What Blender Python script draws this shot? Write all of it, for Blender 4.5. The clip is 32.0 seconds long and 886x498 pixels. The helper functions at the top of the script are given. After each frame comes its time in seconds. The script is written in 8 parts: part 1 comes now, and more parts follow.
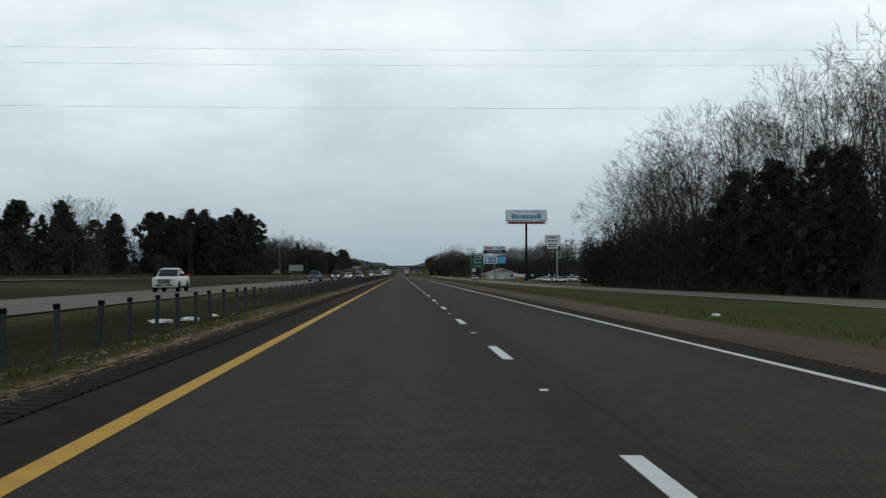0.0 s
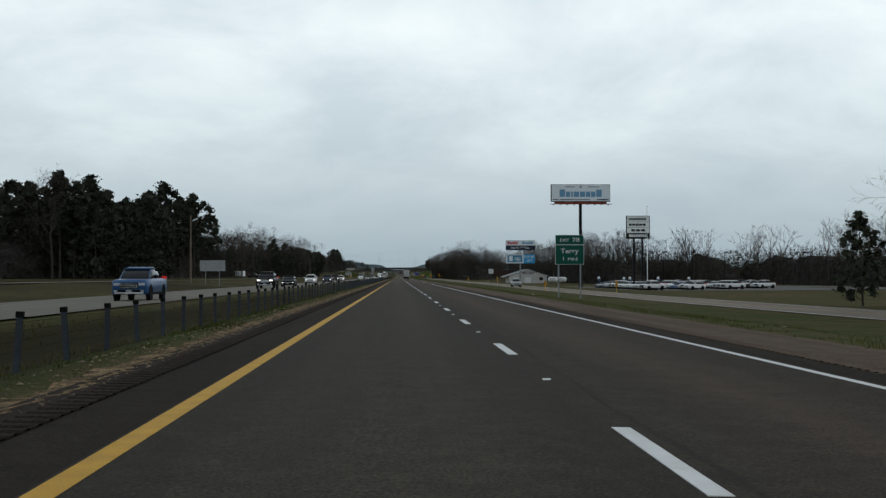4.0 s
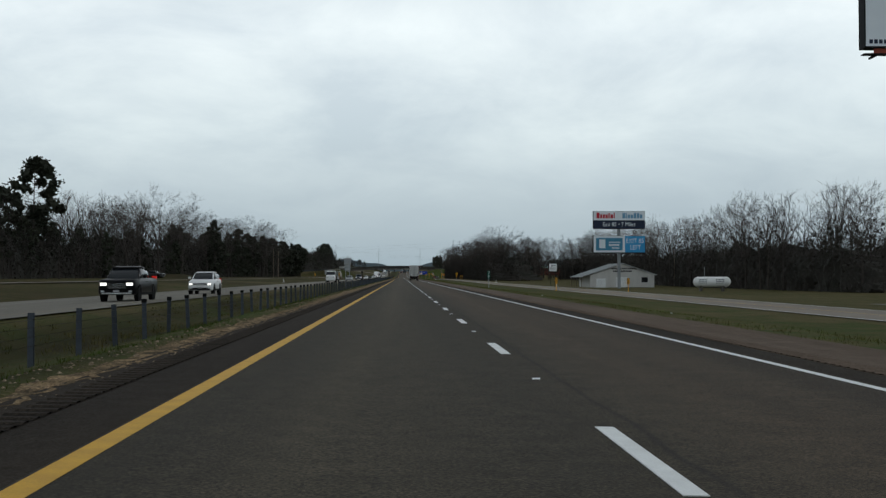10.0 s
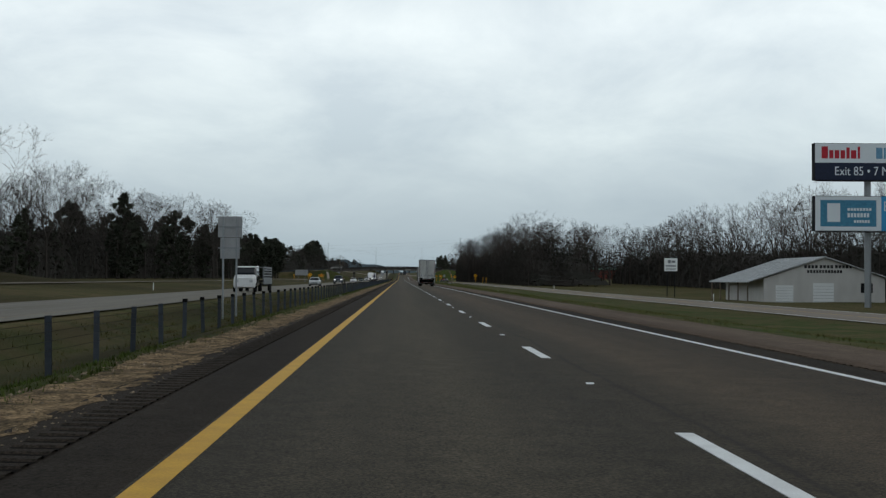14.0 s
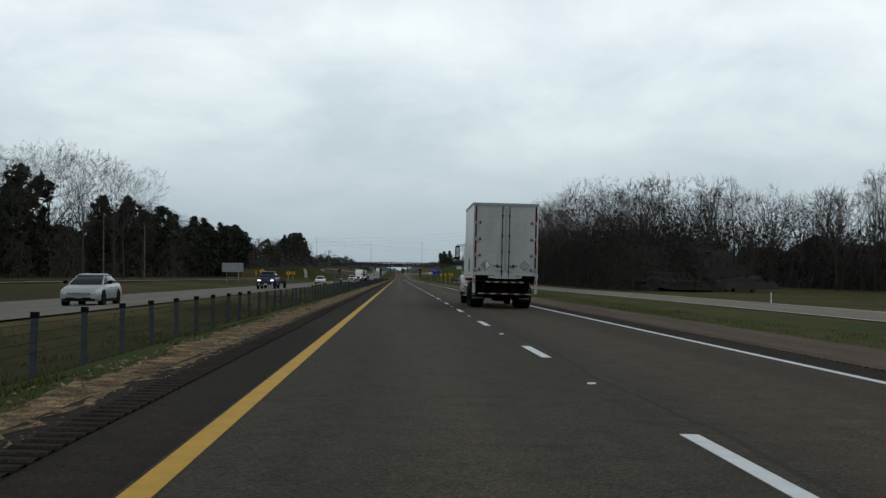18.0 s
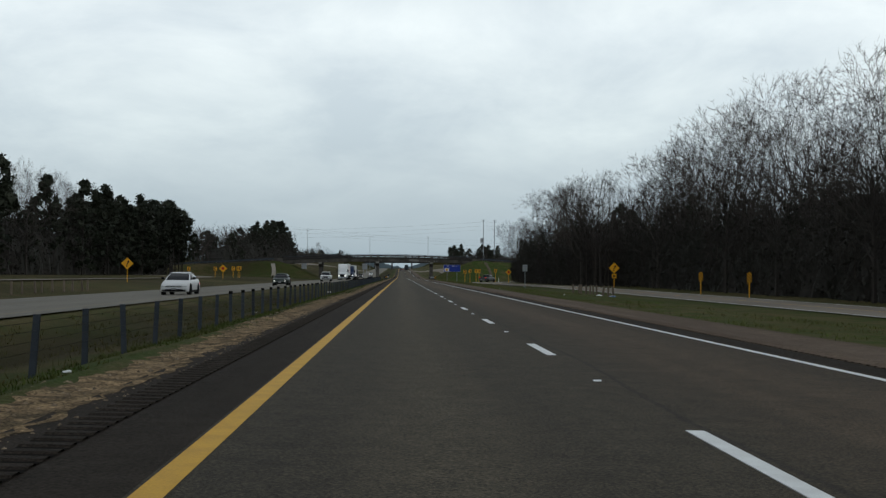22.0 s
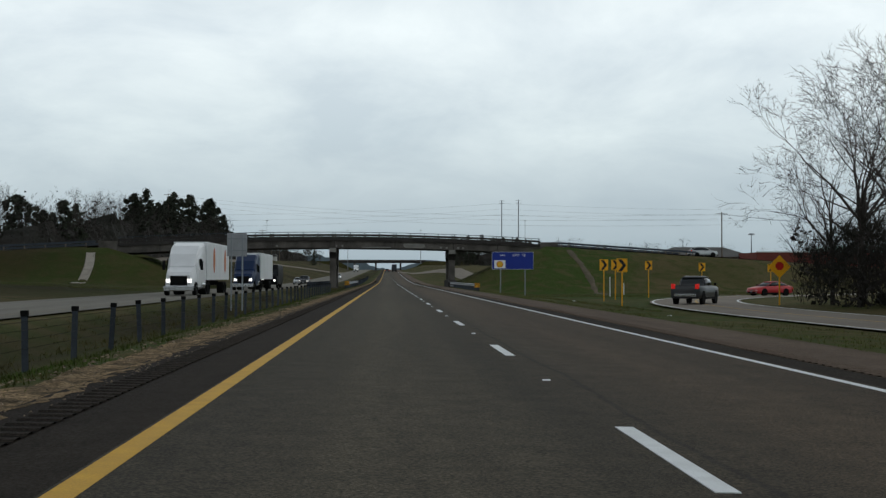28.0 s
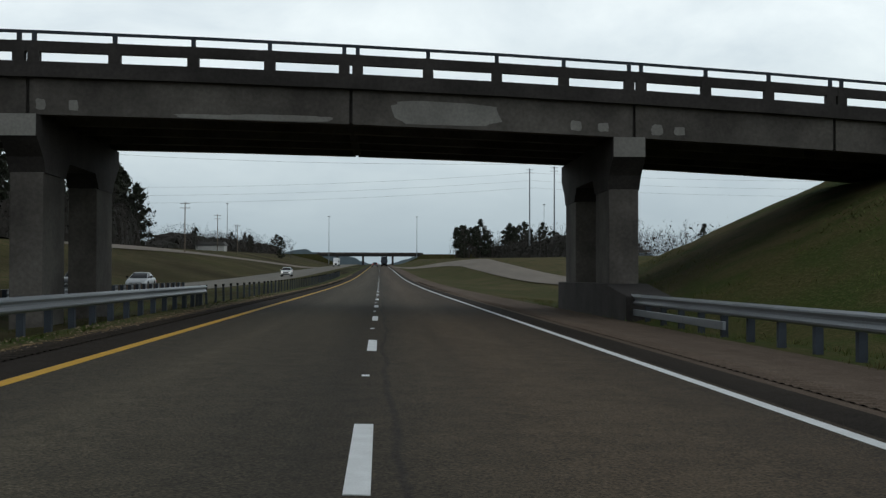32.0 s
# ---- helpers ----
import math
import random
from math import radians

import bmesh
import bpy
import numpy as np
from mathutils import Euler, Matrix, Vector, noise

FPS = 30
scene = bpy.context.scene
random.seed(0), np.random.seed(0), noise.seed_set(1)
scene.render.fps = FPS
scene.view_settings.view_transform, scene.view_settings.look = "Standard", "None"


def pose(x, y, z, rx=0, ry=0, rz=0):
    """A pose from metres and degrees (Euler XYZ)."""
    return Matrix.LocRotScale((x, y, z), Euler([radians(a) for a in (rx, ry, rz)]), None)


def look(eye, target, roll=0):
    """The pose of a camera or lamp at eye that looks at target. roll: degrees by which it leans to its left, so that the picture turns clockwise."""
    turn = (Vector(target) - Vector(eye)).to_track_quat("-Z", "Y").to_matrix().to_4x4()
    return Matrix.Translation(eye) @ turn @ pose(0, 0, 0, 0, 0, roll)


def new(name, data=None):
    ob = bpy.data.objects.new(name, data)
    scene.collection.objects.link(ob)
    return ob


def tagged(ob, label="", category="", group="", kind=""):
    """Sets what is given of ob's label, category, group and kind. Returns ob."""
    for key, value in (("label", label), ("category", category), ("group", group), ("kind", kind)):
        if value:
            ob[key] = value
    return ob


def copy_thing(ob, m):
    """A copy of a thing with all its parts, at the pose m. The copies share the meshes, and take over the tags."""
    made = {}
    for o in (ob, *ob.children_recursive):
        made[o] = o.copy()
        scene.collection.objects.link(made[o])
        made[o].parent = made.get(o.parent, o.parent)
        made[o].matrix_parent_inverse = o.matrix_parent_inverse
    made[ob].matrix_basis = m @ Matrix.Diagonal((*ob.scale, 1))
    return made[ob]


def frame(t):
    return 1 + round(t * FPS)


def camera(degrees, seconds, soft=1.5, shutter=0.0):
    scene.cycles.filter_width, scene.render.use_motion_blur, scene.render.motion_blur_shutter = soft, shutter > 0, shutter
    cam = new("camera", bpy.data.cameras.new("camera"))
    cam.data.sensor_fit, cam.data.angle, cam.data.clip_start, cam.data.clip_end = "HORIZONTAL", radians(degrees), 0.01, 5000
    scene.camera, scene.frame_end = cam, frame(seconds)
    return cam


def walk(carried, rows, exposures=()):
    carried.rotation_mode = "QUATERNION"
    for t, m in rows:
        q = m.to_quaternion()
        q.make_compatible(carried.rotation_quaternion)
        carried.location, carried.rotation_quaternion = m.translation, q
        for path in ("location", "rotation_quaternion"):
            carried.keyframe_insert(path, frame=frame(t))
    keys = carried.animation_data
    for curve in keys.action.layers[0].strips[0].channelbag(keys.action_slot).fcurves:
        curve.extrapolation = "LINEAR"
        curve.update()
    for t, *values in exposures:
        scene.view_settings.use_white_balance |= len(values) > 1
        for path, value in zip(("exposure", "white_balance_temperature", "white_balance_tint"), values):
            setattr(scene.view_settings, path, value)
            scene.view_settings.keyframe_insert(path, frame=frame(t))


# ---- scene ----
# ---- camera: seconds, x, y, z, yaw, pitch, roll ----
cam = camera(40.2, 32.0, soft=1.35)
ROWS = [
    (0, 2.13, 1.46, 1.139, -2.006, 1.177, 0.089),
    (1, 2.022, 36.7, 1.142, -1.982, 1.246, 0.277),
    (2, 1.944, 73.24, 1.143, -2.115, 1.29, 0.164),
    (3, 1.936, 109.82, 1.143, -2.09, 1.33, 0.226),
    (3.5, 1.894, 127.92, 1.144, -2.081, 1.305, 0.137),
    (5.5, 1.857, 200.95, 1.145, -2.132, 1.293, 0.059),
    (6, 1.866, 219.24, 1.145, -2.191, 1.336, 0.149),
    (7, 1.923, 255.86, 1.144, -2.24, 1.316, 0.051),
    (8, 2.07, 292.57, 1.141, -2.345, 1.289, -0.038),
    (9, 2.145, 329.11, 1.139, -1.992, 1.192, 0.082),
    (10, 2.033, 365.56, 1.141, -1.979, 1.277, 0.114),
    (11, 1.93, 402.2, 1.144, -1.994, 1.317, 0.126),
    (12, 1.75, 438.83, 1.147, -1.734, 1.345, 0.074),
    (13, 1.449, 475.46, 1.154, -1.845, 1.293, -0.111),
    (13.5, 1.387, 493.67, 1.155, -1.903, 1.404, -0.182),
    (15.5, 1.488, 566.94, 1.153, -2.409, 1.314, -0.221),
    (16, 1.544, 585.25, 1.152, -2.277, 1.352, -0.219),
    (17, 1.499, 621.81, 1.153, -1.954, 1.355, -0.011),
    (18, 1.369, 658.41, 1.155, -2.134, 1.333, -0.201),
    (19, 1.346, 694.87, 1.156, -2.23, 1.334, -0.193),
    (20, 1.408, 731.45, 1.154, -2.246, 1.228, -0.063),
    (21, 1.418, 767.99, 1.154, -2.071, 1.219, -0.119),
    (22, 1.308, 804.57, 1.157, -2.009, 1.235, -0.292),
    (23, 1.198, 841.06, 1.159, -2.042, 1.322, -0.18),
    (24, 1.208, 877.72, 1.159, -2.339, 1.299, -0.142),
    (25, 1.32, 914.42, 1.156, -2.443, 1.143, -0.264),
    (25.5, 1.395, 932.48, 1.155, -2.487, 1.357, 0.019),
    (27.5, 1.615, 1005.66, 1.15, -2.548, 1.333, -0.245),
    (28, 1.712, 1023.73, 1.148, -2.645, 1.369, -0.113),
    (29, 2.075, 1060.37, 1.141, -2.865, 1.297, -0.156),
    (30, 2.638, 1097.03, 1.129, -3.12, 1.304, 0.288),
    (30.5, 2.965, 1115.19, 1.122, -3.111, 1.288, 0.176),
    (31, 3.26, 1133.67, 1.116, -3.17, 1.33, 0.006),
    (31.5, 3.525, 1152.04, 1.11, -3.037, 1.269, -0.115),
    (32, 3.782, 1170.38, 1.105, -2.984, 1.197, -0.104),
]
walk(cam, [(t, pose(x, y, z, 90 + pitch, roll, yaw)) for t, x, y, z, yaw, pitch, roll in ROWS])

# ---- world: overcast sky, soft sun behind cloud ----
SUN_ELEVATION, SUN_AZIMUTH = radians(42), radians(70)
world = bpy.data.worlds.new("overcast_sky")
scene.world = world
world.use_nodes = True
wn, wl = world.node_tree.nodes, world.node_tree.links
wn.clear()


def wnode(kind, **props):
    n = wn.new(kind)
    for k, value in props.items():
        if k == "operation":
            n.operation = value
        elif k == "blend_type":
            n.blend_type = value
        elif k == "data_type":
            n.data_type = value
    return n


coord = wnode("ShaderNodeTexCoord")
split = wnode("ShaderNodeSeparateXYZ")
wl.new(coord.outputs["Generated"], split.inputs[0])
up = wnode("ShaderNodeMath", operation="ADD")
wl.new(split.outputs["Z"], up.inputs[0])
up.inputs[1].default_value = 0.32
up0 = wnode("ShaderNodeMath", operation="MAXIMUM")
wl.new(up.outputs[0], up0.inputs[0])
up0.inputs[1].default_value = 0.05
flat = []
for axis in ("X", "Y"):
    q = wnode("ShaderNodeMath", operation="DIVIDE")
    wl.new(split.outputs[axis], q.inputs[0])
    wl.new(up0.outputs[0], q.inputs[1])
    flat.append(q)
join = wnode("ShaderNodeCombineXYZ")
wl.new(flat[0].outputs[0], join.inputs[0])
wl.new(flat[1].outputs[0], join.inputs[1])
puffs = wnode("ShaderNodeTexNoise")
puffs.inputs["Scale"].default_value = 2.5
puffs.inputs["Detail"].default_value = 7.0
puffs.inputs["Roughness"].default_value = 0.58
puffs.inputs["Distortion"].default_value = 0.35
wl.new(join.outputs[0], puffs.inputs["Vector"])
grad = wnode("ShaderNodeValToRGB")
wl.new(split.outputs["Z"], grad.inputs[0])
ramp = grad.color_ramp
ramp.elements[0].position, ramp.elements[0].color = 0.0, (0.345, 0.44, 0.50, 1)
ramp.elements[1].position, ramp.elements[1].color = 0.62, (0.37, 0.405, 0.43, 1)
for place, colour in ((0.05, (0.47, 0.56, 0.61, 1)), (0.12, (0.69, 0.78, 0.81, 1)), (0.2, (0.85, 0.93, 0.955, 1)), (0.34, (0.70, 0.77, 0.80, 1))):
    e = ramp.elements.new(place)
    e.color = colour
tone = wnode("ShaderNodeValToRGB")
wl.new(puffs.outputs["Fac"], tone.inputs[0])
tone.color_ramp.elements[0].position, tone.color_ramp.elements[0].color = 0.33, (0.85, 0.88, 0.915, 1)
tone.color_ramp.elements[1].position, tone.color_ramp.elements[1].color = 0.66, (1.15, 1.145, 1.13, 1)
amount = wnode("ShaderNodeMapRange")
wl.new(split.outputs["Z"], amount.inputs["Value"])
amount.inputs["From Max"].default_value = 0.12
clouds = wnode("ShaderNodeMixRGB", blend_type="MULTIPLY")
wl.new(amount.outputs[0], clouds.inputs["Fac"])
wl.new(grad.outputs[0], clouds.inputs["Color1"])
wl.new(tone.outputs[0], clouds.inputs["Color2"])
sky = wnode("ShaderNodeTexSky")
sky.sky_type = "NISHITA"
sky.sun_disc = False
sky.sun_elevation, sky.sun_rotation = SUN_ELEVATION, SUN_AZIMUTH
blue = wnode("ShaderNodeBackground")
blue.inputs["Strength"].default_value = 0.06
wl.new(sky.outputs[0], blue.inputs["Color"])
veil = wnode("ShaderNodeBackground")
veil.inputs["Strength"].default_value = 1.0
wl.new(clouds.outputs[0], veil.inputs["Color"])
over = wnode("ShaderNodeMixShader")
over.inputs[0].default_value = 0.94
wl.new(blue.outputs[0], over.inputs[1])
wl.new(veil.outputs[0], over.inputs[2])
wout = wnode("ShaderNodeOutputWorld")
wl.new(over.outputs[0], wout.inputs["Surface"])

sun = new("sun", bpy.data.lights.new("sun", "SUN"))
sun.data.energy, sun.data.angle, sun.data.color = 0.25, radians(25), (1.0, 0.97, 0.93)
sun.matrix_world = look((0, 0, 60), (-60 * math.cos(SUN_ELEVATION) * math.sin(SUN_AZIMUTH), -60 * math.cos(SUN_ELEVATION) * math.cos(SUN_AZIMUTH), 60 - 60 * math.sin(SUN_ELEVATION)))


# ---- materials ----
def material(name, base, rough=0.6, metal=0.0, second=None, scale=3.0, amount=0.5, fine=40.0, fine_amount=0.15, bump=0.0, bump_scale=60.0, world_space=False, per_object=0.0, spec=0.3, glow=None, mottle=0.0, mottle_scale=2.5):
    """Two scales of noise between two colours, with fine relief."""
    m = bpy.data.materials.new(name)
    m.use_nodes = True
    n, l = m.node_tree.nodes, m.node_tree.links
    b = n["Principled BSDF"]
    b.inputs["Roughness"].default_value, b.inputs["Metallic"].default_value = rough, metal
    b.inputs["Specular IOR Level"].default_value = spec
    if world_space:
        where = n.new("ShaderNodeNewGeometry").outputs["Position"]
    else:
        where = n.new("ShaderNodeTexCoord").outputs["Object"]
    big = n.new("ShaderNodeTexNoise")
    big.inputs["Scale"].default_value, big.inputs["Detail"].default_value = scale, 5
    l.new(where, big.inputs["Vector"])
    small = n.new("ShaderNodeTexNoise")
    small.inputs["Scale"].default_value, small.inputs["Detail"].default_value = fine, 3
    l.new(where, small.inputs["Vector"])
    second = second or tuple(c * 0.6 for c in base)
    spread = n.new("ShaderNodeMapRange")
    spread.inputs["From Min"].default_value, spread.inputs["From Max"].default_value = 0.35, 0.65
    spread.inputs["To Max"].default_value = amount
    l.new(big.outputs["Fac"], spread.inputs["Value"])
    mix = n.new("ShaderNodeMixRGB")
    mix.inputs["Color1"].default_value, mix.inputs["Color2"].default_value = (*base, 1), (*second, 1)
    l.new(spread.outputs[0], mix.inputs["Fac"])
    grain = n.new("ShaderNodeMapRange")
    grain.inputs["From Min"].default_value, grain.inputs["From Max"].default_value = 0.25, 0.75
    grain.inputs["To Min"].default_value, grain.inputs["To Max"].default_value = 1 - fine_amount, 1 + fine_amount
    l.new(small.outputs["Fac"], grain.inputs["Value"])
    value = grain.outputs[0]
    if mottle:
        blotch = n.new("ShaderNodeTexNoise")
        blotch.inputs["Scale"].default_value, blotch.inputs["Detail"].default_value = mottle_scale, 6
        blotch.inputs["Roughness"].default_value = 0.65
        l.new(where, blotch.inputs["Vector"])
        soft = n.new("ShaderNodeMapRange")
        soft.inputs["From Min"].default_value, soft.inputs["From Max"].default_value = 0.32, 0.68
        soft.inputs["To Min"].default_value, soft.inputs["To Max"].default_value = 1 - mottle, 1 + mottle
        l.new(blotch.outputs["Fac"], soft.inputs["Value"])
        joint = n.new("ShaderNodeMath")
        joint.operation = "MULTIPLY"
        l.new(value, joint.inputs[0])
        l.new(soft.outputs[0], joint.inputs[1])
        value = joint.outputs[0]
    if per_object:
        info = n.new("ShaderNodeObjectInfo")
        vary = n.new("ShaderNodeMapRange")
        vary.inputs["To Min"].default_value, vary.inputs["To Max"].default_value = 1 - per_object, 1 + per_object
        l.new(info.outputs["Random"], vary.inputs["Value"])
        both = n.new("ShaderNodeMath")
        both.operation = "MULTIPLY"
        l.new(value, both.inputs[0])
        l.new(vary.outputs[0], both.inputs[1])
        value = both.outputs[0]
    times = n.new("ShaderNodeVectorMath")
    times.operation = "SCALE"
    l.new(mix.outputs[0], times.inputs[0])
    l.new(value, times.inputs["Scale"])
    l.new(times.outputs[0], b.inputs["Base Color"])
    if bump:
        rough_noise = n.new("ShaderNodeTexNoise")
        rough_noise.inputs["Scale"].default_value, rough_noise.inputs["Detail"].default_value = bump_scale, 3
        l.new(where, rough_noise.inputs["Vector"])
        bn = n.new("ShaderNodeBump")
        bn.inputs["Strength"].default_value, bn.inputs["Distance"].default_value = bump, 0.02
        l.new(rough_noise.outputs["Fac"], bn.inputs["Height"])
        l.new(bn.outputs[0], b.inputs["Normal"])
    if glow:
        b.inputs["Emission Color"].default_value, b.inputs["Emission Strength"].default_value = (*glow[:3], 1), glow[3]
    return m


def stretched(m, sx, sy, sz):
    """Stretches the broad noise of a material along the axes."""
    n, l = m.node_tree.nodes, m.node_tree.links
    noise_nodes = [q for q in n if q.bl_idname == "ShaderNodeTexNoise"]
    source = noise_nodes[0].inputs["Vector"].links[0].from_socket
    mapping = n.new("ShaderNodeMapping")
    mapping.inputs["Scale"].default_value = (sx, sy, sz)
    l.new(source, mapping.inputs["Vector"])
    l.new(mapping.outputs[0], noise_nodes[0].inputs["Vector"])
    return m


def asphalt_material():
    """Worn asphalt: long bands along the lanes, brownish in the outer lane, cracks, oil drips and coarse stone."""
    m = material("worn_asphalt", (0.0590, 0.0490, 0.0325), 0.85, second=(0.0402, 0.0332, 0.0222), scale=0.5, amount=0.9, fine=42, fine_amount=0.75, bump=0.4, bump_scale=110, world_space=True, spec=0.15, mottle=0.22)
    stretched(m, 2.0, 0.035, 1)
    n, l = m.node_tree.nodes, m.node_tree.links
    b = n["Principled BSDF"]
    colour = b.inputs["Base Color"].links[0].from_socket
    where = n.new("ShaderNodeNewGeometry").outputs["Position"]
    split = n.new("ShaderNodeSeparateXYZ")
    l.new(where, split.inputs[0])
    lane = n.new("ShaderNodeMapRange")
    lane.inputs["From Min"].default_value, lane.inputs["From Max"].default_value = 3.2, 5.2
    lane.inputs["To Max"].default_value = 0.75
    l.new(split.outputs["X"], lane.inputs["Value"])
    tint = n.new("ShaderNodeMixRGB")
    tint.blend_type = "MULTIPLY"
    tint.inputs["Color2"].default_value = (1.16, 0.98, 0.90, 1)
    l.new(lane.outputs[0], tint.inputs["Fac"])
    l.new(colour, tint.inputs["Color1"])
    wave = n.new("ShaderNodeTexWave")
    wave.wave_type, wave.bands_direction = "BANDS", "X"
    wave.inputs["Scale"].default_value, wave.inputs["Distortion"].default_value = 0.087, 0.6
    wave.inputs["Detail Scale"].default_value = 0.2
    l.new(where, wave.inputs["Vector"])
    worn = n.new("ShaderNodeMapRange")
    worn.inputs["To Min"].default_value, worn.inputs["To Max"].default_value = 0.74, 1.12
    l.new(wave.outputs["Fac"], worn.inputs["Value"])
    scaled = n.new("ShaderNodeVectorMath")
    scaled.operation = "SCALE"
    l.new(tint.outputs[0], scaled.inputs[0])
    l.new(worn.outputs[0], scaled.inputs["Scale"])
    waver = n.new("ShaderNodeTexNoise")
    waver.inputs["Scale"].default_value, waver.inputs["Detail"].default_value = 0.16, 4
    l.new(where, waver.inputs["Vector"])
    bent = n.new("ShaderNodeMath")
    bent.operation = "MULTIPLY_ADD"
    l.new(waver.outputs["Fac"], bent.inputs[0])
    bent.inputs[1].default_value = 0.5
    l.new(split.outputs["X"], bent.inputs[2])
    off = n.new("ShaderNodeMath")
    off.operation = "SUBTRACT"
    l.new(bent.outputs[0], off.inputs[0])
    off.inputs[1].default_value = 4.16
    near = n.new("ShaderNodeMath")
    near.operation = "ABSOLUTE"
    l.new(off.outputs[0], near.inputs[0])
    edge = n.new("ShaderNodeMapRange")
    edge.inputs["From Min"].default_value, edge.inputs["From Max"].default_value = 0.012, 0.05
    edge.inputs["To Min"].default_value, edge.inputs["To Max"].default_value = 0.5, 0.0
    l.new(near.outputs[0], edge.inputs["Value"])
    crack = n.new("ShaderNodeMixRGB")
    crack.inputs["Color2"].default_value = (0.012, 0.011, 0.011, 1)
    l.new(edge.outputs[0], crack.inputs["Fac"])
    l.new(scaled.outputs[0], crack.inputs["Color1"])
    stone = n.new("ShaderNodeTexVoronoi")
    stone.inputs["Scale"].default_value = 75
    l.new(where, stone.inputs["Vector"])
    chip = n.new("ShaderNodeSeparateColor")
    l.new(stone.outputs["Color"], chip.inputs[0])
    fleck = n.new("ShaderNodeMapRange")
    fleck.inputs["From Min"].default_value, fleck.inputs["From Max"].default_value = 0.0, 1.0
    fleck.inputs["To Min"].default_value, fleck.inputs["To Max"].default_value = 0.62, 1.42
    l.new(chip.outputs[0], fleck.inputs["Value"])
    stony = n.new("ShaderNodeVectorMath")
    stony.operation = "SCALE"
    l.new(crack.outputs[0], stony.inputs[0])
    l.new(fleck.outputs[0], stony.inputs["Scale"])
    # darker along the first stretch of the road, paler along the last
    early_tone = n.new("ShaderNodeMapRange")
    early_tone.inputs["From Min"].default_value, early_tone.inputs["From Max"].default_value = 260.0, 520.0
    early_tone.inputs["To Min"].default_value, early_tone.inputs["To Max"].default_value = 0.72, 1.0
    l.new(split.outputs["Y"], early_tone.inputs["Value"])
    late_tone = n.new("ShaderNodeMapRange")
    late_tone.inputs["From Min"].default_value, late_tone.inputs["From Max"].default_value = 800.0, 1060.0
    late_tone.inputs["To Min"].default_value, late_tone.inputs["To Max"].default_value = 1.0, 1.18
    l.new(split.outputs["Y"], late_tone.inputs["Value"])
    stretch_tone = n.new("ShaderNodeMath")
    stretch_tone.operation = "MULTIPLY"
    l.new(early_tone.outputs[0], stretch_tone.inputs[0])
    l.new(late_tone.outputs[0], stretch_tone.inputs[1])
    toned = n.new("ShaderNodeVectorMath")
    toned.operation = "SCALE"
    l.new(stony.outputs[0], toned.inputs[0])
    l.new(stretch_tone.outputs[0], toned.inputs["Scale"])
    l.new(toned.outputs[0], b.inputs["Base Color"])
    return m


ASPHALT = asphalt_material()
SHOULDER_DARK = stretched(material("dark_shoulder_asphalt", (0.0225, 0.0180, 0.0145), 0.85, second=(0.036, 0.029, 0.0225), scale=0.6, amount=0.7, fine=45, fine_amount=0.7, bump=0.4, bump_scale=120, world_space=True, spec=0.04, mottle=0.2), 1.6, 0.12, 1)
SHOULDER_RED = stretched(material("reddish_shoulder_asphalt", (0.125, 0.094, 0.071), 0.9, second=(0.082, 0.060, 0.046), scale=0.6, amount=0.8, fine=45, fine_amount=0.6, bump=0.4, bump_scale=120, world_space=True, spec=0.05, mottle=0.18), 1.6, 0.1, 1)
# milled asphalt, with the shade down in the grooves put into its colour
MILLED_SHADE = material("milled_groove_shade", (0.009, 0.0075, 0.0065), 0.95, spec=0.02, fine=80, fine_amount=0.3, world_space=True)
CONCRETE_ROAD = stretched(material("worn_concrete_road", (0.150, 0.138, 0.112), 0.85, second=(0.108, 0.098, 0.078), scale=0.4, amount=0.9, fine=14, fine_amount=0.3, bump=0.2, world_space=True), 1.5, 0.1, 1)
FRONTAGE = stretched(material("worn_frontage_asphalt", (0.215, 0.185, 0.152), 0.9, spec=0.15, second=(0.160, 0.136, 0.112), scale=0.4, amount=0.8, fine=20, fine_amount=0.15, bump=0.2, world_space=True), 1.5, 0.12, 1)
WHITE_LINE = material("worn_white_paint", (0.72, 0.74, 0.74), 0.6, second=(0.45, 0.45, 0.44), scale=4, amount=0.35, fine=70, fine_amount=0.12, world_space=True)
OLD_PAINT = material("worn_off_paint", (0.20, 0.19, 0.165), 0.8, second=(0.125, 0.116, 0.10), scale=2.5, amount=0.9, fine=40, fine_amount=0.3, world_space=True)
OLD_YELLOW = material("worn_off_yellow_paint", (0.21, 0.155, 0.07), 0.8, second=(0.125, 0.11, 0.08), scale=2.5, amount=0.9, fine=40, fine_amount=0.3, world_space=True)
YELLOW_LINE = material("worn_yellow_paint", (0.57, 0.315, 0.014), 0.7, second=(0.41, 0.225, 0.016), scale=3, amount=0.6, fine=70, fine_amount=0.15, world_space=True)
GRAVEL = material("tan_gravel", (0.232, 0.160, 0.090), 0.95, second=(0.062, 0.047, 0.027), scale=2.1, amount=0.95, fine=30, fine_amount=1.0, bump=1.0, bump_scale=30, world_space=True, spec=0.05, mottle=0.5, mottle_scale=4.5)
STEEL = material("galvanised_steel", (0.27, 0.29, 0.31), 0.45, 0.75, second=(0.24, 0.25, 0.26), scale=5, fine=40, per_object=0.08)
POST_STEEL = material("weathered_post_steel", (0.050, 0.059, 0.072), 0.7, 0.0, spec=0.15, second=(0.030, 0.035, 0.044), scale=5, fine=40, per_object=0.2)
BLACK_PLASTIC = material("black_plastic", (0.008, 0.008, 0.008), 0.85, spec=0.1)
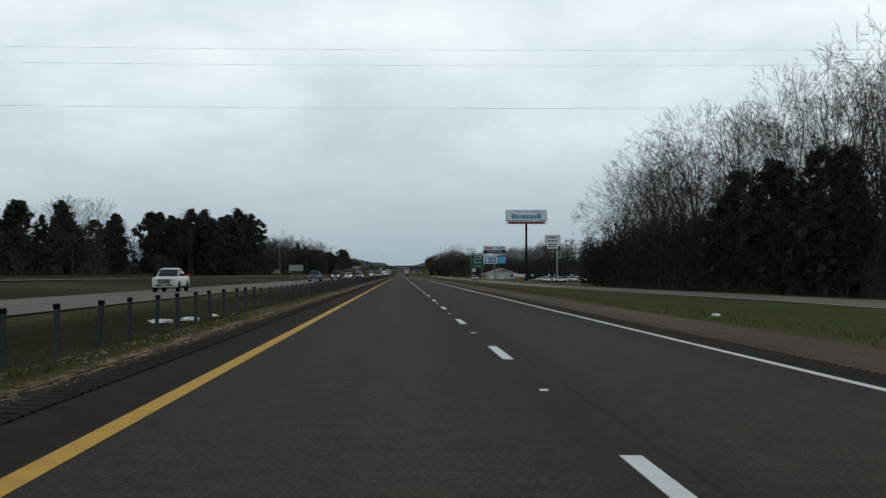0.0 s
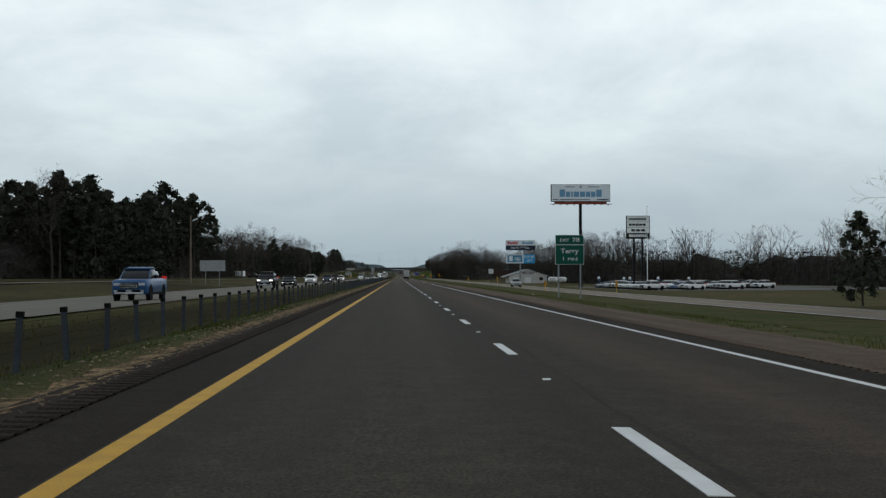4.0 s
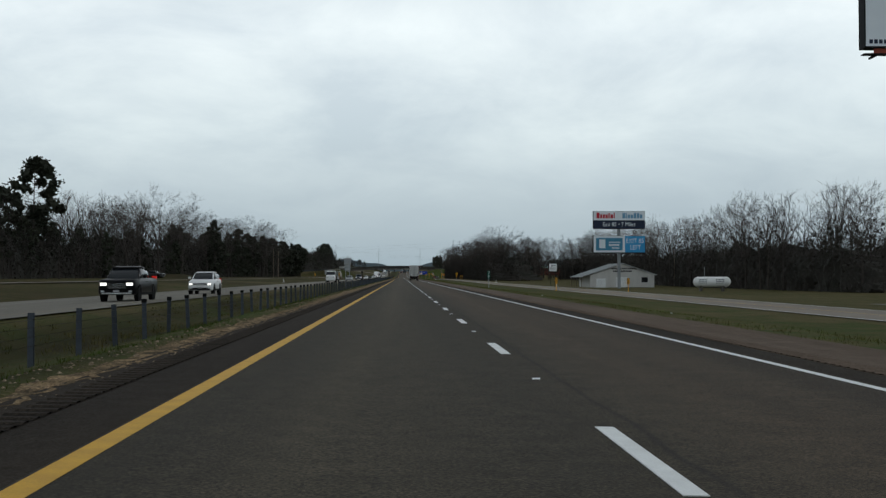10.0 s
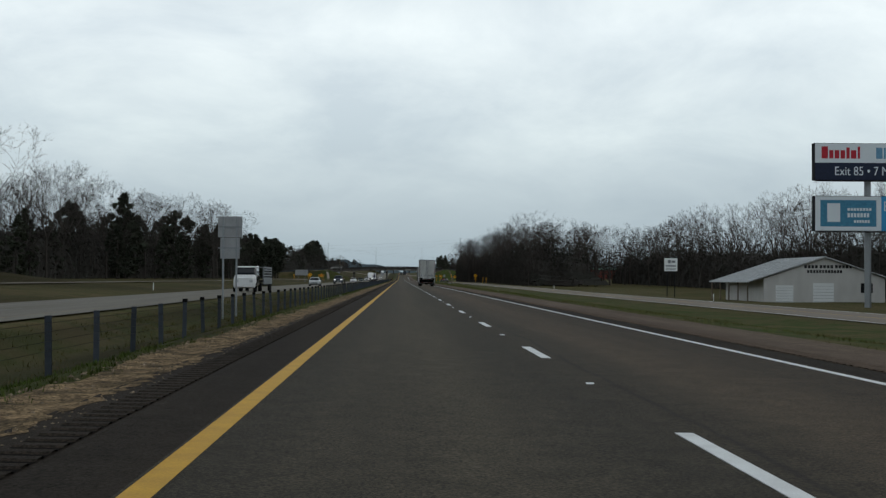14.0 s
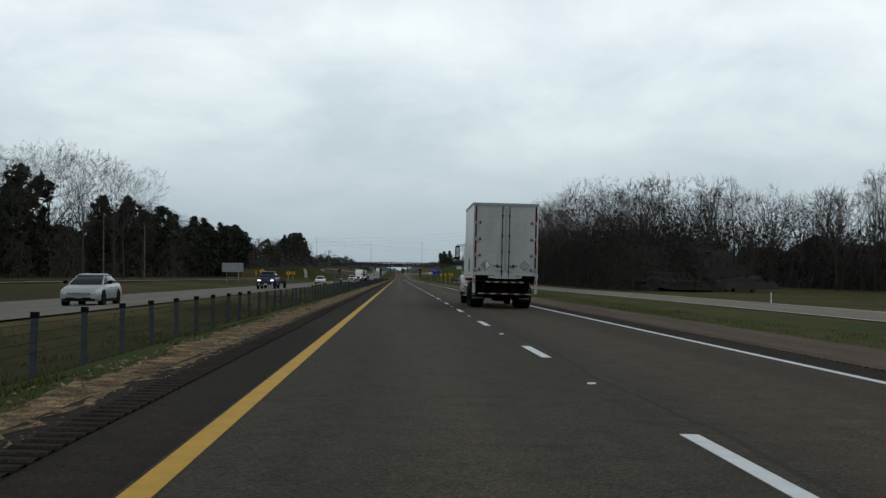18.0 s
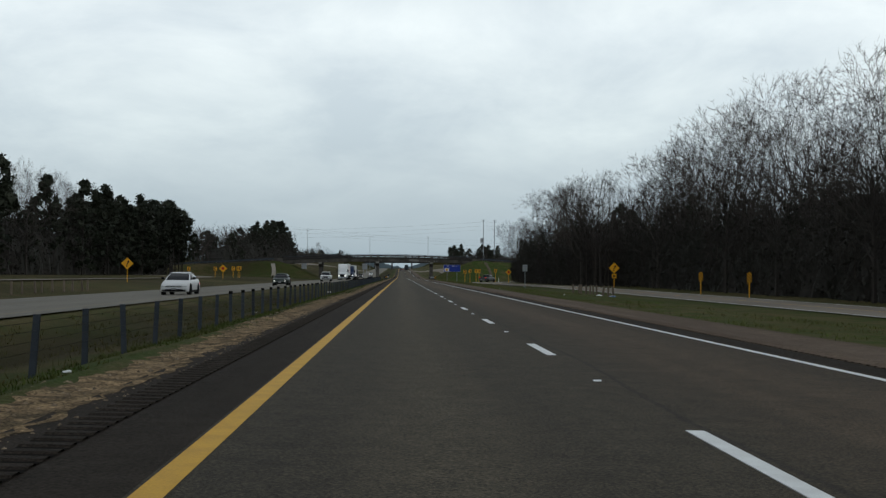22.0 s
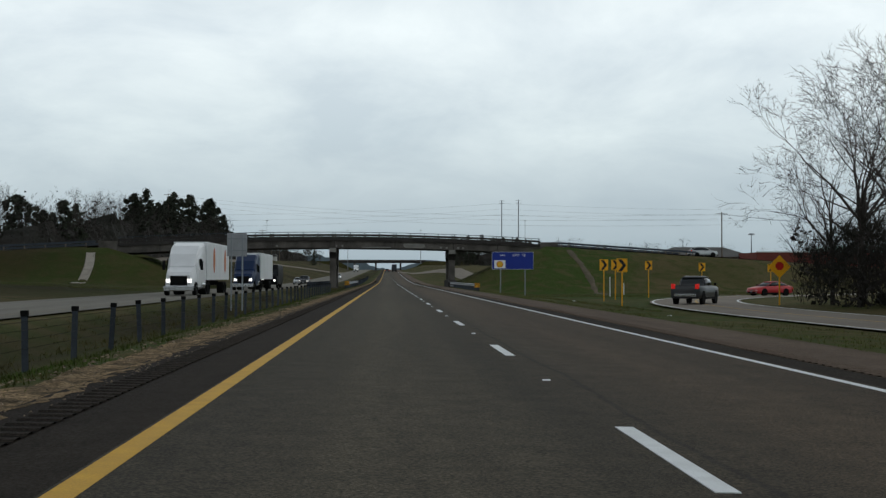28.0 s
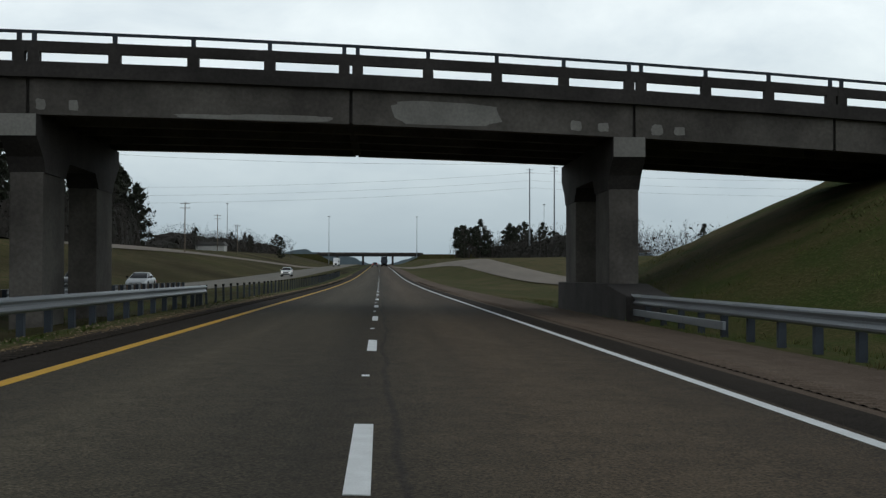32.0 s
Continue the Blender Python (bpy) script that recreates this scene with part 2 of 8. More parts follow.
DARK_STEEL = material("black_painted_steel", (0.012, 0.0125, 0.015), 0.7, 0.0, spec=0.1, fine_amount=0.1)
SIGN_BACK = material("bare_aluminium_sign_back", (0.34, 0.35, 0.36), 0.5, 0.5, second=(0.26, 0.26, 0.27), scale=2)
SIGN_GREEN = material("green_reflective_sheet", (0.006, 0.078, 0.056), 0.45, spec=0.15, second=(0.006, 0.068, 0.048), scale=1, fine_amount=0.04)
SIGN_BLUE = material("blue_reflective_sheet", (0.008, 0.03, 0.27), 0.4, second=(0.008, 0.025, 0.22), scale=1, fine_amount=0.04)
SIGN_YELLOW = material("yellow_reflective_sheet", (0.85, 0.40, 0.01), 0.45, second=(0.75, 0.34, 0.01), scale=2, fine_amount=0.05)
SIGN_WHITE = material("white_reflective_sheet", (0.78, 0.80, 0.80), 0.5, second=(0.7, 0.72, 0.72), scale=1, fine_amount=0.04)
SIGN_BLACK = material("black_sheet", (0.012, 0.012, 0.014), 0.5)
SIGN_RED = material("red_sheet", (0.55, 0.02, 0.015), 0.45)
SHELL_YELLOW = material("golden_sheet", (0.85, 0.47, 0.02), 0.45)
POSTER_WHITE = material("white_poster_vinyl", (0.70, 0.75, 0.79), 0.6, second=(0.64, 0.69, 0.74), scale=0.6, fine_amount=0.04)
POSTER_BLUE = material("pale_blue_print", (0.15, 0.33, 0.50), 0.6)
POSTER_CYAN = material("cyan_print", (0.04, 0.30, 0.58), 0.6, second=(0.03, 0.24, 0.5), scale=0.4, fine_amount=0.05)
POSTER_TEAL = material("dusty_blue_print", (0.06, 0.24, 0.38), 0.6)
POSTER_NAVY = material("navy_print", (0.012, 0.02, 0.05), 0.6)
POSTER_RED = material("red_print", (0.5, 0.02, 0.04), 0.6)
PRINT_GREY = material("grey_print", (0.22, 0.24, 0.26), 0.6)
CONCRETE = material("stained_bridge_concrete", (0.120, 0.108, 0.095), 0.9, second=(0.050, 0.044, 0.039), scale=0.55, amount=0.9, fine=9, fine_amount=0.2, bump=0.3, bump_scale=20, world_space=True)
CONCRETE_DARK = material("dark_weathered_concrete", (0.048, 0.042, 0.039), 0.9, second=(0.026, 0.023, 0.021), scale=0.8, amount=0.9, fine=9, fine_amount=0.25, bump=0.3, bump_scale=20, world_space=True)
CONCRETE_PALE = material("patched_pale_concrete", (0.24, 0.23, 0.21), 0.9, second=(0.15, 0.14, 0.125), scale=1.2, fine=12, world_space=True)
BARK = material("grey_brown_bark", (0.050, 0.042, 0.037), 0.95, second=(0.030, 0.026, 0.023), scale=2.5, fine=25, fine_amount=0.3, per_object=0.25)
TWIG = material("brown_grey_twigs", (0.056, 0.046, 0.040), 0.95, second=(0.038, 0.031, 0.027), scale=1.0, per_object=0.3)
NEEDLE = material("dark_pine_needles", (0.020, 0.026, 0.015), 0.8, second=(0.030, 0.032, 0.019), scale=0.5, amount=0.8, per_object=0.3)
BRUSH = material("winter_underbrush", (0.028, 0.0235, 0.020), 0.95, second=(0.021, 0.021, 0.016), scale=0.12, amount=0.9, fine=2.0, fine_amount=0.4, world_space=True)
WOOD_POST = material("weathered_wood_post", (0.16, 0.125, 0.095), 0.9, second=(0.09, 0.072, 0.055), scale=2, fine=30, per_object=0.2)
RUBBER = material("tyre_rubber", (0.010, 0.010, 0.0105), 0.9, spec=0.1)
CHROME = material("bright_metal", (0.55, 0.56, 0.57), 0.25, 0.95, fine_amount=0.05)
GLASS = material("dark_window_glass", (0.012, 0.015, 0.018), 0.08, 0.0, spec=0.4, fine_amount=0.0, amount=0.0)
LAMP_WHITE = material("lit_headlamp", (0.9, 0.9, 0.9), 0.2, glow=(1.0, 0.97, 0.9, 1.6))
LAMP_OFF = material("clear_headlamp_lens", (0.5, 0.52, 0.54), 0.15)
LAMP_RED = material("red_tail_lamp", (0.28, 0.008, 0.008), 0.35, glow=(1.0, 0.03, 0.02, 0.3))
LAMP_AMBER = material("amber_marker_lamp", (0.6, 0.2, 0.01), 0.3, glow=(1.0, 0.4, 0.05, 0.3))
TRAILER_WHITE = stretched(material("dirty_white_panel", (0.83, 0.85, 0.86), 0.3, spec=0.6, second=(0.64, 0.66, 0.66), scale=1.2, amount=0.7, fine=6, fine_amount=0.06), 1.0, 1.0, 0.25)
# black chassis parts, with the shade beneath the vehicles put into the colour
UNDERSIDE = material("black_chassis_shade", (0.006, 0.006, 0.006), 0.95, spec=0.02)
# blue-grey base colour that holds the haze of distance
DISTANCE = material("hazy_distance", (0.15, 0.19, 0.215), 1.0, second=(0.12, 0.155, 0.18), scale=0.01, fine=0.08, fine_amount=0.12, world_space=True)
BLADE_GREEN = material("green_grass_blades", (0.044, 0.078, 0.014), 0.9, second=(0.062, 0.060, 0.020), spec=0.05, scale=0.35, amount=1.0, fine=3, fine_amount=0.35, world_space=True)
BLADE_VERGE = material("verge_grass_blades", (0.085, 0.122, 0.030), 0.9, second=(0.120, 0.098, 0.045), spec=0.05, scale=0.25, amount=1.0, fine=3, fine_amount=0.35, world_space=True)
BLADE_STRAW = material("straw_grass_blades", (0.092, 0.074, 0.034), 0.9, second=(0.056, 0.062, 0.018), spec=0.05, scale=0.3, amount=1.0, fine=3, fine_amount=0.35, world_space=True)
PEBBLE = material("mixed_pebbles", (0.27, 0.205, 0.14), 0.95, second=(0.06, 0.045, 0.03), scale=7.0, amount=1.0, fine=30, fine_amount=0.4, world_space=True)
CABLE = material("rusty_cable", (0.035, 0.033, 0.032), 0.8)
LITTER = material("white_litter", (0.75, 0.76, 0.76), 0.7)


def grass_material():
    """Winter grass: green, olive and straw patches at three sizes."""
    m = bpy.data.materials.new("winter_grass")
    m.use_nodes = True
    n, l = m.node_tree.nodes, m.node_tree.links
    b = n["Principled BSDF"]
    b.inputs["Roughness"].default_value, b.inputs["Specular IOR Level"].default_value = 0.95, 0.03
    where = n.new("ShaderNodeNewGeometry").outputs["Position"]
    layers = []
    for s, d in ((0.045, 4), (0.5, 5), (9.0, 4), (35.0, 2)):
        q = n.new("ShaderNodeTexNoise")
        q.inputs["Scale"].default_value, q.inputs["Detail"].default_value = s, d
        l.new(where, q.inputs["Vector"])
        layers.append(q.outputs["Fac"])
    colour = None
    for fac, lo, hi, c in ((layers[0], 0.42, 0.58, (0.105, 0.082, 0.042)), (layers[1], 0.46, 0.62, (0.034, 0.050, 0.012)), (layers[2], 0.48, 0.66, (0.115, 0.092, 0.046))):
        r = n.new("ShaderNodeMapRange")
        r.inputs["From Min"].default_value, r.inputs["From Max"].default_value = lo, hi
        r.inputs["To Max"].default_value = 0.75
        l.new(fac, r.inputs["Value"])
        x = n.new("ShaderNodeMixRGB")
        x.inputs["Color1"].default_value, x.inputs["Color2"].default_value = (0.060, 0.056, 0.021, 1), (*c, 1)
        l.new(r.outputs[0], x.inputs["Fac"])
        if colour:
            l.new(colour, x.inputs["Color1"])
        colour = x.outputs[0]
    lush = n.new("ShaderNodeAttribute")
    lush.attribute_name = "lush"
    green = n.new("ShaderNodeMixRGB")
    green.inputs["Color2"].default_value = (0.040, 0.064, 0.015, 1)
    ragged = n.new("ShaderNodeMapRange")
    ragged.inputs["From Min"].default_value, ragged.inputs["From Max"].default_value = 0.36, 0.56
    ragged.inputs["To Min"].default_value, ragged.inputs["To Max"].default_value = 0.25, 1.15
    l.new(layers[1], ragged.inputs["Value"])
    patchy = n.new("ShaderNodeMath")
    patchy.operation, patchy.use_clamp = "MULTIPLY", True
    l.new(lush.outputs["Fac"], patchy.inputs[0])
    l.new(ragged.outputs[0], patchy.inputs[1])
    l.new(patchy.outputs[0], green.inputs["Fac"])
    l.new(colour, green.inputs["Color1"])
    thatch = n.new("ShaderNodeAttribute")
    thatch.attribute_name = "thatch"
    dead = n.new("ShaderNodeMixRGB")
    dead.inputs["Color2"].default_value = (0.020, 0.0165, 0.0085, 1)
    l.new(thatch.outputs["Fac"], dead.inputs["Fac"])
    l.new(green.outputs[0], dead.inputs["Color1"])
    colour = dead.outputs[0]
    v = n.new("ShaderNodeMapRange")
    v.inputs["From Min"].default_value, v.inputs["From Max"].default_value = 0.3, 0.7
    v.inputs["To Min"].default_value, v.inputs["To Max"].default_value = 0.6, 1.35
    l.new(layers[3], v.inputs["Value"])
    t = n.new("ShaderNodeVectorMath")
    t.operation = "SCALE"
    l.new(colour, t.inputs[0])
    l.new(v.outputs[0], t.inputs["Scale"])
    l.new(t.outputs[0], b.inputs["Base Color"])
    bn = n.new("ShaderNodeBump")
    bn.inputs["Strength"].default_value, bn.inputs["Distance"].default_value = 0.9, 0.06
    l.new(layers[2], bn.inputs["Height"])
    l.new(bn.outputs[0], b.inputs["Normal"])
    return m


GRASS = grass_material()

BARE_EARTH = material("trodden_bare_earth", (0.105, 0.078, 0.052), 0.95, second=(0.055, 0.048, 0.026), scale=0.9, amount=1.0, fine=9, fine_amount=0.5, bump=0.8, bump_scale=15, world_space=True)
CONCRETE_CHUTE = material("pale_gutter_concrete", (0.30, 0.27, 0.23), 0.9, second=(0.2, 0.175, 0.145), scale=0.8, amount=0.8, fine=12, fine_amount=0.25, bump=0.3, world_space=True)
BLADE_BANK = material("bank_grass_blades", (0.066, 0.105, 0.028), 0.9, second=(0.125, 0.108, 0.050), spec=0.05, scale=0.5, amount=1.0, fine=3, fine_amount=0.4, world_space=True)


# ---- building helpers ----
def mesh_object(name, verts, faces, mat, parent=None, label="", smooth=False):
    me = bpy.data.meshes.new(name)
    me.from_pydata(verts, [], faces)
    me.materials.append(mat)
    if smooth:
        me.polygons.foreach_set("use_smooth", [True] * len(me.polygons))
    ob = new(name, me)
    if parent:
        ob.parent = parent
    if label:
        ob["label"] = label
    return ob


def part(name, bm, mat, parent, label="", smooth=False):
    """Links a bmesh as one mesh object under a thing or a part."""
    me = bpy.data.meshes.new(name)
    bmesh.ops.recalc_face_normals(bm, faces=bm.faces[:])
    bm.to_mesh(me)
    bm.free()
    me.materials.append(mat)
    if smooth:
        me.polygons.foreach_set("use_smooth", [True] * len(me.polygons))
    ob = new(name, me)
    ob.parent = parent
    if label:
        ob["label"] = label
    return ob


def shared(name, me, m, parent):
    """Another object on one mesh, placed within its parent."""
    ob = new(name, me)
    ob.parent = parent
    ob.matrix_basis = m
    return ob


def thing(name, m, label, category, group="", kind=""):
    ob = new(name)
    ob.empty_display_size = 0.2
    ob.matrix_basis = m
    return tagged(ob, label, category, group, kind)


def box(bm, x0, x1, y0, y1, z0, z1, bevel=0.0):
    made = bmesh.ops.create_cube(bm, size=1.0, matrix=Matrix.Translation(((x0 + x1) / 2, (y0 + y1) / 2, (z0 + z1) / 2)) @ Matrix.Diagonal((x1 - x0, y1 - y0, z1 - z0, 1)))
    if bevel:
        edges = list({e for q in made["verts"] for e in q.link_edges})
        bmesh.ops.bevel(bm, geom=edges, offset=bevel, segments=2, affect="EDGES", profile=0.6)
    return bm


def rod(bm, a, b, r0, r1=None, sides=8):
    """A tapered round bar from a to b."""
    a, b = Vector(a), Vector(b)
    d = b - a
    turn = d.to_track_quat("Z", "Y").to_matrix().to_4x4()
    bmesh.ops.create_cone(bm, cap_ends=True, segments=sides, radius1=r0, radius2=r0 if r1 is None else r1, depth=d.length, matrix=Matrix.Translation((a + b) / 2) @ turn)
    return bm


def prism(bm, outline, axis, lo, hi):
    """Extrudes a closed outline of 2D points along an axis ('x', 'y' or 'z')."""
    def at(p, h):
        return {"x": (h, p[0], p[1]), "y": (p[0], h, p[1]), "z": (p[0], p[1], h)}[axis]
    a = [bm.verts.new(at(p, lo)) for p in outline]
    b = [bm.verts.new(at(p, hi)) for p in outline]
    bm.faces.new(a)
    bm.faces.new(b[::-1])
    for i in range(len(a)):
        j = (i + 1) % len(a)
        bm.faces.new((a[i], b[i], b[j], a[j]))
    return bm


def nb():
    return bmesh.new()


def lettering(name, text, size, m, mat, parent, depth=0.006, wide=None, align="CENTER"):
    """Raised letters in the built-in font, turned to a mesh; m places the middle of the line."""
    cu = bpy.data.curves.new(name, "FONT")
    cu.body, cu.size, cu.extrude, cu.align_x, cu.align_y = text, size, depth, align, "CENTER"
    ob = bpy.data.objects.new(name, cu)
    scene.collection.objects.link(ob)
    me = bpy.data.meshes.new_from_object(ob.evaluated_get(bpy.context.evaluated_depsgraph_get()))
    bpy.data.objects.remove(ob)
    me.materials.clear()
    me.materials.append(mat)
    if wide:
        xs = [q.co.x for q in me.vertices]
        k = wide / max(1e-3, max(xs) - min(xs))
        for q in me.vertices:
            q.co.x *= k
    out = new(name, me)
    out.parent = parent
    out.matrix_basis = m
    out["label"] = text
    return out


FACE = pose(0, 0, 0, 90, 0, 0)  # lettering upright, read from the south


def interp(x, table):
    if x <= table[0][0]:
        return table[0][1]
    for (a, u), (b, w) in zip(table, table[1:]):
        if x <= b:
            return u + (w - u) * (x - a) / (b - a)
    return table[-1][1]


FALL = 0.0209


def rise(y):
    """The land climbs beyond the first bridge."""
    if y < 1240:
        return 0.0
    if y < 1400:
        return 0.012 * (y - 1240) ** 2 / 320
    return 0.96 + 0.012 * (min(y, 1950) - 1400)


def road_z(x, y=0.0):
    return -FALL * x + rise(y)


def opposite_z(x, y=0.0):
    return -0.12 - FALL * (-10.0 - x) + rise(y)


FRONT_X = ((-300, 28.5), (750, 28.5), (850, 26), (930, 24), (1000, 22), (1070, 21), (1100, 22.6), (1118, 26), (1132, 31.5), (1142, 38), (1149, 46))
FRONT_Z = ((-300, -0.5), (60, -0.5), (170, -0.9), (280, -1.15), (540, -1.0), (700, -1.0), (860, -0.6), (960, -0.3), (1100, -0.6), (1150, -0.6))
SKEW = 0.17
BRIDGE_Y = 1206.2


def bridge_top(x):
    """Deck level along the overpass."""
    d = abs(x + 3)
    return 6.95 - 0.00092 * d * d if d < 29 else max(1.0, 6.18 - 0.058 * (d - 29))


def approach(x, y):
    """The earth banks that carry the overpass's road."""
    across = abs(y - (BRIDGE_Y + SKEW * x + 5.2)) - 6.5
    gap = 25.2 - x if x > -6 else x + 37.8
    d = math.hypot(max(gap, 0) * 0.5, max(across, 0) * (0.31 if x > 0 else 0.42))
    z = bridge_top(x) - 0.10 - d
    return min(z, bridge_top(x) - 1.5) if gap > -0.6 and across < -0.5 else z


def ground_z(x, y):
    """The bare land."""
    if x < -1.5:
        low = interp(y, ((0, 1.0), (1140, 1.0), (1200, 0.6)))
        z = interp(x, ((-900, 3.0), (-90, 1.0), (-60, 0.7), (-48, 0.55), (-34, 0.25), (-24, -0.25), (-21.9, -0.40), (-21.5, -0.42), (-9.9, -0.18), (-9.4, -0.2), (-7.4, -0.9 * low), (-5.8, -0.7 * low), (-4.5, -0.53), (-3.4, -0.22), (-2.3, 0.0), (-1.5, -0.03)))
    elif x < 10.7:
        z = -FALL * x - 0.07
    else:
        zf = interp(y, FRONT_Z)
        cx = interp(y, FRONT_X)
        ditch = interp(y, ((0, -0.55), (160, -0.8), (265, -1.0), (600, -0.95), (830, -0.45), (1000, -0.45), (1130, -0.7), (1170, -1.05), (1230, -0.9)))
        e = 0.3 if y < 1110 else 3
        far = interp(y, ((0, -0.6), (250, -1.6), (700, -1.9), (850, -0.8), (1000, -0.3), (1150, -0.3)))
        z = interp(x, ((10.7, -0.235), (12.5, -0.33), (17.0, ditch), (max(19, cx - 5.0), (ditch + zf) / 2 - 0.1), (cx - 3.9, zf - 0.05), (cx + 3.9, zf - 0.05), (cx + 12, zf * 0.4 + far * 0.6), (52, far), (80, far), (160, far + 0.6), (900, 2.5)))
    if x < -40:
        z += 1.5 * math.exp(-((x + 58.7) / 6.0) ** 2 - ((y - 693) / 9.0) ** 2)
    z += rise(y)
    if y > 1270:
        z += min(1.0, (y - 1270) / 150) * min(4.2, 0.31 * max(0.0, x - 13.5)) if x > 0 else min(1.0, (y - 1270) / 70) * min(5.2, 0.2 * max(0.0, -24.0 - x))
    if 1120 < y < 1290:
        z = max(z, approach(x, y)) if x > 9.5 or x < -20.5 else z
    return z


def strip(name, x0, x1, y0, y1, zf, mat, step=20.0, lift=0.0, parent=None):
    """A long sheet that follows a surface zf(x, y)."""
    n = max(1, round((y1 - y0) / step))
    verts, faces = [], []
    for i in range(n + 1):
        y = y0 + (y1 - y0) * i / n
        verts += [(x0, y, zf(x0, y) + lift), (x1, y, zf(x1, y) + lift)]
    for i in range(n):
        faces.append((2 * i, 2 * i + 1, 2 * i + 3, 2 * i + 2))
    return mesh_object(name, verts, faces, mat, parent)


# ---- land and roads ----
def land():
    xs = [-1500, -900, -500, -300, -200, -150, -120, -100, -90, -80, -70, -62, -56, -52, -48, -45, -42, -38, -34, -30, -27, -24, -21.9, -21.5, -16, -9.9, -9.4, -8.6, -7.4, -6.5, -5.8, -5.1, -4.5, -3.9, -3.4, -2.8, -2.3, -1.8, -1.45, 4, 10.4, 10.7, 11.2, 11.8, 12.5, 14, 15.5, 17, 18, 19, 20, 21, 22, 23, 24, 25, 26, 27, 28, 29, 30, 31, 32, 33, 34, 36, 38, 41, 44, 48, 52, 60, 70, 80, 100, 130, 170, 230, 330, 500, 900, 1500]
    ys = [-900, -400, -150] + list(range(-60, 1120, 10)) + [1120 + 2.5 * i for i in range(68)] + list(range(1290, 1700, 25)) + [1750, 1850, 1950, 2200, 2600, 3200]
    rng = random.Random(5)
    verts, faces = [], []
    for y in ys:
        for x in xs:
            bare = x < -22.5 or -9.2 < x < -2.0 or x > 11.9
            onfront = abs(x - interp(y, FRONT_X)) < 4.4 or (1110 < y < 1165 and x > 11.9)
            verts.append((x, y, ground_z(x, y) + (rng.uniform(-0.05, 0.06) if bare and not onfront else 0)))
    w = len(xs)
    for j in range(len(ys) - 1):
        for i in range(w - 1):
            a = j * w + i
            faces.append((a, a + 1, a + w + 1, a + w))
    ob = mesh_object("ground", verts, faces, GRASS, smooth=True)
    att = ob.data.attributes.new("lush", "FLOAT", "POINT")
    greens = []
    for x, y, z in verts:
        bank = max(0.0, min(1.0, 2.2 * (1 - abs(y - 1172) / 58))) * (1.0 if (13 < x < 40 or -46 < x < -20) else 0.0)
        verge = (0.6 if y < 1235 else 0.15) if 10.9 < x < 24 else 0.8 if -4.5 < x < -2.2 else (0.25 if y < 300 else 0.5) if -9.3 < x < -4.4 else 0.0
        greens.append(max(0.0, min(1.0, (bank * (max(0.1, min(1.3, (x - 14) / 9)) if x > 0 else 0.8) + verge) * (0.75 + 0.9 * noise.noise((x * 0.09, y * 0.05, 3))))))
    att.data.foreach_set("value", greens)
    dead = ob.data.attributes.new("thatch", "FLOAT", "POINT")
    dead.data.foreach_set("value", [max(0.0, min(0.9, (0.92 if y < 300 else 0.6) + 0.8 * noise.noise((x * 0.35, y * 0.06, 7)))) if -9.3 < x < -4.3 else max(0.0, min(0.7, (0.4 if y < 300 else 0.1) + 0.9 * noise.noise((x * 0.6, y * 0.09, 7)))) if -4.4 < x < -2.2 else max(0.0, min(0.8, (0.6 if y < 330 else 0.3) + 0.7 * noise.noise((x * 0.05, y * 0.03, 7)))) if x < -21.6 else 0.0 for x, y, z in verts])
    return tagged(ob, "rolling winter grass verge and median in green and straw", "ground", kind="structure")


land()
Y0, Y1 = -120.0, 2100.0
road = tagged(strip("road", -0.12, 8.1, Y0, Y1, road_z, ASPHALT), "two-lane northbound asphalt carriageway with faint wheel tracks", "road", kind="structure")
tagged(strip("paved_margin", 7.66, 8.3, Y0, Y1, road_z, SHOULDER_DARK, lift=0.003), "dark paved margin outside the white line", "shoulder", kind="structure")
tagged(strip("shoulder_left", -1.5, -0.12, Y0, Y1, road_z, SHOULDER_DARK, lift=-0.002), "narrow dark asphalt shoulder along the yellow line", "shoulder", kind="structure")
tagged(strip("shoulder_right", 8.1, 10.85, Y0, Y1, road_z, SHOULDER_RED, lift=-0.002), "wide reddish asphalt shoulder along the white line", "shoulder", kind="structure")
tagged(strip("edge_line_yellow", -0.09, 0.09, Y0, Y1, road_z, YELLOW_LINE, lift=0.004), "solid yellow edge line, slightly worn", "road marking", kind="structure")
tagged(strip("edge_line_white", 7.42, 7.57, Y0, Y1, road_z, WHITE_LINE, lift=0.004), "solid white edge line, slightly worn", "road marking", kind="structure")


